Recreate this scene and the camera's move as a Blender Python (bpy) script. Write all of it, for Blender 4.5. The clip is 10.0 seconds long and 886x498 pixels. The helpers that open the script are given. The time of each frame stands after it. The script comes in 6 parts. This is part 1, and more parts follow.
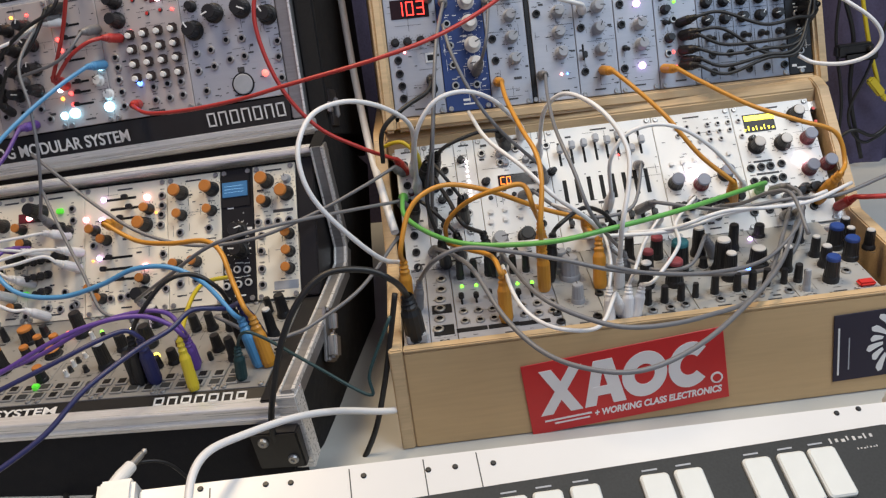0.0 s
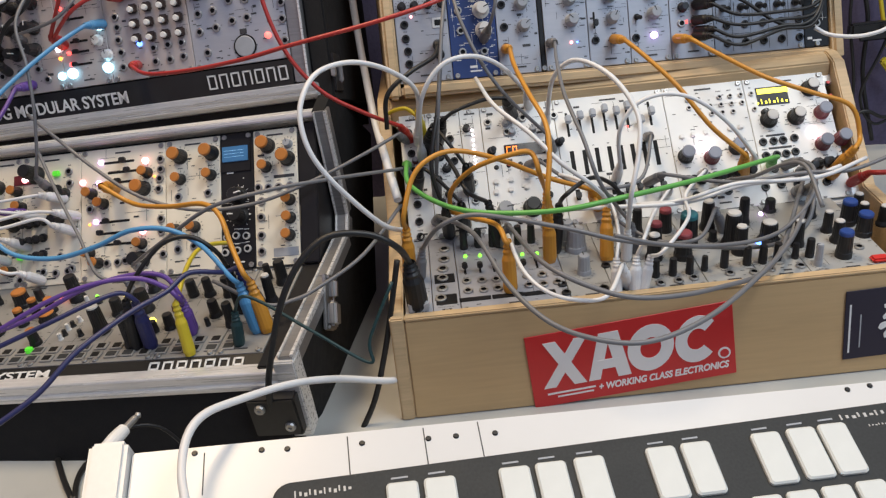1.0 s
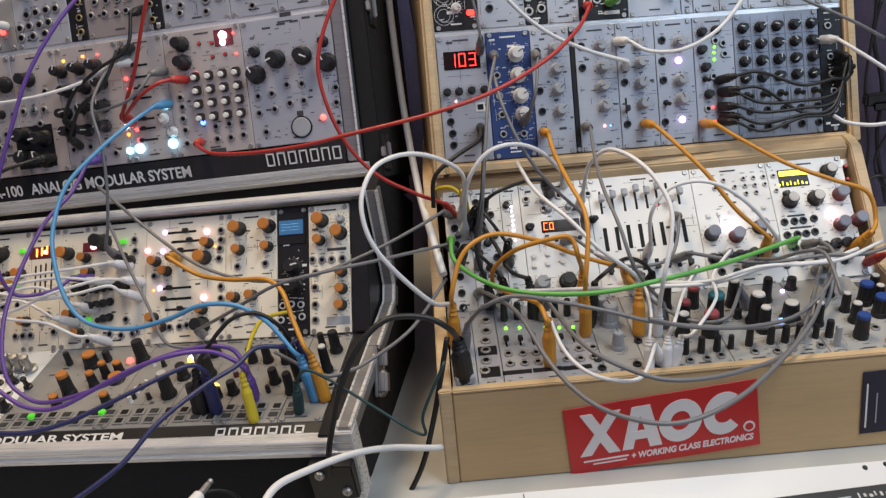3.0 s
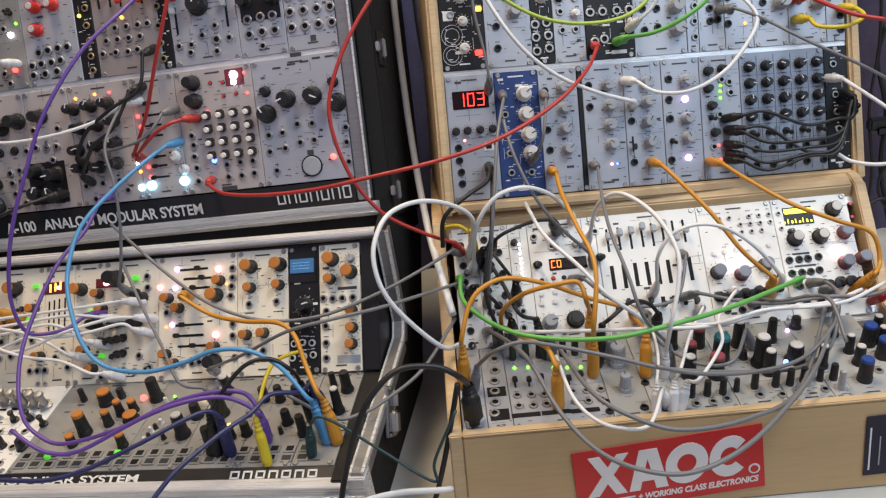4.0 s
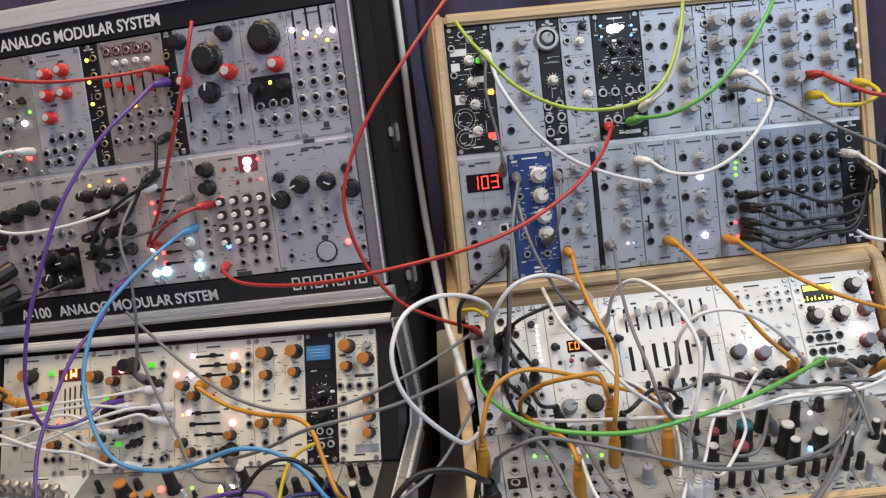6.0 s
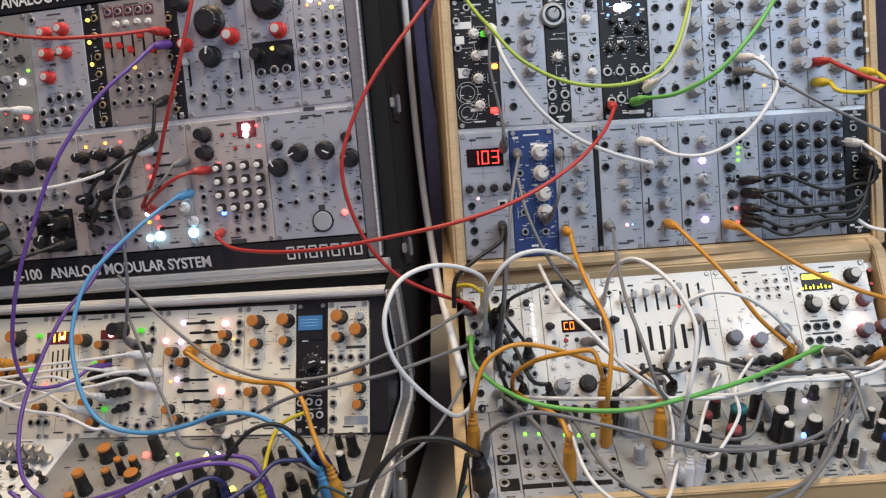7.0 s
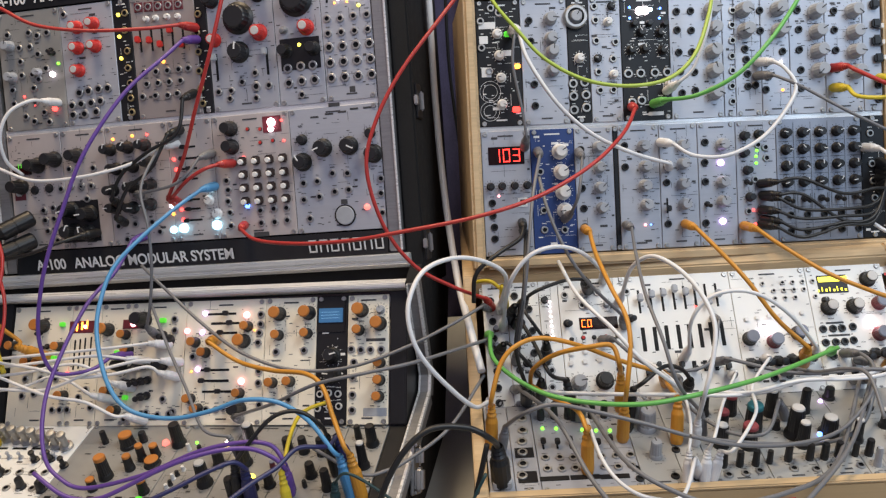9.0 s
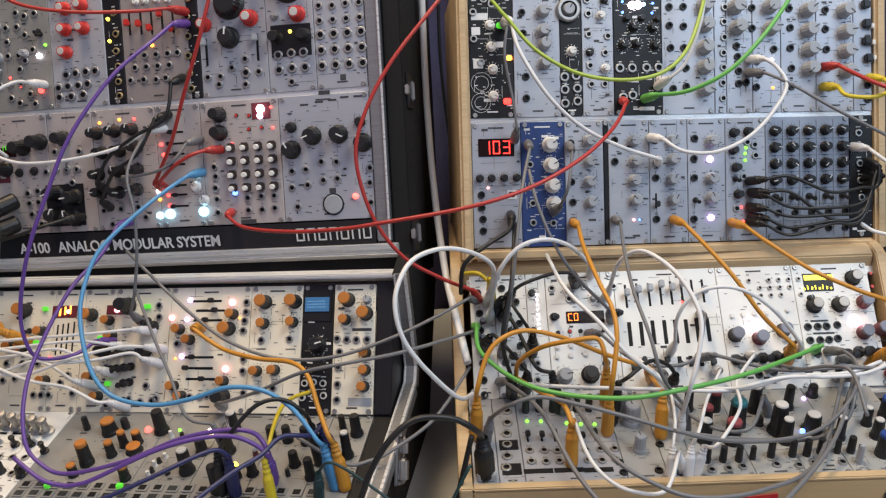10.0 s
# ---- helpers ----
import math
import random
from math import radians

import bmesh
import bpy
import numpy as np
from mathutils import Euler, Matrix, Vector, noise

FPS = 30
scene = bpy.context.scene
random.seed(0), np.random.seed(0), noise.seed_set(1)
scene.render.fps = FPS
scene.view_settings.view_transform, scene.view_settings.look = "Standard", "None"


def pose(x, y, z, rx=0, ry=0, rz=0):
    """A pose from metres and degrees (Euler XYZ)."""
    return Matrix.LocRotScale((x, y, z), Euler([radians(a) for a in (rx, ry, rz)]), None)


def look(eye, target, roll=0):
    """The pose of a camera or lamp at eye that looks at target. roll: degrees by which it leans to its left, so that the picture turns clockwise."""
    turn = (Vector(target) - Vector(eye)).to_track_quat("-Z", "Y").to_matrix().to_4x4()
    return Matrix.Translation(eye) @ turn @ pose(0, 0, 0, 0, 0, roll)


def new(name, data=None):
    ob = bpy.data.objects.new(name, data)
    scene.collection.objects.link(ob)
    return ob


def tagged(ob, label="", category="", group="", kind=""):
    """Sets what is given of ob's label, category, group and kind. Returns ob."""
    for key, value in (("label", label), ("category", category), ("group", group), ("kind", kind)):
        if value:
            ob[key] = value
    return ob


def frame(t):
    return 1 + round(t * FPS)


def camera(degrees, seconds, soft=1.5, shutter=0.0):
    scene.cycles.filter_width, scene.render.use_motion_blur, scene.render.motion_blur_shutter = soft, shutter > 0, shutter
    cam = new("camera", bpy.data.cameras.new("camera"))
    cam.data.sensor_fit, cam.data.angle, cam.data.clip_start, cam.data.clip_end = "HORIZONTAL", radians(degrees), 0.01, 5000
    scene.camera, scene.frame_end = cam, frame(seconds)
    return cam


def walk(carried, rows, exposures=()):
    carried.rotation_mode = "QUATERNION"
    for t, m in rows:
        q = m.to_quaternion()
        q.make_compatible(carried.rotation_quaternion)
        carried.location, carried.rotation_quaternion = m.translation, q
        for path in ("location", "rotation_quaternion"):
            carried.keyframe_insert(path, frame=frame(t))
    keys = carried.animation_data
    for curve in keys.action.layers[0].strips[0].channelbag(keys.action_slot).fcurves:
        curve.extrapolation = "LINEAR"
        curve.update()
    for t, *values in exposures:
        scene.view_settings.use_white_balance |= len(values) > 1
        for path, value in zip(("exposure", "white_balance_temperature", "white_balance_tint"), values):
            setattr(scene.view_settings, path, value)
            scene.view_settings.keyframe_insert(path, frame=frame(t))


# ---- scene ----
cam = camera(55.24, 10.0, 1.25, 0.3)
TABLE = 0.74  # height of the table top
PATH = [  # seconds, eye, yaw, pitch, roll
    (0.0, 0.0525, -0.6115, 0.4097, -0.18, -20.88, -7.03),
    (0.5, 0.0477, -0.6031, 0.4023, -0.36, -21.53, -6.15),
    (1.0, 0.0484, -0.6014, 0.3901, -0.01, -21.83, -6.03),
    (1.5, 0.0564, -0.6009, 0.3865, 0.04, -21.86, -6.84),
    (2.0, 0.0366, -0.6069, 0.4019, -0.51, -21.36, -5.47),
    (2.5, 0.0159, -0.6262, 0.4308, -0.05, -20.48, -5.19),
    (3.0, 0.0214, -0.6347, 0.4595, 0.50, -20.39, -5.46),
    (3.2, 0.0277, -0.6344, 0.4738, 0.65, -20.46, -5.67),
    (4.3, 0.0125, -0.6253, 0.5135, 0.60, -21.17, -5.47),
    (4.5, 0.0106, -0.6251, 0.5151, 0.54, -20.61, -5.47),
    (5.0, 0.0124, -0.6079, 0.5638, 0.66, -20.20, -6.33),
    (5.5, 0.0177, -0.5986, 0.5792, 0.92, -20.41, -6.37),
    (5.7, 0.0156, -0.5983, 0.5777, 0.99, -20.25, -6.73),
    (6.8, 0.0155, -0.6032, 0.5445, 1.00, -18.68, -5.14),
    (7.0, 0.0133, -0.6006, 0.5409, 0.80, -19.59, -4.42),
    (7.5, 0.0043, -0.6095, 0.5454, 1.11, -18.99, -4.48),
    (8.0, -0.0141, -0.6169, 0.5319, 1.55, -20.04, -4.60),
    (8.5, -0.0057, -0.6165, 0.5323, 1.09, -18.73, -3.83),
    (9.0, -0.0037, -0.6172, 0.5263, 1.06, -18.51, -3.44),
    (9.5, -0.0064, -0.6159, 0.5236, 0.54, -18.98, -2.45),
    (10.0, -0.0055, -0.6157, 0.5224, 0.11, -18.94, -2.04),
]
walk(cam, [(t, pose(x, y, z + TABLE, 90 + pitch, 0, yaw) @ pose(0, 0, 0, 0, 0, roll)) for t, x, y, z, yaw, pitch, roll in PATH],
     exposures=[(0.0, 0.0), (1.0, -0.04), (2.0, -0.14), (3.0, -0.12), (4.3, 0.08), (5.0, 0.06), (5.7, 0.02), (7.0, 0.0), (10.0, 0.0)])

# ---- world and lamps ----
world = bpy.data.worlds.new("hall")
world.use_nodes = True
scene.world = world
world.node_tree.nodes["Background"].inputs[0].default_value = (0.68, 0.80, 1.0, 1)
world.node_tree.nodes["Background"].inputs[1].default_value = 0.145
scene.view_settings.exposure = 0.0


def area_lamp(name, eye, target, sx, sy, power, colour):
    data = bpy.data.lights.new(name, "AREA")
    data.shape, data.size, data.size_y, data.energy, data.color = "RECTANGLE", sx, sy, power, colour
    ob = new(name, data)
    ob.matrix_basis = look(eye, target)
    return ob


area_lamp("hall_light_warm", (-0.50, 0.22, 3.1), (-0.30, 0.1, 0.8), 0.9, 0.5, 37, (1.0, 0.76, 0.485))
area_lamp("hall_light_cool", (0.80, -0.42, 2.4), (0.25, 0.1, 0.85), 1.0, 0.6, 17.5, (0.95, 0.98, 0.98))
area_lamp("hall_light_side", (1.5, -1.5, 2.3), (0.3, 0.25, 1.1), 0.8, 0.8, 12.0, (0.54, 0.74, 1.0))
# Added fill with no known source; tints and lifts the left cases and gap.
area_lamp("violet_fill", (-0.7, -1.6, 2.1), (-0.15, 0.2, 1.1), 2.2, 1.6, 3.6, (0.93, 0.70, 1.0))


# ---- materials ----
def material(name, colour, rough=0.5, metal=0.0, grain=0.0, scale=60.0, bump=0.0, stretch=(1, 1, 1), second=None, coat=0.0, vary=0.0):
    """A principled surface with two scales of noise in colour, roughness and bump."""
    m = bpy.data.materials.new(name)
    m.use_nodes = True
    t = m.node_tree
    b = t.nodes["Principled BSDF"]
    b.inputs["Roughness"].default_value, b.inputs["Metallic"].default_value = rough, metal
    b.inputs["Coat Weight"].default_value = coat
    b.inputs["Base Color"].default_value = (*colour, 1)
    if grain or bump:
        co = t.nodes.new("ShaderNodeTexCoord")
        mp = t.nodes.new("ShaderNodeMapping")
        mp.inputs["Scale"].default_value = stretch
        t.links.new(co.outputs["Object"], mp.inputs["Vector"])
        fine, broad = t.nodes.new("ShaderNodeTexNoise"), t.nodes.new("ShaderNodeTexNoise")
        fine.inputs["Scale"].default_value, broad.inputs["Scale"].default_value = scale, scale / 9
        fine.inputs["Detail"].default_value = 6
        for n in (fine, broad):
            t.links.new(mp.outputs["Vector"], n.inputs["Vector"])
        mix = t.nodes.new("ShaderNodeMath")
        mix.operation = "MULTIPLY_ADD"
        mix.inputs[1].default_value = 0.55
        half = t.nodes.new("ShaderNodeMath")
        half.operation = "MULTIPLY"
        half.inputs[1].default_value = 0.45
        t.links.new(broad.outputs["Fac"], half.inputs[0])
        t.links.new(fine.outputs["Fac"], mix.inputs[0])
        t.links.new(half.outputs[0], mix.inputs[2])
        ramp = t.nodes.new("ShaderNodeValToRGB")
        other = second or tuple(max(0, c * (1 - grain)) for c in colour)
        ramp.color_ramp.elements[0].position, ramp.color_ramp.elements[1].position = 0.36, 0.62
        ramp.color_ramp.elements[0].color, ramp.color_ramp.elements[1].color = (*other, 1), (*colour, 1)
        t.links.new(mix.outputs[0], ramp.inputs["Fac"])
        out = ramp.outputs["Color"]
        if vary:
            info, hsv, rng = t.nodes.new("ShaderNodeObjectInfo"), t.nodes.new("ShaderNodeHueSaturation"), t.nodes.new("ShaderNodeMapRange")
            rng.inputs["To Min"].default_value, rng.inputs["To Max"].default_value = 1 - vary, 1 + vary
            t.links.new(info.outputs["Random"], rng.inputs["Value"])
            t.links.new(rng.outputs["Result"], hsv.inputs["Value"])
            t.links.new(out, hsv.inputs["Color"])
            out = hsv.outputs["Color"]
        t.links.new(out, b.inputs["Base Color"])
        rr = t.nodes.new("ShaderNodeMapRange")
        rr.inputs["To Min"].default_value, rr.inputs["To Max"].default_value = rough * 0.8, min(1, rough * 1.25)
        t.links.new(broad.outputs["Fac"], rr.inputs["Value"])
        t.links.new(rr.outputs["Result"], b.inputs["Roughness"])
        if bump:
            bp = t.nodes.new("ShaderNodeBump")
            bp.inputs["Strength"].default_value, bp.inputs["Distance"].default_value = bump, 0.0006
            t.links.new(mix.outputs[0], bp.inputs["Height"])
            t.links.new(bp.outputs["Normal"], b.inputs["Normal"])
    return m


def glowing(name, colour, strength):
    m = material(name, colour, 0.3)
    b = m.node_tree.nodes["Principled BSDF"]
    b.inputs["Emission Color"].default_value = (*colour, 1)
    b.inputs["Emission Strength"].default_value = strength
    return m


M = {
    "wood": material("pale birch wood", (0.62, 0.45, 0.26), 0.5, 0, 0.22, 30, 0.15, (1, 14, 14), vary=0.06),
    "ply": material("birch board face", (0.56, 0.385, 0.20), 0.55, 0, 0.10, 22, 0.1, (1, 8, 14)),
    "silver": material("brushed aluminium panel", (0.455, 0.47, 0.52), 0.42, 0.35, 0.07, 90, 0.05, (1, 1, 25), vary=0.05),
    "white": material("white painted panel", (0.85, 0.85, 0.83), 0.42, 0.0, 0.04, 50, 0.03, vary=0.04),
    "cream": material("cream painted panel", (0.85, 0.79, 0.66), 0.42, 0.0, 0.06, 50, 0.03, vary=0.04),
    "grey": material("grey lacquered panel", (0.43, 0.43, 0.42), 0.45, 0.2, 0.06, 70, 0.05, vary=0.04),
    "bronze": material("warm bronze-grey anodised panel", (0.37, 0.325, 0.315), 0.42, 0.3, 0.08, 80, 0.05),
    "slate": material("worn grey lacquered panel", (0.32, 0.315, 0.305), 0.45, 0.2, 0.12, 70, 0.05, vary=0.06),
    "rose": material("warm grey anodised panel", (0.52, 0.47, 0.46), 0.45, 0.25, 0.06, 70, 0.05),
    "blue": material("dark blue panel", (0.02, 0.05, 0.19), 0.4, 0, 0.1, 60, 0.03),
    "black": material("black panel", (0.012, 0.012, 0.014), 0.4, 0, 0.3, 60, 0.03),
    "tolex": material("black textured case covering", (0.011, 0.011, 0.0125), 0.8, 0, 0.5, 900, 0.5),
    "alu": material("worn aluminium edging", (0.84, 0.83, 0.82), 0.28, 0.38, 0.22, 120, 0.12, (1, 30, 30)),
    "steel": material("nickel plated steel", (0.46, 0.455, 0.45), 0.48, 1.0, 0.15, 200, 0.05),
    "aludull": material("dull grey extruded aluminium", (0.34, 0.34, 0.35), 0.42, 0.7, 0.25, 120, 0.12, (1, 30, 30)),
    "bluegrey": material("blue-grey anodised panel", (0.30, 0.33, 0.40), 0.42, 0.3, 0.12, 80, 0.05, vary=0.05),
    "capblue": material("blue knob cap", (0.02, 0.06, 0.26), 0.45, 0, 0.1, 200, 0.03),
    "capteal": material("teal knob cap", (0.03, 0.17, 0.20), 0.45, 0, 0.1, 200, 0.03),
    "caprose": material("dusty red knob cap", (0.30, 0.06, 0.07), 0.45, 0, 0.1, 200, 0.03),
    "capslate": material("blue-grey knob cap", (0.20, 0.22, 0.29), 0.4, 0, 0.1, 200, 0.03),
    "brass": material("pale brass", (0.50, 0.40, 0.22), 0.45, 0.9, 0.15, 200, 0.05),
    "brown": material("dark brown plastic", (0.045, 0.030, 0.027), 0.45, 0, 0.2, 200, 0.03),
    "hole": material("dark socket", (0.006, 0.006, 0.007), 0.7),
    "kblack": material("black plastic", (0.014, 0.014, 0.016), 0.42, 0, 0.3, 200, 0.04),
    "kgrey": material("grey plastic", (0.38, 0.40, 0.44), 0.45, 0, 0.1, 200, 0.04),
    "kwhite": material("white plastic", (0.78, 0.77, 0.75), 0.35, 0, 0.05, 200, 0.02),
    "korange": material("orange knob cap", (0.52, 0.19, 0.035), 0.5, 0, 0.15, 200, 0.04),
    "kred": material("red plastic", (0.62, 0.035, 0.028), 0.4, 0, 0.1, 200, 0.03),
    "kmaroon": material("maroon knob plastic", (0.14, 0.02, 0.03), 0.4, 0, 0.1, 200, 0.03),
    "kpale": material("pale grey plastic", (0.56, 0.55, 0.54), 0.4, 0, 0.1, 200, 0.03),
    "print": material("dark panel print", (0.05, 0.05, 0.055), 0.6),
    "printw": material("white panel print", (0.75, 0.75, 0.75), 0.6),
    "table": material("pale laminate table top", (0.50, 0.51, 0.50), 0.45, 0, 0.08, 18, 0.05),
    "curtain": material("dark violet curtain cloth", (0.085, 0.073, 0.138), 0.9, 0, 0.3, 300, 0.3),
    "floor": material("dark carpet", (0.035, 0.035, 0.04), 0.95, 0, 0.4, 400, 0.6),
    "sticker_red": material("red sticker vinyl", (0.60, 0.028, 0.03), 0.35, 0, 0.06, 30),
    "sticker_white": material("white sticker print", (0.80, 0.78, 0.78), 0.35),
    "sticker_dark": material("dark violet sticker vinyl", (0.014, 0.010, 0.028), 0.6),
    "offwhite": material("white painted steel", (0.74, 0.74, 0.74), 0.28, 0, 0.05, 14, 0.03),
    "rubber": material("dark grey rubber", (0.035, 0.038, 0.040), 0.7, 0, 0.3, 500, 0.2),
    "keypad": material("pale silicone key", (0.72, 0.74, 0.72), 0.5, 0, 0.05, 90, 0.05),
    "glass": material("dark display window", (0.015, 0.004, 0.004), 0.15),
}
for key in ("tolex", "black", "hole"):
    M[key].node_tree.nodes["Principled BSDF"].inputs["Specular IOR Level"].default_value = 0.35
LED = {
    "red": glowing("red lamp", (1.0, 0.06, 0.05), 5), "white": glowing("white lamp", (1.0, 0.84, 0.90), 8), "orange": glowing("orange lamp", (1.0, 0.35, 0.05), 4),
    "green": glowing("green lamp", (0.25, 1.0, 0.06), 2.2), "blue": glowing("blue lamp", (0.10, 0.25, 1.0), 6), "ice": glowing("ice blue lamp", (0.40, 0.80, 1.0), 5),
    "yellow": glowing("yellow lamp", (1.0, 0.80, 0.10), 3), "pink": glowing("pink lamp", (1.0, 0.36, 0.38), 4), "coral": glowing("coral lamp", (1.0, 0.16, 0.13), 2.2), "violet": glowing("violet lamp", (0.72, 0.45, 1.0), 6),
    "seg_red": glowing("red display segment", (1.0, 0.04, 0.03), 4), "seg_orange": glowing("orange display segment", (1.0, 0.20, 0.02), 4),
    "ice_dim": glowing("pale blue screen line", (0.35, 0.65, 0.9), 0.6), "lcd": glowing("blue display", (0.04, 0.14, 0.30), 0.30), "oled": glowing("yellow display", (0.95, 0.85, 0.05), 2.2), "lime": glowing("lime lit button", (0.12, 0.75, 0.05), 0.45),
}
CABLE = {
    "orange": material("orange cable", (0.58, 0.26, 0.03), 0.42), "grey": material("grey cable", (0.17, 0.17, 0.18), 0.42), "white": material("white cable", (0.74, 0.74, 0.75), 0.4),
    "black": material("black cable", (0.012, 0.012, 0.013), 0.45), "red": material("red cable", (0.43, 0.035, 0.03), 0.4), "green": material("green cable", (0.13, 0.42, 0.09), 0.4),
    "lime": material("yellow green cable", (0.38, 0.50, 0.07), 0.4), "blue": material("light blue cable", (0.09, 0.30, 0.56), 0.4), "violet": material("violet cable", (0.13, 0.06, 0.30), 0.4),
    "navy": material("dark blue cable", (0.02, 0.023, 0.10), 0.4), "yellow": material("yellow cable", (0.62, 0.48, 0.03), 0.4), "teal": material("dark teal cable", (0.012, 0.045, 0.05), 0.45),
}


# ---- building helpers ----
def mesh_of(name, bm, *mats):
    me = bpy.data.meshes.new(name)
    bm.to_mesh(me)
    bm.free()
    for m in mats:
        me.materials.append(m)
    return me


def put(name, me, parent=None, m=None, label=""):
    """An object on a mesh, under its thing, at a pose in the thing's own frame."""
    ob = new(name, me)
    ob.parent = parent
    if m is not None:
        ob.matrix_basis = m
    if label:
        ob["label"] = label
    return ob


def part(name, bm, mat, parent, label="", m=None):
    return put(name, mesh_of(name, bm, mat), parent, m, label)


def thing(name, m, label, category, group="", kind=""):
    ob = new(name)
    ob.matrix_basis = m
    ob.empty_display_size = 0.02
    return tagged(ob, label, category, group, kind)


def box(x0, x1, y0, y1, z0, z1, bevel=0.0, bm=None, seg=2):
    """A box, its edges rounded."""
    b = bmesh.new()
    c = bmesh.ops.create_cube(b, size=1)["verts"]
    for v in c:
        v.co = ((x0 + x1) / 2 + v.co.x * (x1 - x0), (y0 + y1) / 2 + v.co.y * (y1 - y0), (z0 + z1) / 2 + v.co.z * (z1 - z0))
    if bevel:
        bmesh.ops.bevel(b, geom=b.edges[:], offset=bevel, segments=seg, affect="EDGES", clamp_overlap=True)
    if bm is None:
        return b
    return join(bm, b)


def join(bm, b):
    me = bpy.data.meshes.new("tmp")
    b.to_mesh(me)
    b.free()
    bm.from_mesh(me)
    bpy.data.meshes.remove(me)
    return bm


def prism(points, x0, x1, bevel=0.0):
    """A side profile of (y, z) points, drawn out along x."""
    b = bmesh.new()
    lo, hi = [b.verts.new((x0, y, z)) for y, z in points], [b.verts.new((x1, y, z)) for y, z in points]
    n = len(points)
    b.faces.new(lo), b.faces.new(hi[::-1])
    for i in range(n):
        b.faces.new((lo[i], hi[i], hi[(i + 1) % n], lo[(i + 1) % n]))
    bmesh.ops.recalc_face_normals(b, faces=b.faces[:])
    if bevel:
        bmesh.ops.bevel(b, geom=b.edges[:], offset=bevel, segments=2, affect="EDGES", clamp_overlap=True)
    return b


def lathe(profile, n=16, bm=None, mat=0, at=(0, 0)):
    """A turned form: (radius, height out of the panel) along the panel's outward axis."""
    b = bm or bmesh.new()
    rings = []
    for r, h in profile:
        if r <= 0:
            rings.append([b.verts.new((at[0], -h, at[1]))])
        else:
            rings.append([b.verts.new((at[0] + r * math.cos(2 * math.pi * i / n), -h, at[1] + r * math.sin(2 * math.pi * i / n))) for i in range(n)])
    for a, c in zip(rings, rings[1:]):
        for i in range(n):
            j = (i + 1) % n
            vs = [a[i % len(a)], a[j % len(a)], c[j % len(c)], c[i % len(c)]]
            vs = [v for k, v in enumerate(vs) if v not in vs[:k]]
            if len(vs) > 2:
                fc = b.faces.new(vs)
                fc.material_index, fc.smooth = mat, False
    return b


HP = 0.00508
ROW = 0.1285
WIDE = 84 * HP


def at(u, v, w=0.0, turn=0.0, s=1.0):
    """A place on a panel in millimetres: across, up, out; turned about the outward axis."""
    return pose(u / 1000, -w / 1000, v / 1000, 0, turn, 0) @ Matrix.Scale(s, 4)


# ---- the planes of the five panel rows: origin at a row's lower left corner, x along it, z up it, -y out of it ----
def plane(x, y, z, tilt, roll, yaw):
    return pose(x, y, z + TABLE, -tilt, roll, yaw)


RU = plane(0.0250, 0.2092, 0.2385, 16.47, 1.52, 3.69)
RL1 = plane(0.0162, 0.1317, 0.1065, 38.41, 0.00, 0.00)
RL2 = plane(0.0126, 0.0100, 0.0892, 81.90, 0.00, 0.00)
LU = plane(-0.4954, 0.2802, 0.2493, 14.64, -3.33, -8.98)
LL1 = plane(-0.5005, 0.1844, 0.0840, 30.56, -2.86, -9.91)
LL2 = plane(-0.5203, 0.0600, 0.0652, 81.40, -2.46, -9.61)

# ---- the setting ----
ground = tagged(put("floor", mesh_of("floor", box(-4, 4, -4, 4, -0.1, 0), M["floor"])), "dark hall carpet below the table", "floor", kind="structure")
table = thing("table", pose(0, 0, TABLE), "long pale grey laminate table under all the instruments", "table")
part("tabletop", box(-1.6, 1.4, -0.42, 0.62, -0.03, 0, 0.004), M["table"], table)
for x in (-1.5, 1.3):
    for y in (-0.36, 0.56):
        part("leg", box(x - 0.025, x + 0.025, y - 0.025, y + 0.025, -TABLE, -0.03, 0.004), M["steel"], table)


def curtain(y, x0, x1, z0, z1):
    """Hanging cloth with uneven folds and a thickness."""
    rng = random.Random(4)
    b = bmesh.new()
    n = 260
    ph = [rng.uniform(0, 6.28) for _ in range(4)]
    cols = []
    for i in range(n + 1):
        x = x0 + (x1 - x0) * i / n
        d = 0.022 * math.sin(42 * x + ph[0] + 1.2 * math.sin(7 * x)) + 0.012 * math.sin(91 * x + ph[1])
        cols.append([b.verts.new((x + 0.004 * math.sin(3 * k + 9 * x), y + d * (0.8 + 0.1 * k) + e, z0 + (z1 - z0) * k / 4)) for e in (0, 0.004) for k in range(5)])
    for a, c in zip(cols, cols[1:]):
        for k in range(4):
            b.faces.new((a[k], c[k], c[k + 1], a[k + 1]))
            b.faces.new((a[k + 5], a[k + 6], c[k + 6], c[k + 5]))
    for f in b.faces:
        f.smooth = True
    return b


tagged(put("curtain", mesh_of("curtain", curtain(0.62, -2.2, 2.2, 0.02, 2.6), M["curtain"])), "dark violet pleated booth curtain behind the instruments", "curtain", kind="structure")

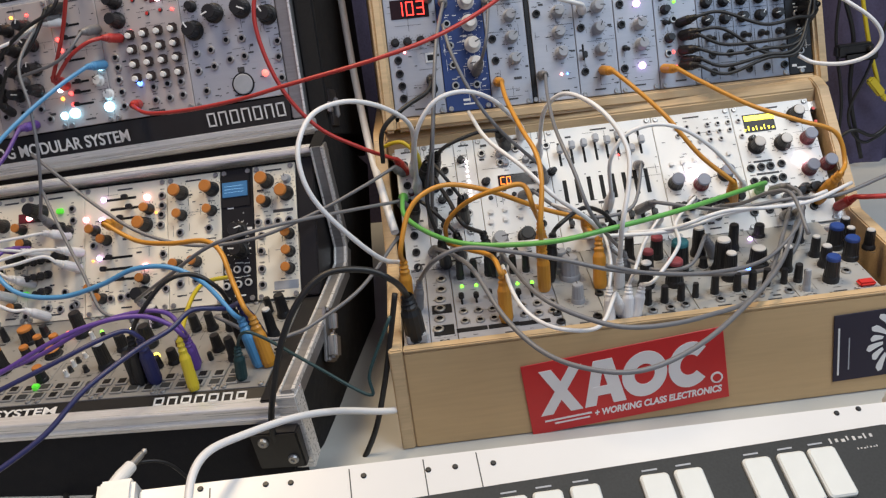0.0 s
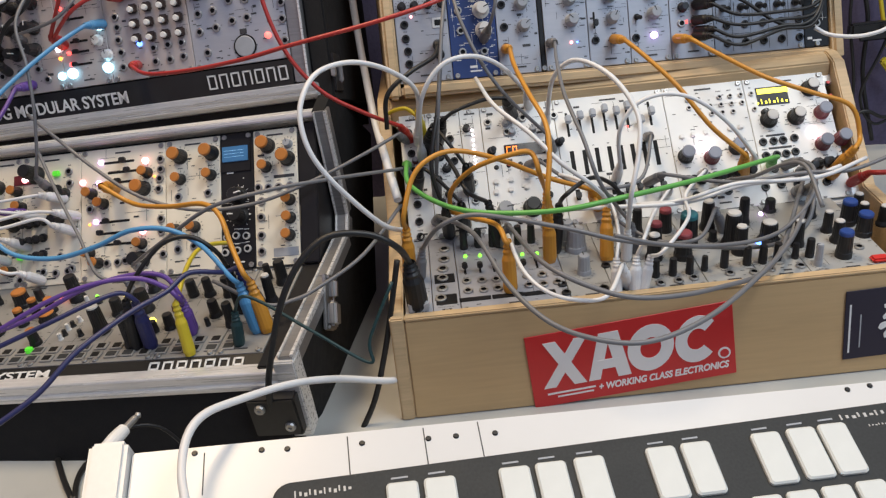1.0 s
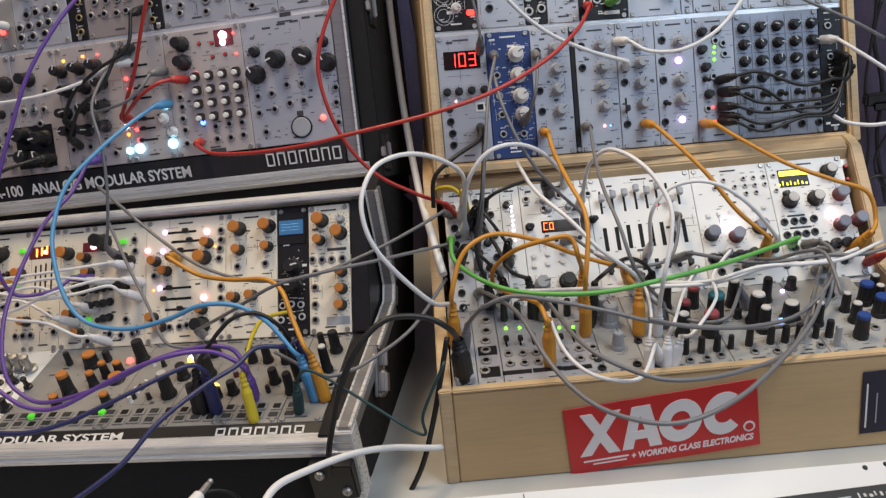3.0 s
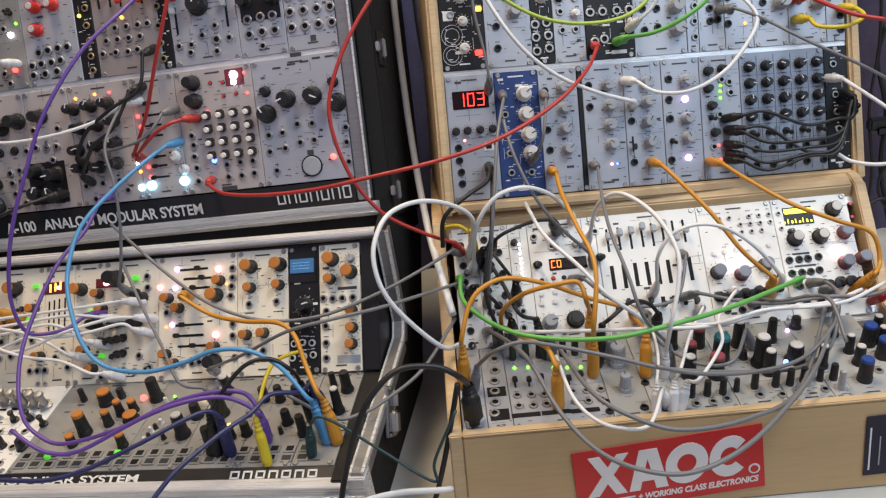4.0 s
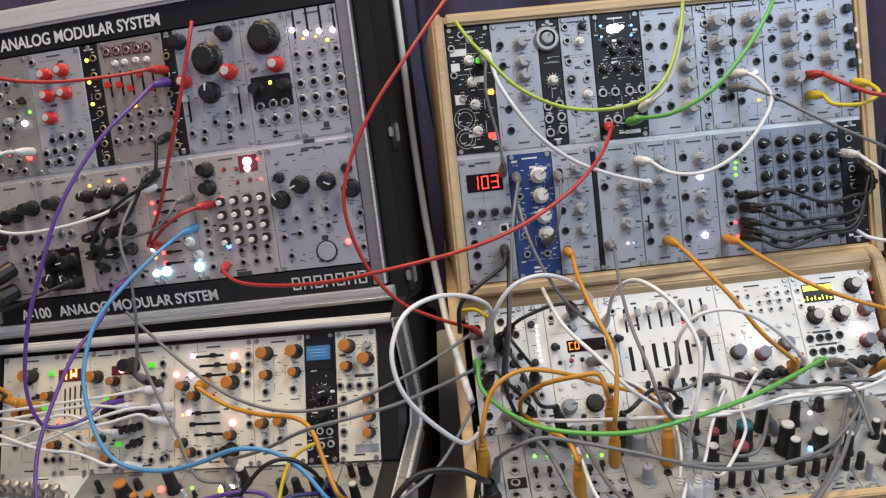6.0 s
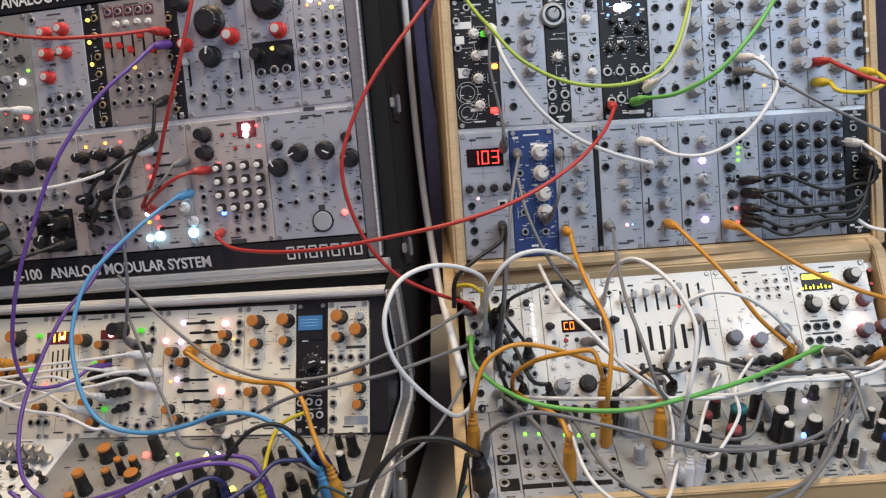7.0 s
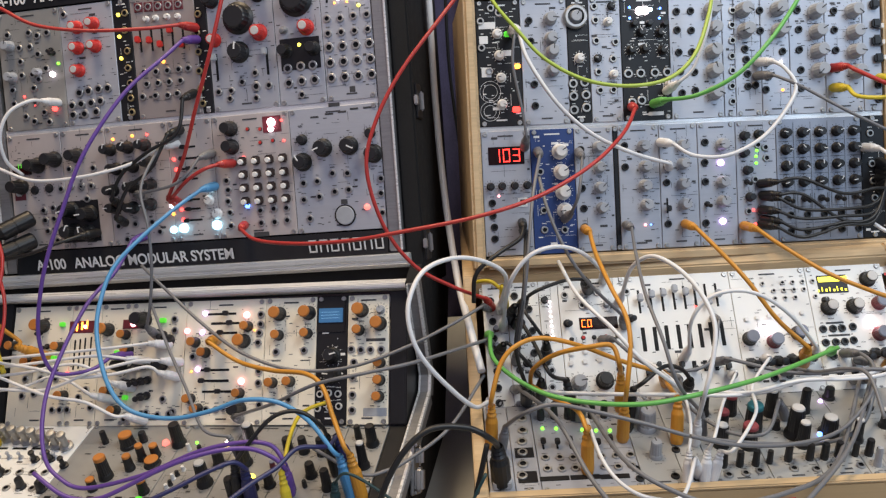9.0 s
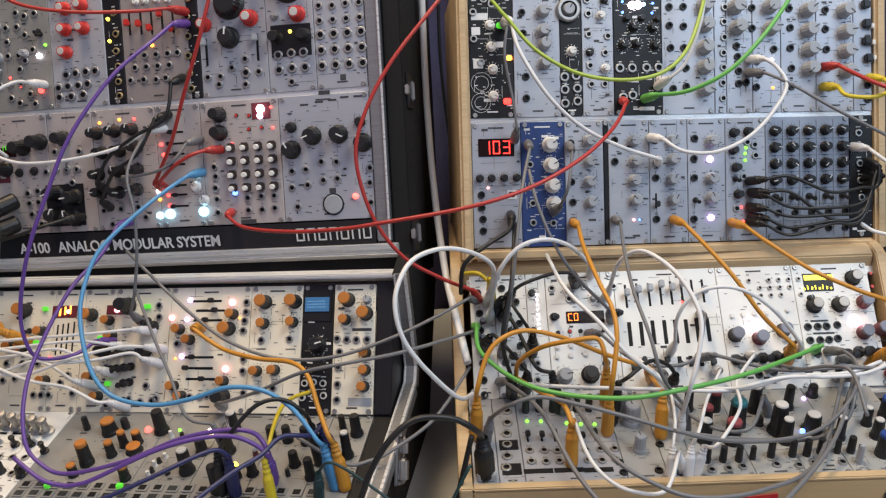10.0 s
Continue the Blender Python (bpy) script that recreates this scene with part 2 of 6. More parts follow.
# ---- wooden lower case ----
low = thing("wooden_synth_case", pose(0, 0, TABLE), "low pale birch desktop synthesizer case with two sloping rows", "synthesizer case")
r2, r1 = pose(0, 0, -TABLE) @ RL2, pose(0, 0, -TABLE) @ RL1
hinge, top1 = r1 @ Vector((0, 0, 0)), r1 @ Vector((0, 0, ROW + 0.001))
LX1 = 0.4525
side = [(0.0, 0.0), (0.0, 0.0935), (hinge.y, hinge.z + 0.009), (top1.y - 0.004, top1.z + 0.010), (top1.y + 0.012, top1.z + 0.016), (0.40, top1.z + 0.016), (0.40, 0.0)]
part("side_board", prism(side, 0.0, 0.0115, 0.0012), M["wood"], low)
part("side_board", prism(side, LX1 - 0.0115, LX1, 0.0012), M["wood"], low)
part("front_board", box(0.0118, LX1 - 0.0118, 0.0005, 0.0095, 0.0005, 0.090, 0.001), M["ply"], low, "flat birch front board")
part("front_lip", box(0.0118, LX1 - 0.0118, 0.0, 0.0098, 0.0902, 0.0932, 0.001), M["wood"], low)
part("top_board", prism([(top1.y + 0.001, top1.z - 0.012), (top1.y - 0.001, top1.z + 0.008), (top1.y + 0.010, top1.z + 0.0155), (0.39, top1.z + 0.0155), (0.39, top1.z - 0.01)], 0.0118, LX1 - 0.0118, 0.0015), M["wood"], low)
part("back_board", box(0.0118, LX1 - 0.0118, 0.391, 0.3995, 0.0005, top1.z + 0.0150), M["ply"], low)
part("bottom_board", box(0.0118, LX1 - 0.0118, 0.0098, 0.390, 0.003, 0.012), M["ply"], low)


def rails(case, g, rows, x0=0.0, x1=WIDE):
    """Aluminium mounting rails behind the panel edges of a row."""
    base = case.matrix_basis.inverted() @ g
    for v in rows:
        for z in (v + 0.001, v + ROW - 0.011):
            part("rail", box(x0, x1, 0.0032, 0.012, z, z + 0.010, 0.0008), M["alu"], case, "", base)


rails(low, RL1, (0,))
rails(low, RL2, (0,))

# ---- wooden upper case ----
up = thing("wooden_synth_case", RU, "upright pale birch synthesizer case with two module rows, leaning back", "synthesizer case")
H2 = 0.1334 + ROW
for x0, x1 in ((-0.0125, -0.0006), (WIDE + 0.0006, WIDE + 0.0125)):
    part("side_board", box(x0, x1, -0.006, 0.15, -0.014, H2 + 0.014, 0.003, seg=3), M["wood"], up)
part("bottom_board", box(0.0, WIDE, -0.006, 0.15, -0.0135, -0.0012, 0.003, seg=3), M["wood"], up)
part("top_board", box(0.0, WIDE, -0.006, 0.15, H2 + 0.0012, H2 + 0.0135, 0.003, seg=3), M["wood"], up)
part("back_board", box(0.0, WIDE, 0.14, 0.148, -0.001, H2 + 0.001), M["ply"], up)
rails(up, RU, (0, 0.1334))
part("centre_rail", box(0.0, WIDE, 0.0012, 0.003, ROW - 0.001, 0.1345), M["alu"], up)

# ---- black flight-case cabinet, upper ----
fl = thing("flight_case", LU, "upper black flight case with aluminium edging and two module rows", "synthesizer case")
for x0, x1 in ((-0.036, -0.016), (WIDE + 0.016, WIDE + 0.036)):
    part("side_wall", box(x0, x1, 0.004, 0.17, -0.045, H2 + 0.055, 0.002), M["tolex"], fl)
for s, x in ((1, WIDE), (-1, 0)):
    a, c = sorted((x + s * 0.0008, x + s * 0.0155))
    edge = part("edge_profile", box(a, c, -0.002, 0.05, -0.024, H2 + 0.05, 0.001), M["aludull"], fl, "dull aluminium edge profile")
    x0 = c - 0.0022 if s > 0 else a
    part("ridge", box(x0, x0 + 0.0022, -0.005, -0.0022, -0.024, H2 + 0.05, 0.0008), M["alu"], edge, "bright rounded ridge")
part("name_band", prism([(0.0, -0.0015), (0.004, -0.0015), (0.006, -0.0255), (-0.005, -0.0255)], 0.0, WIDE), M["black"], fl, "black name band with white lettering")
part("name_band", box(0.0, WIDE, -0.001, 0.004, H2 + 0.0015, H2 + 0.026), M["black"], fl, "black name band with white lettering")
lip = [(-0.010, -0.0262), (0.004, -0.0262), (0.006, -0.041), (-0.003, -0.041), (-0.0065, -0.038), (-0.0078, -0.0365), (-0.0066, -0.035), (-0.0092, -0.0325)]
part("lip_profile", prism(lip, -0.030, WIDE + 0.022, 0.0008), M["alu"], fl, "ribbed aluminium lip")
part("lip_profile", box(-0.030, WIDE + 0.03, -0.006, 0.05, H2 + 0.027, H2 + 0.05, 0.003), M["alu"], fl, "aluminium lip")
part("back_wall", box(-0.016, WIDE + 0.016, 0.15, 0.168, -0.02, H2 + 0.05), M["tolex"], fl)
part("bottom_wall", box(-0.030, WIDE + 0.030, 0.0065, 0.15, -0.066, -0.0415), M["tolex"], fl)
part("top_wall", box(-0.016, WIDE + 0.016, 0.052, 0.15, H2 + 0.03, H2 + 0.05), M["tolex"], fl)
rails(fl, LU, (0, 0.1334))
part("centre_rail", box(0.0, WIDE, 0.0012, 0.003, ROW - 0.001, 0.1345), M["alu"], fl)

# ---- black flight-case base, lower ----
fb = thing("flight_case", LL1, "lower black flight-case base with aluminium edging and two sloping rows", "synthesizer case")
ll2 = LL1.inverted() @ LL2
E1 = ll2 @ Vector((0, 0, -0.012))
side = [(-0.115, -0.090), (-0.020, -0.018), (0.043, 0.031), (0.046, 0.051), (-0.012, 0.137), (0.010, 0.160), (0.15, 0.160), (0.20, -0.02), (0.04, -0.16), (-0.075, -0.150)]
for x0, x1 in ((-0.044, -0.032), (WIDE + 0.019, WIDE + 0.031)):
    wall = prism(side, x0, x1)
    for v in wall.verts:  # the walls draw in towards the table
        if v.co.z < -0.1 or (v.co.y > 0.1 and v.co.z < 0.0):
            v.co.x += 0.016 if x0 < 0 else -0.016
    part("side_wall", wall, M["tolex"], fb)
for x0, x1 in ((-0.032, -0.001), (WIDE + 0.001, WIDE + 0.0185)):
    part("bezel", box(x0, x1, -0.001, 0.09, 0.0, 0.132, 0.001), M["black"], fb)
    part("bezel", box(x0, x1, -0.001, 0.06, -0.02, 0.128, 0.001), M["black"], fb, "", ll2)
strip = side[:5]
for x0, x1 in ((-0.046, -0.034), (WIDE + 0.021, WIDE + 0.033)):
    for (a, c) in zip(strip, strip[1:]):
        d = Vector((0, c[0] - a[0], c[1] - a[1]))
        n = Vector((0, d.z, -d.y)).normalized()
        if n.y > 0:
            n = -n
        q = [Vector((0, *a)) + n * 0.003, Vector((0, *c)) + n * 0.003, Vector((0, *c)) - n * 0.012, Vector((0, *a)) - n * 0.012]
        edge = part("edge_profile", prism([(p.y, p.z) for p in q], x0, x1, 0.0006), M["aludull"], fb, "worn aluminium edge profile")
        for x2, x3 in ((x0 - 0.0004, x0 + 0.0014), (x1 - 0.0024, x1 + 0.0004)):
            e = [q[0] + n * 0.0016, q[1] + n * 0.0016, q[1] - n * 0.004, q[0] - n * 0.004]
            part("ridge", prism([(p.y, p.z) for p in e], x2, x3, 0.0004), M["alu"], edge, "bright worn ridge")
for x0, x1 in ((-0.047, -0.030), (WIDE + 0.017, WIDE + 0.034)):
    part("edge_profile", prism([(-0.118, -0.092), (-0.104, -0.081), (-0.064, -0.137), (-0.078, -0.149)], x0, x1, 0.001), M["alu"], fb, "worn aluminium edge profile")
part("lip_profile", prism([(-0.010, 0.1335), (-0.004, 0.1325), (0.012, 0.134), (0.012, 0.1405), (-0.003, 0.1435), (-0.0065, 0.1405), (-0.008, 0.1398), (-0.011, 0.1372)], -0.044, WIDE + 0.031, 0.0008), M["alu"], fb, "ribbed aluminium lip")
part("name_band", prism([(0.0, -0.0015), (0.004, -0.0015), (0.008, -0.0125), (0.004, -0.0128)], 0.0, WIDE + 0.004), M["black"], fb, "black name band with white lettering", ll2)
part("lip_profile", prism([(0.001, -0.0133), (0.018, -0.0128), (0.0185, -0.0243), (0.0152, -0.0244), (0.0148, -0.0264), (0.0132, -0.0268), (0.0116, -0.0264), (0.0108, -0.0244), (0.0022, -0.0250), (0.0012, -0.0240)], -0.036, WIDE + 0.030, 0.0004), M["alu"], fb, "ribbed aluminium lip", ll2)
part("front_wall", prism([(0.0188, -0.0232), (0.0188, -0.010), (0.085, -0.010), (0.085, -0.036), (0.070, -0.036)], -0.03, WIDE + 0.018), M["tolex"], fb, "", ll2)
rails(fb, LL1, (0,))
rails(fb, LL2, (0,))


# ---- parts of modules ----
def knob_mesh(kind, body, flutes=18, skirt=1.25):
    """A fluted knob of radius 1 and height 2, seated on a skirt."""
    b = bmesh.new()
    n = flutes * 2
    prof = [(skirt, 0.0), (skirt, 0.18), (1.06, 0.42), (1.0, 0.5), (0.90, 1.86), (0.80, 2.0), (0, 2.0)]
    rings = []
    for k, (r, h) in enumerate(prof):
        if r == 0:
            rings.append([b.verts.new((0, -h, 0))])
            continue
        ring = []
        for i in range(n):
            a = 2 * math.pi * i / n
            rr = r * (0.95 if (i % 2 and 2 < k < 6) else 1)
            ring.append(b.verts.new((rr * math.cos(a), -h, rr * math.sin(a))))
        rings.append(ring)
    for a, c in zip(rings, rings[1:]):
        for i in range(n):
            j = (i + 1) % n
            f = b.faces.new((a[i], a[j], c[j], c[i]) if len(c) > 1 else (a[i], a[j], c[0]))
            f.smooth = False
    bmesh.ops.recalc_face_normals(b, faces=b.faces[:])
    return mesh_of(kind, b, M[body])


POINTER = mesh_of("pointer", box(-0.09, 0.09, -2.03, -1.6, 0.15, 1.0), M["printw"])
POINTERK = mesh_of("pointer", box(-0.08, 0.08, -2.03, -1.6, 0.15, 0.98), M["print"])



def cap_mesh(mat, k=1.0):
    return mesh_of("cap", lathe([(0.93 * k, 1.80), (0.90 * k, 2.02), (0.80 * k, 2.10), (0, 2.10)], 24), M[mat])


KNOBS = {  # body, what sits on it
    "grey": (knob_mesh("knob", "kgrey", 14, 1.12), POINTERK, "pointer"), "black": (knob_mesh("knob", "kblack"), POINTER, "pointer"),
    "red": (knob_mesh("knob", "kred"), cap_mesh("kpale", 0.72), "cap"), "white": (knob_mesh("knob", "kwhite"), POINTERK, "pointer"),
    "maroon": (knob_mesh("knob", "kmaroon", 18, 1.1), cap_mesh("capslate"), "cap"), "navy": (knob_mesh("knob", "kblack", 18, 1.1), cap_mesh("capslate"), "cap"),
    "blue": (knob_mesh("knob", "kblack", 16, 1.08), cap_mesh("capblue"), "cap"), "teal": (knob_mesh("knob", "kblack", 16, 1.08), cap_mesh("capteal"), "cap"),
    "rose": (knob_mesh("knob", "kblack", 16, 1.08), cap_mesh("caprose"), "cap"), "peg": (knob_mesh("knob", "kblack", 8, 1.0), None, ""),
    "orange": (knob_mesh("knob", "kblack", 18, 1.14), cap_mesh("korange"), "cap"), "capped": (knob_mesh("knob", "kblack"), cap_mesh("kpale", 0.86), "cap"),
    "redcap": (knob_mesh("knob", "kblack"), cap_mesh("kred"), "cap"), "plain": (knob_mesh("knob", "kblack"), None, ""),
}


def jack_mesh(nut, r=1.0):
    b = lathe([(3.9 * r, 0.2), (3.9 * r, 1.5), (3.5 * r, 1.9), (2.3 * r, 1.9)], 12)
    lathe([(2.3 * r, 1.9), (2.2 * r, 0.3), (0, 0.3)], 12, b, 1)
    for v in b.verts:
        v.co /= 1000
    bmesh.ops.recalc_face_normals(b, faces=b.faces[:])
    return mesh_of("socket", b, M[nut], M["hole"])


JACK = {"steel": jack_mesh("steel"), "black": jack_mesh("kblack"), "gold": jack_mesh("brass", 0.98), "big": jack_mesh("steel", 1.25), "ring": jack_mesh("kpale", 0.95), "tiny": jack_mesh("kpale", 0.62)}
SCREW = mesh_of("screw", lathe([(0.0026, 0), (0.0026, 0.0008), (0.0021, 0.0016), (0.0009, 0.0016), (0.0007, 0.0010), (0, 0.0010)], 10), M["steel"])
LAMP = {}
for key in LED:
    LAMP[key] = mesh_of("lamp", lathe([(1.0, 0), (1.0, 0.5), (0.75, 1.05), (0.35, 1.3), (0, 1.35)], 10), LED[key])


DARK = set()  # names of modules with a dark panel


def prints(m, quads):
    """Small printed marks (middle, width, height, turn), as one printed layer."""
    verts, faces = [], []
    for u, v, w, h, turn in quads:
        c, s = math.cos(turn), math.sin(turn)
        k = len(verts)
        for x, z in ((-w, -h), (w, -h), (w, h), (-w, h)):
            verts.append(((u + (x * c + z * s) / 2) / 1000, -0.0004, (v + (z * c - x * s) / 2) / 1000))
        faces.append((k, k + 1, k + 2, k + 3))
    me = bpy.data.meshes.new("legend")
    me.from_pydata(verts, [], faces)
    me.materials.append(M["printw" if m.name in DARK else "print"])
    put("legend", me, m)["kind"] = "stuff"


def word(u, v, n, h=1.1):
    """A short illegible word: a row of letter-sized bars."""
    rng = random.Random(int(u * 31 + v * 17))
    return [(u + (i - (n - 1) / 2) * h * 0.95, v, h * rng.uniform(0.45, 0.75), h * rng.uniform(0.8, 1.05), 0) for i in range(n)]


def dial(u, v, r, n=11):
    """Scale ticks round a knob."""
    q = []
    for i in range(n):
        a = math.radians(-140 + 280 * i / (n - 1))
        q.append((u + math.sin(a) * (r + 1.5), v + math.cos(a) * (r + 1.5), 0.4, 1.7, a))
    return q


def knobs(m, kind, r, places, tall=1.0):
    if kind == "plain" and tall > 1.9 and r < 4:  # slim upright pegs without a skirt
        kind, r, tall = "peg", r * 1.35, tall / 1.35
    if kind == "orange":
        r *= 0.88
    body, extra, name = KNOBS[kind]
    if r > 3:
        prints(m, [q for u, v in places for q in dial(u, v, r * 1.25) + word(u, v - r * 1.25 - 3.2, 3 + int(u + v) % 4)])
    for i, (u, v) in enumerate(places):
        turn = ((u * 37 + v * 53) % 270) - 135
        k = put("knob", body, m, at(u, v, 0, turn) @ Matrix.Diagonal((r / 1000, r * tall / 1000, r / 1000, 1)))
        if extra:
            put(name, extra, k)


def jacks(m, places, kind="steel"):
    prints(m, [q for u, v in places for q in word(u, v + 6.4, 2 + int(u * 3 + v) % 4)])
    for u, v in places:
        put("socket", JACK[kind], m, at(u, v))


def lamps(m, colour, r, places):
    for u, v in places:
        put("lamp", LAMP[colour], m, at(u, v) @ Matrix.Scale(r / 1000, 4), colour + " indicator lamp")


SLOT, GRIP = {}, {}


def faders(m, places, length, turn=0, grip="kblack", seed=1, width=2.0, size=1.0):
    """Slots with a sliding grip each; places are the middles of the slots."""
    rng = random.Random(seed)
    key = (round(length, 1), width)
    if key not in SLOT:
        SLOT[key] = mesh_of("slot", box(-width / 2000, width / 2000, -0.0004, 0.001, -length / 2000, length / 2000, 0.0003), M["hole"])
    if grip not in GRIP:
        GRIP[grip] = mesh_of("grip", join(box(-0.0024, 0.0024, -0.0085, -0.004, -0.0032, 0.0032, 0.0009), box(-0.0006, 0.0006, -0.005, 0.0, -0.0012, 0.0012)), M[grip])
    for u, v in places:
        put("slot", SLOT[key], m, at(u, v, 0, turn))
        if size:
            d = rng.uniform(-0.36, 0.36) * length
            a = math.radians(turn)
            put("grip", GRIP[grip], m, at(u + d * math.sin(a), v + d * math.cos(a), 0, turn, size))


def toggles(m, places, mat="kblack", h=9.0):
    key = "toggle" + mat
    if key not in GRIP:
        GRIP[key] = mesh_of("switch", lathe([(0.0030, 0), (0.0030, 0.0018), (0.0017, 0.0022), (0.0015, 0.0075), (0.0022, 0.009), (0.0018, 0.0102), (0, 0.0104)], 10), M[mat])
    for u, v in places:
        put("switch", GRIP[key], m, at(u, v, 0, 0) @ pose(0, 0, 0, 14, 0, 6) @ Matrix.Scale(h / 9, 4))


def buttons(m, places, w, h, mat, out=2.5):
    me = mesh_of("button", box(-w / 2000, w / 2000, -out / 1000, 0.0, -h / 2000, h / 2000, min(w, h) / 6000), LED[mat] if mat in LED else M[mat])
    for u, v in places:
        put("button", me, m, at(u, v))


def window(m, u0, u1, v0, v1, mat="glass", name="display", out=0.8, label=""):
    return part(name, box(u0 / 1000, u1 / 1000, -out / 1000, 0.0, v0 / 1000, v1 / 1000, 0.0003), LED[mat] if mat in LED else M[mat], m, label)


SEGS = {"0": "abcdef", "1": "bc", "3": "abgcd", "T": "af", "C": "adef"}


def digits(m, text, u, v, h, mat, out=1.0):
    """Seven-segment figures, one mesh each."""
    w, s = h * 0.56, h * 0.12
    for ch in text:
        b = bmesh.new()
        for k in SEGS[ch]:
            x0, x1, z0, z1 = {"a": (0, w, h - s, h), "d": (0, w, 0, s), "g": (0, w, h / 2 - s / 2, h / 2 + s / 2), "f": (0, s, h / 2, h), "b": (w - s, w, h / 2, h), "e": (0, s, 0, h / 2), "c": (w - s, w, 0, h / 2)}[k]
            e = s * 0.22
            box((u + x0 + e) / 1000, (u + x1 - e) / 1000, -(out + 0.3) / 1000, -out / 1000, (v + z0 + e) / 1000, (v + z1 - e) / 1000, 0, b)
        put("digit", mesh_of("digit", b, LED[mat]), m)
        u += w * 1.32


def art(m, seed, u0, u1, v0, v1, n, mat="print", long=5.0):
    """Small printed legend bars, as one printed layer."""
    rng = random.Random(seed)
    verts, faces = [], []
    for _ in range(n):
        u, v, l, h = rng.uniform(u0 + 2, u1 - 3), rng.uniform(v0 + 7, v1 - 7), rng.uniform(1.2, long), rng.uniform(0.5, 1.0)
        kind = rng.random()
        if kind < 0.16:
            l, h = 0.35, rng.uniform(4, 14)
        elif kind < 0.30:
            l, h = rng.uniform(8, 26), 0.3
        elif kind < 0.36:
            l, h = rng.uniform(3, 8), rng.uniform(1.6, 2.6)
        l = min(l, u1 - 1.5 - u)
        k = len(verts)
        verts += [(x / 1000, -0.00025, z / 1000) for x, z in ((u, v), (u + l, v), (u + l, v + h), (u, v + h))]
        faces.append((k, k + 1, k + 2, k + 3))
    me = bpy.data.meshes.new("legend")
    me.from_pydata(verts, [], faces)
    me.materials.append(M[mat])
    put("legend", me, m)["kind"] = "stuff"


def circle_art(m, places, mat="printw"):
    b = bmesh.new()
    for u, v, r in places:
        lathe([((r - 0.35) / 1000, 0.0002), ((r - 0.35) / 1000, 0.0006), (r / 1000, 0.0006), (r / 1000, 0.0002)], 20, b, 0, (u / 1000, v / 1000))
    put("legend", mesh_of("legend", b, M[mat]), m)["kind"] = "stuff"


COUNT = [0]


def module(g, u0, u1, row, mat, label, print_n=40, print_mat=None, edge=True):
    """A panel between two places across a row (millimetres), with its screws and printing."""
    COUNT[0] += 1
    v0 = row * 133.4
    m = thing("synth_module", g, label, "synthesizer module", "modules in the synthesizer cases")
    if mat in ("black", "blue"):
        DARK.add(m.name)
    part("panel", box((u0 + 0.3) / 1000, (u1 - 0.3) / 1000, 0.0, 0.002, v0 / 1000, v0 / 1000 + ROW, 0.0004, seg=1), M[mat], m)
    cols = (u0 + 4.5, u1 - 4.5) if u1 - u0 > 26 else ((u0 + u1) / 2,)
    for u in cols:
        for v in (v0 + 3, v0 + 125.5):
            put("screw", SCREW, m, at(u, v))
    if print_n:
        art(m, COUNT[0], u0, u1, v0, v0 + 128, print_n, print_mat or ("printw" if mat in ("black", "blue") else "print"))
        mid, w = (u0 + u1) / 2, min(16, (u1 - u0) * 0.5)
        for v, f in ((v0 + 122.5, 1.0), (v0 + 5.5, 0.7)):
            part("title", box((mid - w * f / 2) / 1000, (mid + w * f / 2) / 1000, -0.0003, 0, v / 1000, (v + 1.5) / 1000), M["printw" if mat in ("black", "blue") else "print"], m)
    return m


# ---- modules, row by row ----
m = module(RU, 0.0, 50.8, 0, "silver", "silver aluminium synthesizer module with a red three-digit display", 40)
window(m, 6.9, 44.2, 94.0, 112.3, "glass", "display", 0.8, "")
digits(m, "103", 11.4, 96.2, 14, "seg_red")
knobs(m, "plain", 3.4, ((8, 72), (20, 72), (33, 72), (46, 72),), 1.5)
lamps(m, "pink", 1.4, ((16, 62),))
jacks(m, ((9, 55), (9, 42), (10, 30), (10, 18),), "black")
window(m, 35.5, 45.5, 49.7, 59.4, "kwhite", "socket", 1, "")
window(m, 37.4, 43.6, 51.7, 57.4, "hole", "socket", 1.3, "")
m = module(RU, 50.8, 96.5, 0, "blue", "dark blue synthesizer module with a column of white knobs", 60)
knobs(m, "white", 6.6, ((81, 105), (82, 84), (83, 63), (84, 44),))
jacks(m, ((59, 104), (60, 85), (61, 64), (62, 45), (62, 25), (83, 24),))
m = module(RU, 96.5, 137.2, 0, "silver", "silver aluminium synthesizer module with grey knobs", 40)
jacks(m, ((103, 106), (103, 66), (104, 45), (104, 26),), "black")
knobs(m, "grey", 5.6, ((122, 108), (122, 87), (122, 66), (123, 45),))
m = module(RU, 137.2, 142.2, 0, "black", "narrow black blank panel between modules", 0)
m = module(RU, 142.2, 185.4, 0, "silver", "silver aluminium synthesizer module with grey knobs", 40)
jacks(m, ((149, 108), (149, 86), (150, 26),), "black")
knobs(m, "grey", 5.8, ((169, 107), (170, 86), (169, 66), (170, 46),))
lamps(m, "pink", 1.5, ((168, 25),))
lamps(m, "blue", 1.0, ((174, 25),))
m = module(RU, 185.4, 226.1, 0, "silver", "silver aluminium synthesizer module with grey knobs and white plugs", 40)
jacks(m, ((192, 107), (193, 85), (192, 68), (192, 25), (212, 24),), "black")
knobs(m, "grey", 5.6, ((210, 106), (210, 87), (209, 66), (210, 45),))
faders(m, ((192, 44),), 16, 0, "kblack", 3, 2.0, 1.0)
m = module(RU, 226.1, 266.7, 0, "silver", "silver aluminium synthesizer module with two bright lamps", 40)
jacks(m, ((234, 108), (233, 87), (233, 67), (232, 24),), "black")
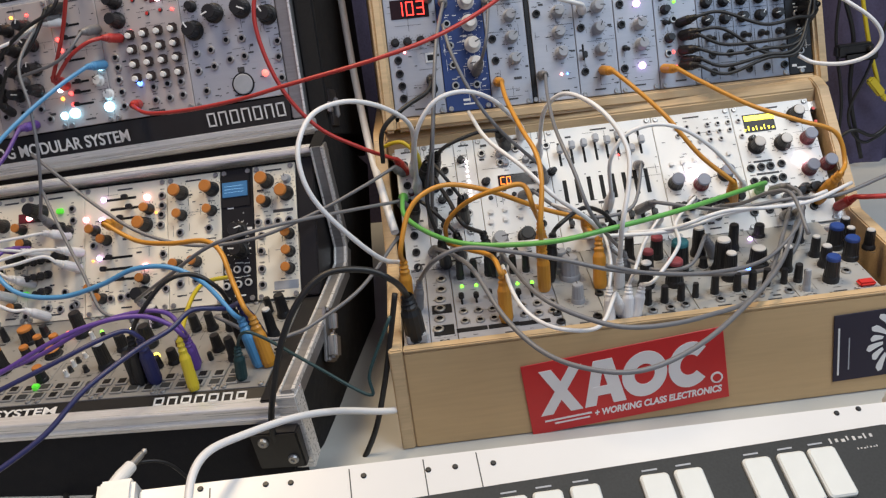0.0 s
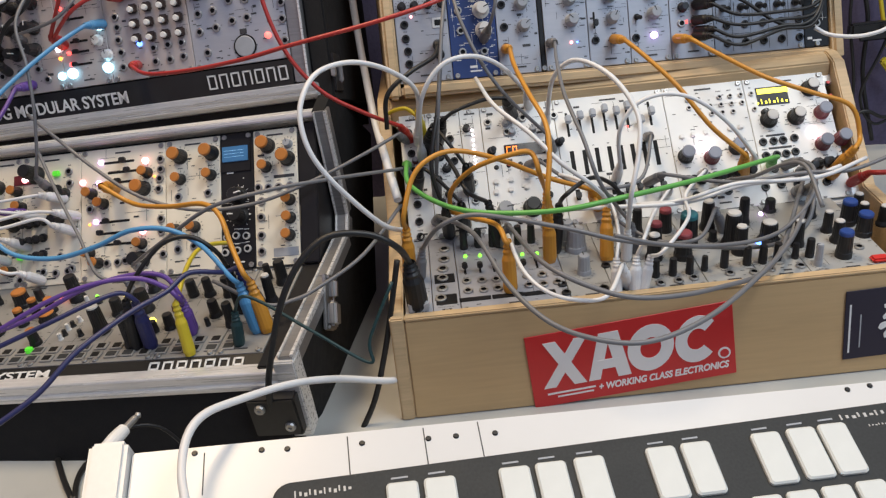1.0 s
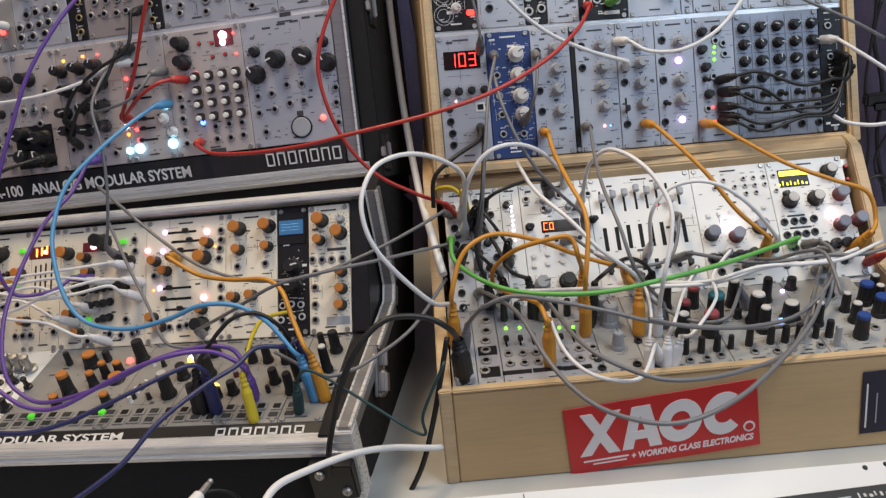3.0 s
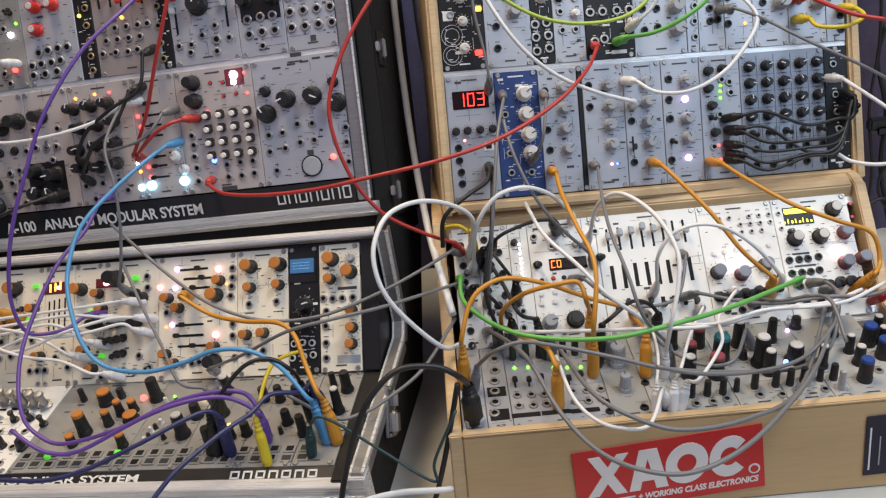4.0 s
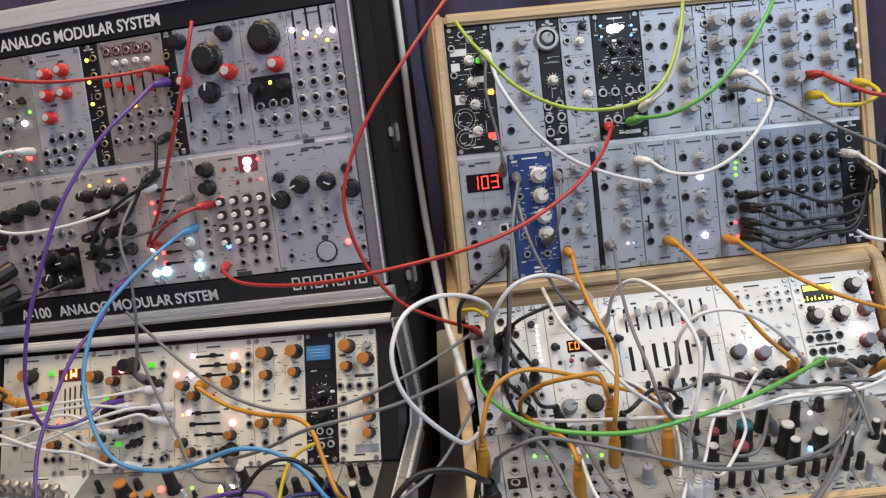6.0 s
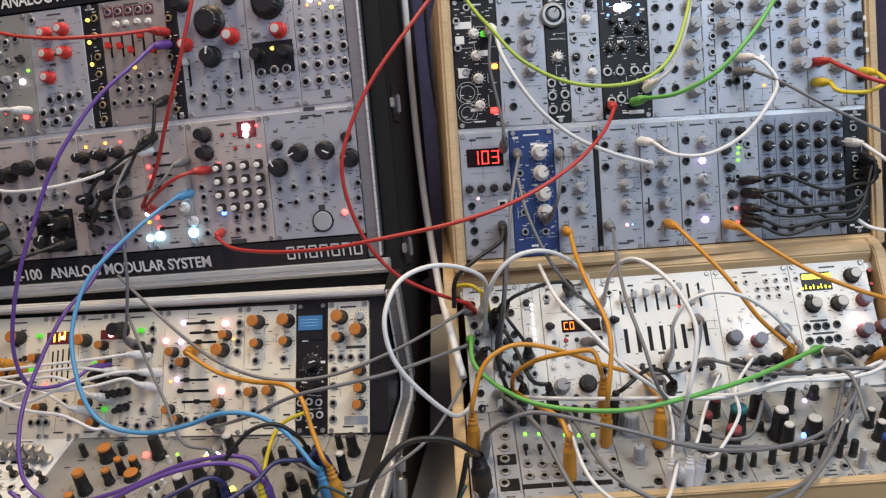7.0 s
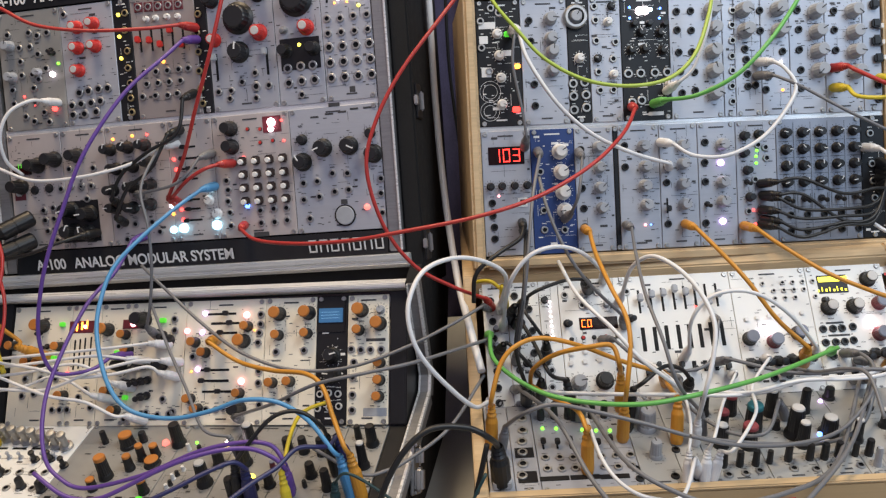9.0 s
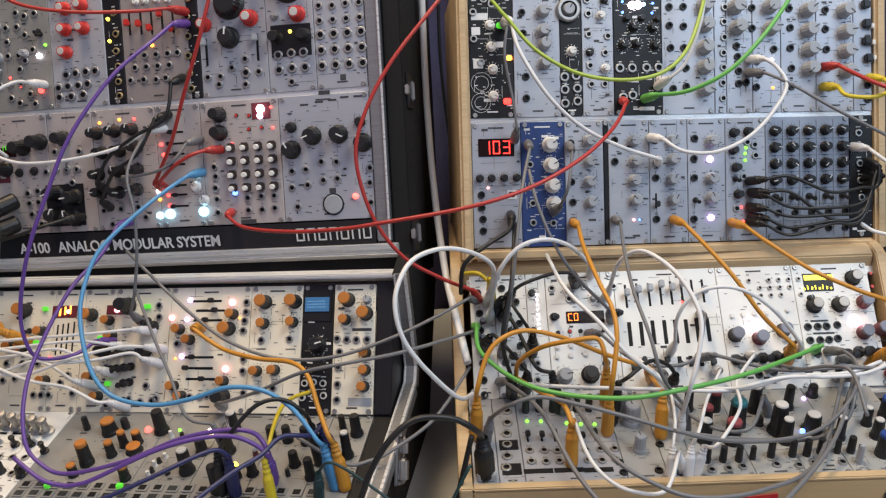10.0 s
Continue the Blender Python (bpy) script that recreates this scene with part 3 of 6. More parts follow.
knobs(m, "grey", 5.8, ((252, 105), (251, 66), (251, 46),))
lamps(m, "violet", 3.4, ((250, 86), (250, 25),))
toggles(m, ((234, 44),), "kblack", 9.0)
m = module(RU, 266.7, 309.9, 0, "silver", "silver aluminium synthesizer module with green lamps and small black knobs", 40)
knobs(m, "plain", 4.0, ((276, 113), (291, 114), (275, 95), (278, 77), (280, 49),), 1.2)
jacks(m, ((290, 103), (298, 100), (286, 67), (299, 89), (278, 34), (290, 34),))
lamps(m, "green", 1.6, ((289, 97), (288, 91), (288, 84),))
toggles(m, ((277, 65), (298, 65),), "kblack", 9.0)
lamps(m, "red", 1.6, ((283, 35), (285, 20),))
jacks(m, ((276, 20),), "black")
m = module(RU, 309.9, 401.3, 0, "bluegrey", "blue-grey synthesizer module with a grid of dark knobs in columns", 0)
prints(m, [(319.4 + 18.3 * i + 9.15, 64, 0.5, 122, 0) for i in range(4)] + [(320 + 18.3 * i, 105.3 - 17.2 * j, 15.5, 0.4, 0) for i in range(5) for j in range(6)])
knobs(m, "black", 4.6, [(320 + 18.3 * i, 114 - 17.2 * j) for i in range(5) for j in range(4)])
for i in range(5):
    for u in (-7.0, 7.0):
        prints(m, [(320 + 18.3 * i + u, 40, 0.6, 20, 0)])
toggles(m, [(320 + 18.3 * i, 45) for i in range(5)], "kblack", 11)
jacks(m, [(323 + 18.3 * i, 28 - 17.2 * j) for i in range(5) for j in range(2)], "black")
m = module(RU, 401.3, 426.7, 0, "black", "narrow black synthesizer module with sockets", 14)
jacks(m, ((411, 110), (412, 94), (412, 78), (413, 60), (414, 42), (414, 23),))
m = module(RU, 0.0, 45.7, 1, "black", "black synthesizer module with white line drawings", 50)
knobs(m, "white", 4.2, ((22, 228), (23, 206), (24, 183), (24, 156),), 0.7)
buttons(m, ((33, 227),), 9, 6, "lime", 2.5)
buttons(m, ((38, 150),), 8, 6, "seg_red", 2.5)
for u0, u1, v0, v1 in ((3, 20, 233, 240), (3, 12, 218, 226), (4, 14, 184, 194), (27, 36, 205, 211), (14, 26, 150, 153)):
    window(m, u0, u1, v0, v1, "printw", "label_field", 0.35)
circle_art(m, ((12, 169, 11), (12, 169, 7.5), (11, 149, 10), (11, 149, 6.5)))
jacks(m, ((5, 241), (5, 214), (12, 190), (16, 254), (24, 249),))
buttons(m, ((41, 194),), 6, 5, "orange", 2.5)
m = module(RU, 45.7, 94.0, 1, "silver", "silver aluminium synthesizer module with grey knobs", 40)
jacks(m, ((55, 240), (56, 219), (58, 175), (58, 153),), "black")
knobs(m, "grey", 6.2, ((77, 241), (77, 221), (78, 208), (78, 189),))
m = module(RU, 94.0, 116.8, 1, "black", "narrow black synthesizer module with a large chrome-ringed knob", 20)
put("ring", mesh_of("ring", lathe([(0.0125, 0), (0.0125, 0.004), (0.011, 0.006), (0.0085, 0.006), (0.0085, 0.003)], 28), M["steel"]), m, at(103, 242))
knobs(m, "grey", 6.5, ((103, 242),), 0.7)
knobs(m, "white", 4.2, ((106, 200),))
jacks(m, ((98, 174), (110, 175), (98, 161), (111, 162), (98, 147), (111, 149),), "big")
m = module(RU, 116.8, 149.9, 1, "silver", "silver aluminium synthesizer module with small boxed sockets", 60)
jacks(m, ((124, 238), (123, 252), (124, 217), (141, 198), (125, 185), (126, 166), (144, 215), (140, 166),))
knobs(m, "white", 3.8, ((137, 236), (141, 182),))
knobs(m, "black", 3.5, ((125, 199), (141, 252),))
m = module(RU, 149.9, 200.7, 1, "black", "black synthesizer module with a glowing blue-white display", 60)
lamps(m, "white", 4.2, ((170, 246), (176, 246),))
lamps(m, "ice", 2.2, ((182, 247),))
lamps(m, "blue", 1.3, ((160, 250), (192, 248), (160, 239), (191, 238),))
jacks(m, ((156, 182), (169, 182), (184, 182), (197, 182), (169, 154), (159, 152), (189, 152),), "big")
knobs(m, "black", 4, ((160, 206), (174, 207), (193, 205), (171, 224), (191, 223),))
knobs(m, "white", 3.2, ((198, 170),))
knobs(m, "plain", 3, ((164, 233), (180, 233), (196, 232),))
buttons(m, ((184, 140),), 16, 4, "printw", 0.5)
m = module(RU, 200.7, 256.5, 1, "silver", "silver aluminium synthesizer module with grey knobs and sockets", 30)
jacks(m, ((209, 244), (224, 244), (209, 225), (224, 224), (210, 202), (224, 202), (211, 182), (226, 181), (212, 160), (226, 162),), "black")
knobs(m, "grey", 7.2, ((246, 245), (247, 225), (246, 202), (246, 182), (246, 159),))
m = module(RU, 256.5, 269.2, 1, "silver", "narrow silver synthesizer module with small sockets", 8)
jacks(m, ((268, 258), (268, 243), (267, 228), (267, 212), (266, 196), (266, 181), (265, 165), (265, 149),))
m = module(RU, 269.2, 297.2, 1, "silver", "silver aluminium synthesizer module with two grey knobs", 40)
knobs(m, "grey", 7.4, ((279, 243), (281, 222),))
jacks(m, ((297, 242), (297, 221), (280, 203), (281, 192), (282, 177), (282, 164), (290, 165),), "black")
m = module(RU, 297.2, 327.7, 1, "silver", "silver aluminium synthesizer module with plugged sockets", 40)
knobs(m, "grey", 7.2, ((316, 243), (317, 221),))
jacks(m, ((302, 187), (304, 173), (301, 160), (320, 199),), "black")
lamps(m, "white", 1.7, ((318, 188),))
lamps(m, "orange", 1.4, ((319, 159),))
m = module(RU, 327.7, 365.8, 1, "silver", "silver aluminium synthesizer module with grey knobs", 40)
jacks(m, ((337, 241), (338, 221), (338, 200), (339, 179), (339, 160),), "black")
knobs(m, "grey", 7.2, ((356, 239), (357, 218), (358, 198), (358, 178),))
m = module(RU, 365.8, 406.4, 1, "silver", "silver aluminium synthesizer module with grey knobs and bright plugs", 40)
jacks(m, ((376, 239), (376, 219), (377, 198), (378, 178), (380, 158),), "black")
knobs(m, "grey", 7.2, ((396, 238), (397, 216), (397, 196), (398, 175),))
m = module(RU, 406.4, 426.7, 1, "silver", "narrow silver synthesizer module with black rocker switches", 8)
buttons(m, ((419, 244), (420, 224), (420, 206), (422, 188),), 9, 9, "kblack", 6)
buttons(m, ((425, 221), (426, 204), (427, 188),), 3, 5, "kwhite", 6.4)
jacks(m, ((422, 160), (422, 145),), "black")
m = module(RL1, 2.5, 27.9, 0, "white", "narrow white synthesizer module crowded with plugs", 14)
jacks(m, ((11, 110), (12, 88), (12, 70), (12, 53), (13, 36), (13, 19), (13, 4),), "black")
knobs(m, "maroon", 3, ((15, 80), (15, 62),))
m = module(RL1, 27.9, 61.0, 0, "white", "white synthesizer module with rows of sockets", 24)
jacks(m, ((36, 114), (50, 99), (39, 81), (52, 76), (35, 59), (52, 53), (36, 36), (53, 31), (36, 18), (50, 12),), "black")
knobs(m, "black", 3.5, ((44, 69), (44, 43),))
m = module(RL1, 61.0, 81.3, 0, "white", "narrow white synthesizer module with a column of lamps", 12)
lamps(m, "white", 1.0, [(72, 106 - 5.2 * i) for i in range(8)])
jacks(m, ((68, 52), (68, 34), (67, 17),))
knobs(m, "plain", 3.2, ((67, 108), (66, 68),))
m = module(RL1, 81.3, 152.4, 0, "white", "white synthesizer module with an orange two-digit display", 60)
window(m, 100.4, 139.5, 74.2, 86.9, "glass", "display", 0.8, "")
digits(m, "C0", 102.4, 76.7, 8, "seg_orange")
toggles(m, ((88, 82), (153, 84),), "kblack", 13)
jacks(m, ((88, 112), (152, 112), (122, 113), (105, 100),))
knobs(m, "grey", 3.4, ((105, 109), (110, 99), (130, 100),), 0.9)
knobs(m, "redcap", 1.9, ((103, 66), (126, 66),), 0.6)
knobs(m, "plain", 1.9, ((91, 65), (114, 66), (138, 66),), 0.6)
buttons(m, ((89, 50), (103, 51), (118, 52), (88, 40), (102, 41), (117, 42),), 5, 5, "kwhite", 2.5)
knobs(m, "grey", 7.4, ((94, 20),))
knobs(m, "plain", 7.4, ((120, 21),))
jacks(m, ((137, 32), (136, 15),), "black")
knobs(m, "plain", 2.2, ((107, 9), (86, 9),))
m = module(RL1, 152.4, 259.1, 0, "white", "wide white synthesizer module with two rows of faders", 40)
faders(m, ((164, 101), (176, 102), (188, 102), (200, 103), (211, 103), (222, 104), (233, 104), (244, 104),), 25, 0, "kgrey", 5, 2.4, 1.25)
faders(m, ((164, 61), (176, 61), (188, 62), (200, 62), (211, 62), (222, 62), (233, 63), (244, 63),), 25, 0, "kgrey", 5, 4.0, 0)
faders(m, ((164, 29), (175, 30), (187, 30), (198, 31), (211, 31), (222, 31), (233, 31), (244, 31),), 11, 0, "kblack", 8, 4.2, 0.9)
lamps(m, "red", 1.0, ((166, 107), (221, 93),))
m = module(RL1, 259.1, 337.8, 0, "white", "white synthesizer module with coloured knobs and rows of sockets", 40)
jacks(m, [(282 + 10.3 * i, 113 - 8.2 * j) for i in range(7) for j in range(3) if (i + j) % 5 != 2], "tiny")
knobs(m, "navy", 6.8, ((270, 56), (319, 59),))
knobs(m, "maroon", 6.8, ((294, 52),))
lamps(m, "white", 4.6, ((290, 64),))
lamps(m, "violet", 1.6, ((283, 63),))
buttons(m, ((270, 76), (281, 77), (293, 78), (305, 78), (317, 79), (327, 80),), 4.5, 4.5, "kwhite", 2.5)
toggles(m, ((267, 31), (280, 32), (294, 32), (308, 33), (322, 34),), "kblack", 17)
jacks(m, ((320, 39), (273, 16), (288, 15), (303, 17),), "black")
knobs(m, "redcap", 2.2, ((332, 47),))
m = module(RL1, 337.8, 416.6, 0, "white", "white synthesizer module with a yellow display and dark knobs", 40)
window(m, 348.5, 378.9, 99.2, 118.5, "black", "display", 0.6, "")
window(m, 349.8, 379.6, 111.5, 116.8, "oled", "screen_line", 1.0)
for i, (h, w) in enumerate(((2.2, 1.6), (5, 1), (3, 1.8), (4.6, 1.1), (2.4, 2), (5.2, 1), (3.4, 1.6), (2.2, 2))):
    window(m, 347.8 + 3.9 * i, 347.8 + 3.9 * i + w, 101.1, 101.1 + h, "oled", "screen_mark", 1.0)
knobs(m, "capped", 6.6, ((400, 112), (381, 84), (355, 84),))
knobs(m, "black", 3, ((353, 92),))
knobs(m, "maroon", 6.6, ((406, 86), (400, 54), (418, 57),))
lamps(m, "white", 4.0, ((394, 66),))
lamps(m, "pink", 3.4, ((397, 65),))
jacks(m, ((345, 62), (355, 62), (364, 62), (375, 63), (345, 48), (355, 48), (364, 48), (373, 49),), "black")
buttons(m, ((360, 55),), 22, 2, "print", 0.4)
buttons(m, ((358, 68),), 18, 2, "print", 0.4)
knobs(m, "redcap", 1.8, ((419, 116), (418, 102),), 0.6)
toggles(m, ((379, 33), (391, 35), (402, 35),), "kblack", 17)
jacks(m, ((350, 34), (360, 35), (383, 16), (395, 16), (338, 17), (353, 18), (368, 17),), "black")
m = module(RL2, 0.0, 22.9, 0, "silver", "silver synthesizer module with a black power plug", 6)
jacks(m, ((12, 33), (8, 58),), "black")
part("socket_block", box(0.003, 0.020, -0.009, 0.0, 0.005, 0.021, 0.0012), M["kpale"], m, "pale plastic socket block")
part("socket_mouth", box(0.006, 0.017, -0.0095, -0.0088, 0.0075, 0.0145), M["hole"], m)
m = module(RL2, 22.9, 45.7, 0, "silver", "grey synthesizer module with a column of dark sockets", 10)
window(m, 25.9, 43.3, 46.0, 60.0, "black", "plate", 0.4, "")
window(m, 25.9, 43.3, 13.0, 28.0, "black", "plate", 0.4, "")
jacks(m, ((37, 102), (36, 84), (34, 68), (33, 53), (32, 37), (30, 22),), "big")
m = module(RL2, 45.7, 134.6, 0, "silver", "grey synthesizer module with small faders and green lamps", 50)
knobs(m, "peg", 3.6, ((55, 101), (68, 102), (81, 101), (93, 100), (104, 100), (116, 100),), 2.5)
lamps(m, "green", 1.7, ((55, 86), (68, 85), (92, 81), (105, 79), (118, 78),))
faders(m, ((53, 64), (66, 64), (78, 63), (91, 62), (103, 61), (115, 62),), 15, 0, "kblack", 4, 2, 1.0)
jacks(m, ((53, 44), (66, 43), (78, 42), (91, 42), (104, 42), (117, 42), (130, 42), (53, 29), (66, 28), (78, 28), (91, 28), (104, 28), (116, 27), (128, 28),))
buttons(m, ((58, 17), (85, 17), (111, 16),), 26, 6, "black", 0.4)
m = module(RL2, 134.6, 170.2, 0, "grey", "grey synthesizer module with large grey knobs", 10)
knobs(m, "grey", 8.3, ((153, 79),), 1.29)
knobs(m, "grey", 5.4, ((152, 39),), 1.63)
knobs(m, "grey", 6.6, ((147, 93),), 1.62)
jacks(m, ((131, 24), (132, 11),), "black")
m = module(RL2, 170.2, 195.6, 0, "grey", "grey synthesizer module with white plugs", 16)
jacks(m, ((176, 10), (192, 7), (192, 61), (172, 46), (163, 12),), "black")
m = module(RL2, 195.6, 246.4, 0, "grey", "grey synthesizer module with coloured and black knobs", 30)
knobs(m, "rose", 5.9, ((236, 95),), 1.82)
knobs(m, "rose", 5.3, ((221, 70),), 2.16)
knobs(m, "teal", 8.0, ((249, 69),), 1.79)
knobs(m, "rose", 7.4, ((238, 47),), 1.60)
knobs(m, "capped", 6.0, ((214, 50),), 1.92)
knobs(m, "plain", 2.5, ((208, 22),), 3.20)
knobs(m, "plain", 2.5, ((222, 22),), 3.20)
knobs(m, "plain", 2.5, ((236, 22),), 3.20)
knobs(m, "plain", 2.1, ((249, 24),), 3.20)
knobs(m, "plain", 4.5, ((211, 96),), 2.72)
jacks(m, ((209, 10), (224, 11), (237, 13),), "steel")
m = module(RL2, 246.4, 289.6, 0, "grey", "grey synthesizer module with black white-topped knobs", 30)
knobs(m, "capped", 5.7, ((273, 91),), 2.39)
knobs(m, "capped", 7.6, ((284, 59),), 2.02)
knobs(m, "capped", 5.7, ((286, 45),), 2.20)
knobs(m, "plain", 4.7, ((306, 93),), 2.74)
knobs(m, "plain", 2.6, ((266, 26),), 3.20)
knobs(m, "plain", 2.6, ((285, 26),), 3.13)
knobs(m, "plain", 3.6, ((271, 70),), 1.26)
lamps(m, "white", 1.8, ((308, 60),))
lamps(m, "blue", 2.6, ((307, 57),))
lamps(m, "violet", 2.0, ((327, 106),))
jacks(m, ((267, 14), (286, 12),), "steel")
m = module(RL2, 289.6, 330.2, 0, "grey", "grey synthesizer module with black knobs and a blue lamp", 30)
knobs(m, "capped", 7.7, ((316, 60),), 1.16)
knobs(m, "capped", 4.5, ((336, 47),), 2.59)
knobs(m, "plain", 4.8, ((337, 111),), 1.29)
knobs(m, "plain", 2.6, ((298, 26),), 3.20)
knobs(m, "plain", 2.6, ((311, 28),), 3.09)
knobs(m, "plain", 2.2, ((326, 28),), 3.20)
knobs(m, "plain", 2.7, ((338, 28),), 3.14)
knobs(m, "plain", 4.8, ((366, 93),), 1.72)
knobs(m, "grey", 3.1, ((339, 14),), 3.20)
jacks(m, ((300, 14), (325, 14),), "steel")
m = module(RL2, 330.2, 398.8, 0, "grey", "grey synthesizer module with blue knobs and a red button", 20)
knobs(m, "capped", 4.2, ((369, 65),), 2.26)
knobs(m, "capped", 5.1, ((370, 47),), 1.91)
knobs(m, "blue", 6.3, ((364, 23),), 1.83)
knobs(m, "blue", 6.7, ((391, 74),), 1.66)
knobs(m, "blue", 6.6, ((395, 53),), 1.57)
knobs(m, "capped", 4.6, ((408, 92), (418, 66), (404, 74)), 2.0)
jacks(m, ((343, -0), (357, -1), (377, 1), (382, 33),), "steel")
buttons(m, ((388, 11),), 14, 9, "kred", 4)
m = module(LU, 0.0, 66.0, 0, "rose", "silver aluminium synthesizer module with a small green display and dark knobs", 50)
window(m, 3.9, 27.3, 84.7, 95.1, "glass", "display", 0.8)
digits(m, "1T", 6.9, 86.7, 11, "lime")
window(m, 4.0, 17.5, 56.9, 71.5, "kmaroon", "button_frame", 0.5, "")
buttons(m, ((10, 66),), 8, 9, "kwhite", 2.5)
knobs(m, "plain", 4, ((29, 67), (47, 68),), 0.4)
jacks(m, ((62, 66), (86, 66), (98, 67), (92, 53), (38, 44), (50, 46), (39, 33), (50, 34), (41, 21), (52, 10),))
knobs(m, "plain", 7.2, ((36, 94), (57, 99), (13, 72),), 1.4)
m = module(LU, 66.0, 119.4, 0, "rose", "silver aluminium synthesizer module with a black plate of dark knobs", 40)
window(m, 59.2, 104.3, 6.6, 51.8, "black", "plate", 0.8, "")
knobs(m, "black", 7.5, ((72, 42), (94, 37), (72, 19), (90, 16),), 1.3)
knobs(m, "plain", 6.6, ((85, 101),), 1.4)
jacks(m, ((74, 68), (87, 68), (99, 67), (74, 87), (103, 86),))
m = module(LU, 119.4, 193.0, 0, "rose", "silver aluminium synthesizer module with four rows of dark knobs", 50)
knobs(m, "black", 5.6, ((125, 104), (146, 105), (166, 106), (130, 83), (150, 84), (170, 87), (124, 60), (148, 62), (169, 63), (125, 41), (146, 40), (167, 42),), 1.5)
lamps(m, "orange", 1.6, ((129, 115), (152, 117),))
lamps(m, "red", 1.5, ((169, 117), (198, 106),))
lamps(m, "white", 1.3, ((184, 106),))
jacks(m, ((127, 21), (147, 22), (136, 6), (167, 23), (175, 12),))
m = module(LU, 193.0, 243.8, 0, "rose", "silver aluminium synthesizer module with horizontal faders and bright lamps", 30)
faders(m, ((214, 100), (214, 88), (214, 77), (214, 66), (214, 44), (214, 34), (215, 22),), 19, 90, "kblack", 7, 2.2, 0.9)
lamps(m, "red", 2.0, ((198, 88), (200, 77), (202, 34), (203, 23),))
lamps(m, "orange", 1.8, ((197, 106), (192, 30),))
lamps(m, "white", 2.4, ((191, 39),))
lamps(m, "ice", 5.0, ((203, 14), (241, 15),))
lamps(m, "ice", 3.8, ((238, 55), (191, 13),))
knobs(m, "white", 4.6, ((242, 27), (234, 42),), 0.6)
m = module(LU, 243.8, 330.2, 0, "rose", "silver aluminium synthesizer module with a grid of push buttons", 50)
knobs(m, "plain", 6.6, ((265, 115), (265, 96),), 1.3)
KEYTOP = mesh_of("key_cap", lathe([(0.0029, 0.0), (0.0029, 0.0028), (0.0023, 0.0036), (0, 0.0036)], 14), M["kwhite"])
KEYBODY = mesh_of("push_button", box(-0.0046, 0.0046, -0.0045, 0.0, -0.0046, 0.0046, 0.0014), M["brown"])
for i in range(4):
    for j in range(4):
        key = put("push_button", KEYBODY, m, at(276 + 15.0 * i, 80 - 14.0 * j))
        put("key_cap", KEYTOP, key, Matrix.Translation((-0.0008, -0.0043, -0.0010)))
jacks(m, ((291, 27), (306, 28), (320, 28), (291, 14), (306, 14), (320, 15), (256, 39), (257, 27), (257, 13), (272, 14), (256, 61), (257, 51),))
lamps(m, "blue", 2.6, ((277, 33),))
window(m, 301.0, 321.4, 107.5, 124.5, "kmaroon", "display", 0.5, "")
lamps(m, "white", 4.4, ((311, 118),))
lamps(m, "white", 3.2, ((310, 111),))
lamps(m, "red", 1.4, ((277, 84), (323, 98), (322, 119),))
lamps(m, "yellow", 1.4, ((262, 79),))
knobs(m, "redcap", 1.8, ((297, 98), (311, 99), (284, 113), (298, 112),), 0.5)
buttons(m, ((290, 2),), 17, 5, "print", 0.3)
m = module(LU, 330.2, 426.7, 0, "silver", "pale silver synthesizer module with black knobs and a chrome disc", 80)
knobs(m, "black", 7.8, ((365, 87), (393, 87), (342, 74), (418, 77),))
knobs(m, "plain", 4.6, ((343, 97), (416, 98),))
jacks(m, ((373, 60), (389, 59), (424, 51), (341, 52), (356, 53), (374, 41), (389, 42), (340, 35), (357, 37), (423, 36), (345, 15), (423, 16),))
lamps(m, "coral", 3.2, ((407, 23),))
disc = put("disc", mesh_of("disc", lathe([(0.0098, 0), (0.0098, 0.0014), (0.0090, 0.0018), (0, 0.0018)], 32), M["kgrey"]), m, at(383, 16), "grey touch disc")
put("disc_ring", mesh_of("disc_ring", lathe([(0.0112, 0.0), (0.0112, 0.0011), (0.0099, 0.0011), (0.0099, 0.0)], 32), M["hole"]), disc)
buttons(m, ((383, 30),), 7, 5, "print", 0.5)
buttons(m, ((380, 130),), 12, 4, "print", 0.3)
buttons(m, ((358, 119), (374, 121), (388, 122), (401, 124), (415, 124),), 9, 2, "print", 0.3)
# Slate stands in here for silver, darkened for the dimmer light at this corner.
m = module(LU, 2.5, 78.7, 1, "slate", "silver aluminium synthesizer module with small lamps and toggles", 50)
lamps(m, "green", 1.6, ((73, 202),))
lamps(m, "white", 3.0, ((65, 191),))
lamps(m, "red", 3.0, ((64, 154),))
knobs(m, "grey", 4, ((48, 195),))
toggles(m, ((68, 214), (66, 217),), "kblack", 9.0)
jacks(m, [(15 + 13 * i, 148 + 15 * j) for i in range(3) for j in range(7) if (2 * i + j) % 4])
knobs(m, "grey", 5.4, ((16, 226), (16, 192)))
lamps(m, "red", 1.3, ((28, 170), (40, 160)))
jacks(m, ((51, 234), (63, 236), (50, 214), (58, 198), (48, 187), (51, 151), (56, 140), (38, 142), (85, 253),))
m = module(LU, 78.7, 142.2, 1, "silver", "silver aluminium synthesizer module with red knobs", 50)
knobs(m, "red", 5.8, ((119, 240), (99, 238), (98, 216), (119, 216), (97, 192),))
jacks(m, ((95, 168), (106, 169), (118, 170), (129, 170), (85, 155), (96, 156), (108, 156), (119, 157), (85, 145), (99, 145), (113, 146),), "big")
m = module(LU, 142.2, 162.6, 1, "black", "narrow black synthesizer module with gold sockets and yellow lamps", 16)
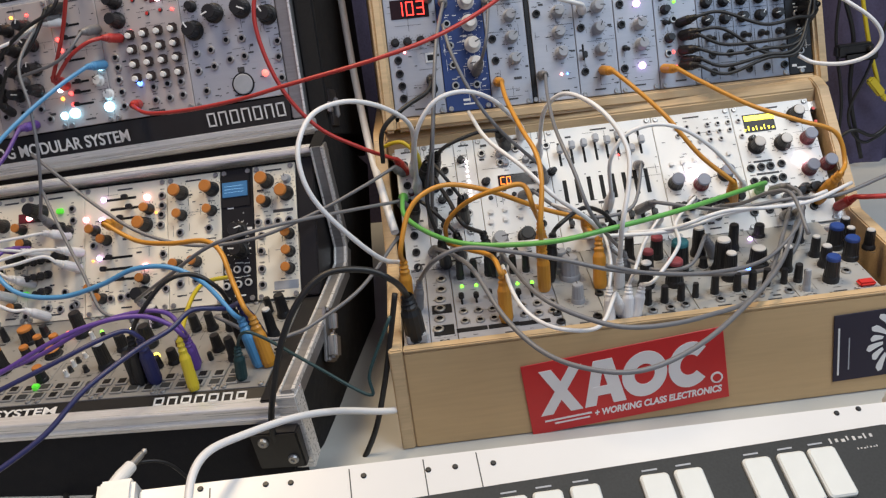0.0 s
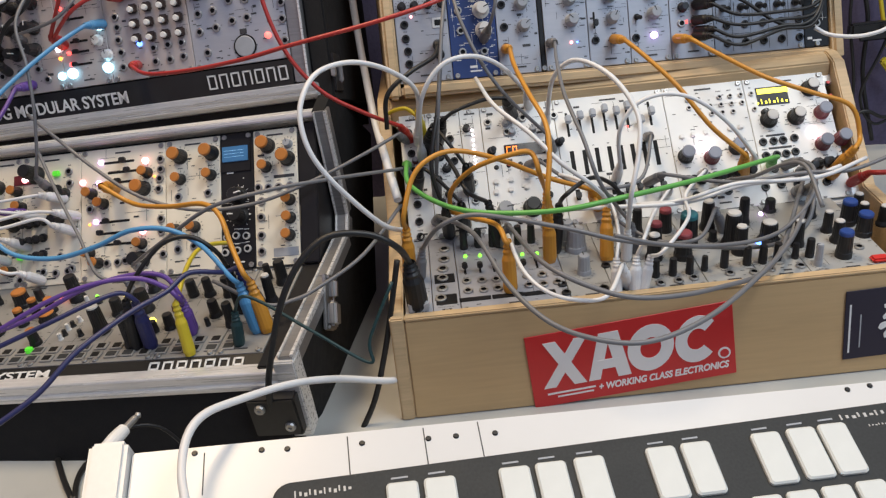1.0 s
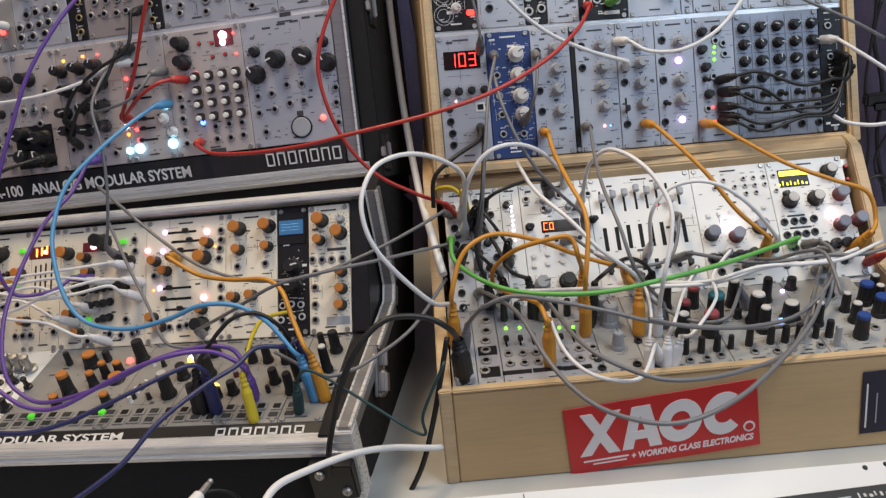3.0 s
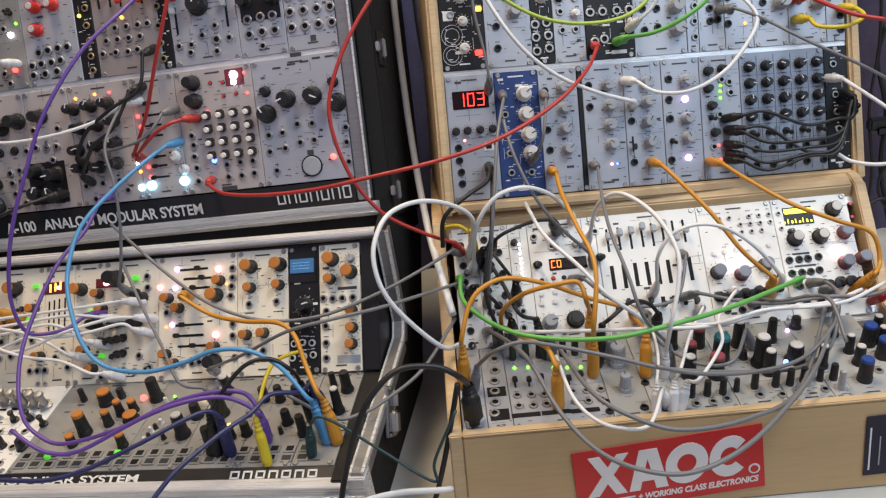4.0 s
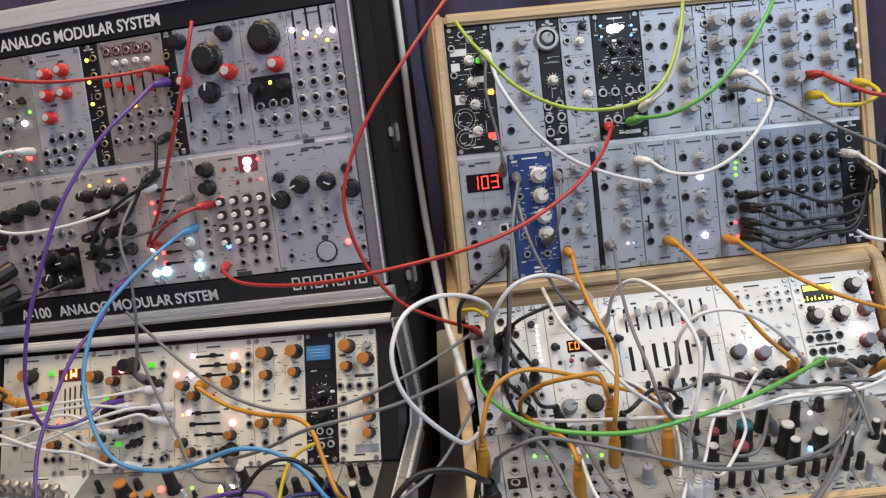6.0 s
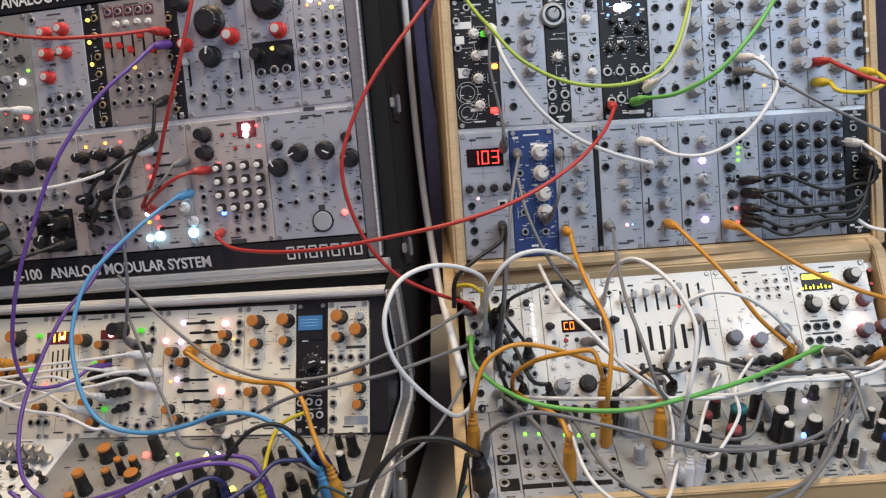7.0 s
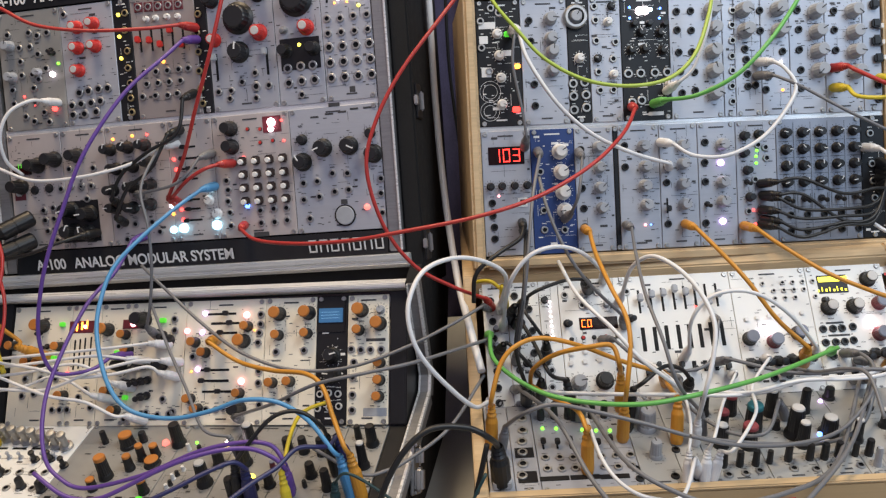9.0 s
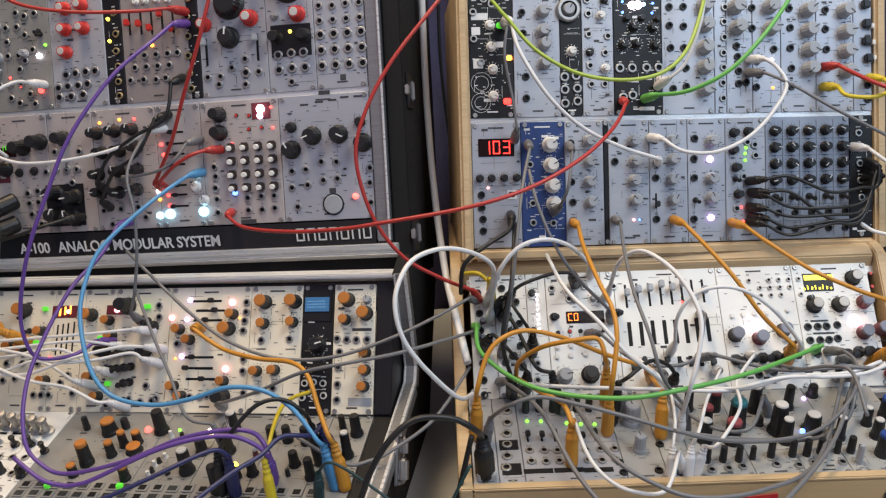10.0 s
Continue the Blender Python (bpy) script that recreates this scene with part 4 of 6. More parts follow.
lamps(m, "yellow", 2.0, ((149, 246), (148, 223), (148, 200),))
jacks(m, ((157, 247), (155, 229), (156, 207), (155, 189), (156, 173), (155, 157), (155, 142),), "gold")
m = module(LU, 162.6, 236.2, 1, "bronze", "bronze-grey synthesizer module with red faders and lamps", 40)
faders(m, ((172, 217), (185, 217), (197, 216), (209, 216), (221, 216),), 26, 0, "kred", 9, 2.4, 1.1)
SQUARE_RED = mesh_of("socket_frame", box(-0.0050, 0.0050, -0.0010, 0.0, -0.0050, 0.0050, 0.0004, seg=1), M["kmaroon"])
for u in (173, 184.5, 196, 207.5, 219):
    put("socket_frame", SQUARE_RED, m, at(u, 251 - (u - 173) * 0.04))
jacks(m, ((173, 251), (184.5, 250.6), (196, 250.2), (207.5, 249.8), (219, 249.4)))
knobs(m, "white", 2.8, ((181, 238), (192, 238), (205, 238), (217, 237),), 0.8)
lamps(m, "orange", 2.0, ((196, 192),))
jacks(m, ((173, 183), (187, 182), (200, 182), (213, 182), (175, 170), (188, 170), (201, 170), (214, 170), (224, 182), (169, 157), (184, 157), (198, 156), (209, 157),))
m = module(LU, 236.2, 248.9, 1, "black", "narrow black synthesizer module with gold sockets", 10)
jacks(m, ((240, 237), (237, 218), (237, 198), (236, 178), (236, 160), (237, 144),), "gold")
m = module(LU, 248.9, 322.6, 1, "silver", "silver aluminium synthesizer module with a large black dial and pointer knob", 60)
knobs(m, "plain", 13.5, ((284, 228),), 0.5)
knobs(m, "plain", 6.6, ((307, 250), (256, 249),), 1.2)
knobs(m, "red", 7.0, ((306, 211),))
knobs(m, "black", 9, ((282, 193),), 0.8)
faders(m, ((256, 180), (312, 181),), 28, 0, "kgrey", 2, 2.6, 1.2)
jacks(m, ((283, 162), (312, 156), (256, 154), (270, 154), (298, 170), (268, 146), (297, 144),))
jacks(m, ((298, 156),), "big")
knobs(m, "red", 6.0, ((256, 208),))
m = module(LU, 322.6, 373.4, 1, "silver", "silver aluminium synthesizer module with a large black dial and dark plate", 50)
knobs(m, "plain", 14, ((348, 240),), 0.5)
knobs(m, "red", 6.8, ((357, 211),))
window(m, 327.1, 369.8, 169.0, 201.1, "black", "plate", 0.8, "")
knobs(m, "plain", 6, ((333, 189), (363, 189),), 1.2)
lamps(m, "yellow", 2.0, ((348, 194),))
jacks(m, ((334, 171), (348, 172), (361, 172), (348, 157), (362, 157), (334, 156),), "big")
toggles(m, ((333, 211),), "steel", 12)
jacks(m, ((347, 143),))
m = module(LU, 373.4, 426.7, 1, "silver", "silver aluminium synthesizer module with lit faders and large sockets", 40)
faders(m, ((381, 247), (395, 248), (409, 248), (423, 248),), 28, 0, "kgrey", 3, 2.4, 0)
lamps(m, "white", 2.6, ((379, 242), (393, 237), (407, 237), (421, 236),))
lamps(m, "orange", 1.2, ((389, 232), (402, 232),))
lamps(m, "yellow", 1.8, ((414, 227),))
jacks(m, ((380, 217), (394, 216), (408, 217), (422, 217), (380, 202), (394, 202), (408, 202), (422, 202),))
jacks(m, [(380 + 14.2 * i, 188 - 15.6 * j) for i in range(4) for j in range(3)], "big")
buttons(m, ((401, 144),), 6, 6, "print", 0.3)
m = module(LL1, 0.0, 71.1, 0, "cream", "cream synthesizer module with black orange-topped knobs", 30)
knobs(m, "orange", 7.6, ((37, 107),), 1.3)
knobs(m, "orange", 5.6, ((60, 84), (39, 67), (25, 68), (69, 32), (4, 86),), 1.3)
buttons(m, ((61, 108), (54, 72),), 6, 4.5, "lime", 4)
jacks(m, ((21, 50), (40, 50), (58, 50), (33, 34), (19, 32), (57, 17), (66, 17), (75, 17),))
toggles(m, ((44, 85), (34, 100),), "kblack", 9.0)
m = module(LL1, 71.1, 106.7, 0, "cream", "cream synthesizer module with a red lit window and tall slots", 16)
window(m, 68.7, 98.1, 98.3, 111.4, "kmaroon", "display", 0.5, "")
buttons(m, ((78, 105), (84, 106), (90, 107),), 2.2, 9, "orange", 1.0)
lamps(m, "pink", 2.2, ((88, 105),))
faders(m, ((77, 75), (83, 76), (89, 77), (96, 78),), 32, 0, "kgrey", 3, 2.0, 0)
lamps(m, "red", 1.6, ((71, 56),))
jacks(m, ((95, 38), (102, 19), (87, 30),))
m = module(LL1, 106.7, 142.2, 0, "cream", "cream synthesizer module with black orange-topped knobs", 20)
knobs(m, "orange", 7.2, ((116, 101),), 1.3)
knobs(m, "orange", 5.4, ((137, 95), (142, 79), (122, 36), (132, 16),), 1.3)
knobs(m, "plain", 6, ((134, 62),), 1.3)
buttons(m, ((129, 76), (142, 29),), 6, 5, "lime", 4)
jacks(m, ((138, 46), (142, 7), (115, 54),))
m = module(LL1, 142.2, 205.7, 0, "cream", "cream synthesizer module with black toggles and a bright lamp", 30)
window(m, 132.4, 156.7, 101.3, 111.3, "kmaroon", "display", 0.5, "")
knobs(m, "plain", 7.4, ((157, 110),), 1.4)
lamps(m, "white", 3.4, ((148, 108),))
lamps(m, "pink", 3.0, ((145, 106),))
buttons(m, ((180, 109),), 7, 5, "lime", 4)
knobs(m, "plain", 5.0, ((182, 62),), 1.4)
toggles(m, ((150, 61), (158, 62), (167, 63), (143, 44), (150, 45), (158, 46), (166, 47), (159, 30), (166, 31), (175, 96), (181, 94),), "kblack", 13)
knobs(m, "plain", 5, ((188, 88),))
jacks(m, ((193, 110), (194, 98), (185, 27), (193, 12), (167, 13), (180, 11), (197, 14),))
m = module(LL1, 205.7, 294.6, 0, "cream", "cream synthesizer module with horizontal faders and orange-topped knobs", 40)
faders(m, ((246, 114), (250, 104), (248, 94), (241, 56), (241, 45), (244, 34),), 32, 90, "kblack", 6, 2.4, 1.0)
lamps(m, "violet", 2.4, ((227, 115), (225, 95), (222, 57),))
lamps(m, "pink", 3.4, ((274, 112), (271, 44),))
lamps(m, "pink", 3.0, ((208, 97),))
lamps(m, "orange", 1.2, ((283, 96), (215, 55),))
knobs(m, "orange", 5.6, ((218, 85), (230, 74), (276, 100),), 1.3)
knobs(m, "orange", 7.4, ((272, 85),), 1.3)
knobs(m, "orange", 5.4, ((270, 32), (216, 27), (225, 17),), 1.3)
knobs(m, "plain", 7.2, ((269, 16),), 1.2)
jacks(m, ((290, 112), (290, 102), (289, 93), (288, 83), (290, 54), (290, 42), (234, 16), (245, 16), (253, 17), (292, 20), (216, 70),))
m = module(LL1, 294.6, 350.5, 0, "cream", "cream synthesizer module with six orange-topped knobs", 40)
knobs(m, "orange", 7.4, ((310, 112), (342, 112),), 1.3)
knobs(m, "orange", 5.6, ((310, 90), (341, 91), (305, 42), (324, 43),), 1.3)
jacks(m, ((308, 73), (338, 74), (307, 23), (323, 25),))
buttons(m, ((308, 64), (339, 64), (308, 12), (324, 14),), 10, 1, "print", 0.3)
m = module(LL1, 350.5, 383.5, 0, "black", "black synthesizer module with a small blue screen", 16)
window(m, 351.2, 380.7, 91.7, 123.9, "black", "board", 1.2, "")
window(m, 353.2, 378.7, 101.4, 116.0, "lcd", "screen", 2.4, "")
for i in range(3):
    window(m, 355.2, 375.2, 105.5 + 3 * i, 106.3 + 3 * i, "ice_dim", "screen_line", 2.6)
knobs(m, "black", 7.0, ((368, 68), (369, 49),))
jacks(m, ((375, 30), (354, 16), (366, 17), (376, 18), (356, 30), (365, 31),), "ring")
m = module(LL1, 383.5, 426.7, 0, "cream", "cream synthesizer module with a column of orange-topped knobs", 30)
knobs(m, "orange", 7.4, ((398, 113), (417, 99),), 1.3)
knobs(m, "orange", 5.6, ((396, 93), (418, 60), (418, 43), (417, 27),), 1.3)
knobs(m, "grey", 4, ((418, 113),), 0.8)
jacks(m, ((388, 74), (398, 73), (408, 73), (419, 73), (391, 61), (390, 46), (390, 29), (390, 14),))
buttons(m, ((413, 83),), 20, 3, "print", 0.3)
buttons(m, ((413, 12),), 24, 8, "kgrey", 0.3)
m = module(LL2, 0.0, 106.7, 0, "white", "silver synthesizer module with rows of grey and black toggles", 60)
toggles(m, [(8 + 12.5 * i, 108 - 2 * i) for i in range(8)], "steel", 20)
faders(m, [(20 + 22 * i, 92) for i in range(4)], 16, 90, "kblack", 11, 3.0, 0)
toggles(m, [(14 + 13 * i, 78) for i in range(7)], "kgrey", 8)
toggles(m, ((106, 35), (72, 74), (89, 75), (109, 66), (81, 101),), "kblack", 13)
jacks(m, [(10 + 14 * i, 12 + 22 * j) for i in range(7) for j in range(3)])
knobs(m, "black", 6.9, ((42, 53),), 1.29)
knobs(m, "plain", 4.1, ((81, 36),), 1.43)
knobs(m, "plain", 4.0, ((105, 32),), 1.44)
m = module(LL2, 106.7, 218.4, 0, "slate", "grey synthesizer module with tall orange-topped knobs", 40)
knobs(m, "orange", 8.4, ((163, 96),), 1.04)
knobs(m, "orange", 7.1, ((163, 51),), 1.99)
knobs(m, "orange", 5.2, ((158, 35),), 1.37)
knobs(m, "orange", 5.2, ((182, 63),), 1.81)
knobs(m, "orange", 4.8, ((188, 77),), 2.06)
knobs(m, "orange", 5.2, ((200, 82),), 1.50)
knobs(m, "orange", 5.4, ((212, 32),), 1.57)
knobs(m, "orange", 8.5, ((202, 70),), 0.46)
knobs(m, "plain", 2.5, ((135, 101),), 2.95)
knobs(m, "plain", 3.0, ((176, 104),), 1.93)
lamps(m, "coral", 3.6, ((202, 100),))
buttons(m, ((142, 18), (213, 20),), 6, 5, "lime", 5)
m = module(LL2, 218.4, 276.9, 0, "slate", "grey synthesizer module with black knobs and white switches", 30)
knobs(m, "plain", 6.2, ((217, 99),), 2.06)
knobs(m, "capped", 6.2, ((268, 44),), 2.02)
knobs(m, "white", 2.1, ((231, 91),), 1.87)
knobs(m, "white", 2.1, ((238, 62),), 1.26)
knobs(m, "white", 2.0, ((233, 50),), 1.57)
knobs(m, "white", 2.0, ((233, 36),), 1.57)
knobs(m, "plain", 2.1, ((235, 55),), 1.26)
knobs(m, "plain", 2.0, ((234, 42),), 1.41)
knobs(m, "plain", 2.2, ((250, 40),), 1.43)
knobs(m, "plain", 2.3, ((243, 90),), 1.41)
m = module(LL2, 276.9, 332.7, 0, "slate", "grey synthesizer module with lamps and black knobs", 30)
knobs(m, "plain", 5.4, ((272, 70),), 1.47)
knobs(m, "plain", 6.2, ((297, 72),), 1.73)
knobs(m, "plain", 4.7, ((332, 43),), 1.45)
knobs(m, "plain", 5.1, ((308, 19),), 2.99)
knobs(m, "plain", 2.6, ((320, 38),), 2.06)
knobs(m, "capped", 6.0, ((290, 105),), 1.63)
lamps(m, "yellow", 3.0, ((268, 96), (311, 53),))
lamps(m, "white", 3.4, ((269, 99), (278, 98),))
lamps(m, "green", 1.6, ((235, 101),))
m = module(LL2, 332.7, 386.1, 0, "slate", "grey synthesizer module with short black knobs", 30)
knobs(m, "plain", 4.4, ((351, 89),), 2.01)
knobs(m, "plain", 4.4, ((370, 86),), 2.17)
knobs(m, "plain", 4.7, ((368, 56),), 1.66)
knobs(m, "plain", 3.6, ((335, 90),), 2.24)
knobs(m, "maroon", 3.0, ((364, 65),), 1.36)
knobs(m, "maroon", 2.6, ((326, 68),), 1.21)
knobs(m, "plain", 1.7, ((366, 42),), 2.20)
knobs(m, "plain", 4.5, ((388, 40),), 2.46)
m = module(LL2, 386.1, 426.7, 0, "slate", "grey synthesizer module with tall black knobs", 30)
knobs(m, "plain", 5.2, ((416, 100),), 2.17)
knobs(m, "plain", 2.6, ((400, 109),), 2.88)
knobs(m, "plain", 4.3, ((392, 75),), 2.33)
knobs(m, "capped", 4.6, ((415, 69),), 2.98)
jacks(m, ((408, 39), (424, 46),), "steel")
jack_row = thing("socket_strip", LL2, "strip of square dark sockets along the lower panel edge", "socket strip")
SQUARE = mesh_of("socket_frame", box(-0.0054, 0.0054, -0.0016, 0.0, -0.0044, 0.0044, 0.0005, seg=1), M["slate"])
INSET = mesh_of("socket", box(-0.0042, 0.0042, -0.0021, -0.0012, -0.0030, 0.0030, 0.0003, seg=1), M["rubber"])
INSETK = mesh_of("socket", box(-0.0034, 0.0034, -0.0021, -0.0012, -0.0030, 0.0030, 0.0003, seg=1), M["hole"])
for i in range(20):
    for v in (9, 20.5):
        sq = put("socket_frame", SQUARE, jack_row, at(118 + i * 14.6, v + (i % 2) * 0.6))
        put("ring", JACK["steel"], sq, Matrix.Translation((0, -0.0004, 0)) @ Matrix.Scale(0.62, 4))
        put("socket", INSETK if (i * 7 + v) % 3 > 1 else INSET, sq)


# ---- patch cables: a swept cord and moulded plugs ----
def tube(points, r, n=8, steps=7, jitter=0.0):
    """A round cord that runs smoothly through its control points."""
    p = [Vector(q) for q in points]
    p = [p[0] * 2 - p[1]] + p + [p[-1] * 2 - p[-2]]
    path = []
    for i in range(1, len(p) - 2):
        for k in range(steps):
            t = k / steps
            path.append(0.5 * (2 * p[i] + (p[i + 1] - p[i - 1]) * t + (2 * p[i - 1] - 5 * p[i] + 4 * p[i + 1] - p[i + 2]) * t * t + (3 * p[i] - p[i - 1] - 3 * p[i + 1] + p[i + 2]) * t ** 3))
    path.append(p[-2])
    b = bmesh.new()
    rings, side = [], Vector((0.3, 0.9, 0.2))
    for i, q in enumerate(path):
        d = (path[min(i + 1, len(path) - 1)] - path[max(i - 1, 0)]).normalized()
        side = (side - d * side.dot(d)).normalized()
        other = d.cross(side)
        rings.append([b.verts.new(q + (side * math.cos(2 * math.pi * k / n) + other * math.sin(2 * math.pi * k / n)) * r) for k in range(n)])
    for a, c in zip(rings, rings[1:]):
        for k in range(n):
            b.faces.new((a[k], a[(k + 1) % n], c[(k + 1) % n], c[k])).smooth = True
    b.faces.new(rings[0][::-1]), b.faces.new(rings[-1])
    return b


PLUGS = {}


def plug_mesh(col):
    if col not in PLUGS:
        b = lathe([(0.0024, 0.0165), (0.0030, 0.0150), (0.0024, 0.0140), (0.0033, 0.0125), (0.0026, 0.0112), (0.0037, 0.0098), (0.0034, 0.008), (0.0046, 0.005), (0.0048, -0.011), (0.0040, -0.0135), (0, -0.0135)], 14)
        bmesh.ops.recalc_face_normals(b, faces=b.faces[:])
        t = lathe([(0.0027, -0.0135), (0.0027, -0.030), (0, -0.030)], 10)
        PLUGS[col] = (mesh_of("plug", b, CABLE[col]), mesh_of("tip", t, M["steel"]))
    return PLUGS[col]


SEEN = Vector((0.01, -0.62, TABLE + 0.49))


def seated(p, g, h):
    """The place at height h over a panel row that lies behind p, seen from where one stands before the cases."""
    q, e = g.inverted() @ p, g.inverted() @ SEEN
    k = (h + e.y) / (e.y - q.y)
    q = e + (q - e) * k
    rows = 2 if g in (RU, LU) else 1
    return g @ Vector((min(max(q.x, 0.006), WIDE - 0.004), q.y, min(max(q.z, 0.007), rows * 0.1315 - 0.006)))


def cable(col, r, points, g0, g1, label, size=1.0):
    """A patch cable; where it ends in a panel row's plane it has a plug standing out of it."""
    pts = [Vector(p) + Vector((0, 0, TABLE)) for p in points]
    c = thing("patch_cable", Matrix.Translation(pts[0]), label, "cable", "patch cables")
    off = pts[0].copy()
    body = [p - off for p in pts]
    for g, k in ((g0, 0), (g1, -1)):
        if g is None:
            continue
        long_plug = col in ("orange", "yellow", "blue", "black", "navy") and g not in (RU, LU)
        fat, tall = ((1.0 if col == "yellow" else 1.25) * size, 1.5) if long_plug else (size, 0.9 if g in (RU, LU) else 1.0)
        near = pts[1] if k == 0 else pts[-2]
        out = -(g.to_3x3() @ Vector((0, 1, 0))).normalized()
        aim = (out * 2.2 + (near - pts[k]).normalized()).normalized()
        pts[k] = seated(pts[k], g, 0.0136 * tall * aim.dot(out))
        turn = Vector((0, -1, 0)).rotation_difference(aim).to_matrix().to_4x4()
        plug, tip = plug_mesh(col)
        o = put("plug", plug, c, Matrix.Translation(pts[k] - off) @ turn @ Matrix.Diagonal((fat, tall, fat, 1)), col + " moulded plug")
        put("tip", tip, o)
        end = pts[k] - off + aim * 0.0155 * tall
        if k == 0:
            body[0] = end
            body.insert(0, pts[0] - off + aim * 0.010 * tall)
        else:
            body[-1] = end
            body.append(pts[-1] - off + aim * 0.010 * tall)
    part("cord", tube(body, r / 1000), CABLE[col], c)
    return c


def jack_lead(points):
    """A thick lead with a large black jack plug lying over the panel."""
    pts = [Vector(p) + Vector((0, 0, TABLE)) for p in points]
    c = thing("audio_lead", Matrix.Translation(pts[0]), "thick black audio lead with a large round jack plug", "cable", "audio leads")
    q = [p - pts[0] for p in pts]
    d = (q[2] - q[0]).normalized()
    b = lathe([(0, -0.001), (0.0075, 0.0), (0.0092, 0.002), (0.0095, 0.020), (0.0088, 0.0205), (0.0088, 0.022), (0.0095, 0.0225), (0.0092, 0.036), (0.0065, 0.040), (0.0060, 0.050), (0.0045, 0.058), (0, 0.058)], 20)
    bmesh.ops.recalc_face_normals(b, faces=b.faces[:])
    part("plug", b, M["kblack"], c, "large black jack plug", Vector((0, -1, 0)).rotation_difference(d).to_matrix().to_4x4())
    part("cord", tube([d * 0.05, q[2] + d * 0.01, q[3], q[4]], 0.0032), CABLE["black"], c)

# ---- patch cables ----
cable("red", 1.9, ((0.060, 0.282, 0.545), (0.029, 0.251, 0.518), (-0.009, 0.222, 0.478), (-0.051, 0.196, 0.430), (-0.077, 0.179, 0.385), (-0.086, 0.168, 0.345), (-0.073, 0.159, 0.292), (-0.046, 0.157, 0.251), (-0.010, 0.163, 0.225), (0.025, 0.177, 0.199)), None, RL1, "red patch cable hanging in a long bow between cases")
cable("red", 1.9, ((-0.224, 0.219, 0.282), (-0.204, 0.190, 0.276), (-0.156, 0.158, 0.280), (-0.103, 0.134, 0.288), (-0.060, 0.121, 0.297), (0.018, 0.117, 0.310), (0.076, 0.134, 0.322), (0.128, 0.165, 0.341), (0.164, 0.201, 0.362), (0.181, 0.239, 0.379)), LU, RU, "red patch cable crossing from flight case to wooden case")
cable("red", 1.9, ((-0.213, 0.242, 0.527), (-0.217, 0.229, 0.507), (-0.233, 0.215, 0.456), (-0.255, 0.215, 0.403), (-0.276, 0.224, 0.356), (-0.300, 0.243, 0.308)), None, LU, "red patch cable hanging down the flight case")
cable("red", 1.9, ((-0.481, 0.286, 0.520), (-0.451, 0.270, 0.510), (-0.413, 0.254, 0.493), (-0.362, 0.248, 0.485), (-0.309, 0.258, 0.483), (-0.268, 0.283, 0.481)), None, LU, "red patch cable across the upper flight case")
cable("red", 1.9, ((-0.297, 0.243, 0.308), (-0.277, 0.227, 0.332), (-0.258, 0.227, 0.343), (-0.238, 0.242, 0.344)), LU, LU, "short red patch cable in the flight case")
cable("violet", 2.0, ((-0.266, 0.277, 0.468), (-0.288, 0.252, 0.455), (-0.318, 0.225, 0.430), (-0.343, 0.202, 0.399), (-0.364, 0.183, 0.365), (-0.381, 0.167, 0.325), (-0.398, 0.154, 0.284), (-0.410, 0.147, 0.247), (-0.418, 0.142, 0.208), (-0.416, 0.140, 0.178), (-0.406, 0.142, 0.163), (-0.380, 0.154, 0.160), (-0.357, 0.179, 0.162)), LU, LL1, "violet patch cable hanging from upper to lower case")
cable("violet", 2.0, ((-0.339, 0.235, 0.260), (-0.358, 0.205, 0.246), (-0.380, 0.169, 0.222), (-0.399, 0.118, 0.176), (-0.402, 0.087, 0.145), (-0.395, 0.063, 0.117), (-0.379, 0.050, 0.103), (-0.352, 0.040, 0.097), (-0.295, 0.031, 0.113), (-0.240, 0.026, 0.137), (-0.198, 0.023, 0.146), (-0.173, 0.020, 0.143), (-0.162, 0.014, 0.128), (-0.160, 0.012, 0.113)), LU, LL2, "violet patch cable looping over the lower case")
cable("violet", 2.0, ((-0.382, 0.018, 0.129), (-0.355, 0.003, 0.117), (-0.335, -0.002, 0.113), (-0.320, -0.004, 0.115), (-0.305, -0.004, 0.120), (-0.256, 0.000, 0.141), (-0.220, 0.005, 0.149), (-0.190, 0.009, 0.148), (-0.170, 0.009, 0.138), (-0.161, 0.009, 0.126), (-0.160, 0.009, 0.111)), None, LL2, "violet patch cable along the lower row")
cable("navy", 2.0, ((-0.323, -0.129, 0.112), (-0.299, -0.128, 0.102), (-0.285, -0.124, 0.099), (-0.273, -0.118, 0.098), (-0.263, -0.112, 0.100), (-0.237, -0.092, 0.111), (-0.214, -0.066, 0.128), (-0.183, -0.036, 0.140), (-0.161, -0.017, 0.145), (-0.146, -0.001, 0.152), (-0.124, 0.013, 0.144), (-0.110, 0.022, 0.128)), None, LL2, "dark blue patch cable along the lower row")
cable("navy", 2.0, ((-0.368, -0.044, 0.121), (-0.332, -0.048, 0.119), (-0.312, -0.047, 0.120), (-0.298, -0.044, 0.122), (-0.287, -0.041, 0.124), (-0.248, -0.026, 0.134), (-0.221, -0.011, 0.140), (-0.202, 0.000, 0.141), (-0.193, 0.004, 0.131), (-0.194, 0.008, 0.108)), None, LL2, "dark blue patch cable with a dark plug")
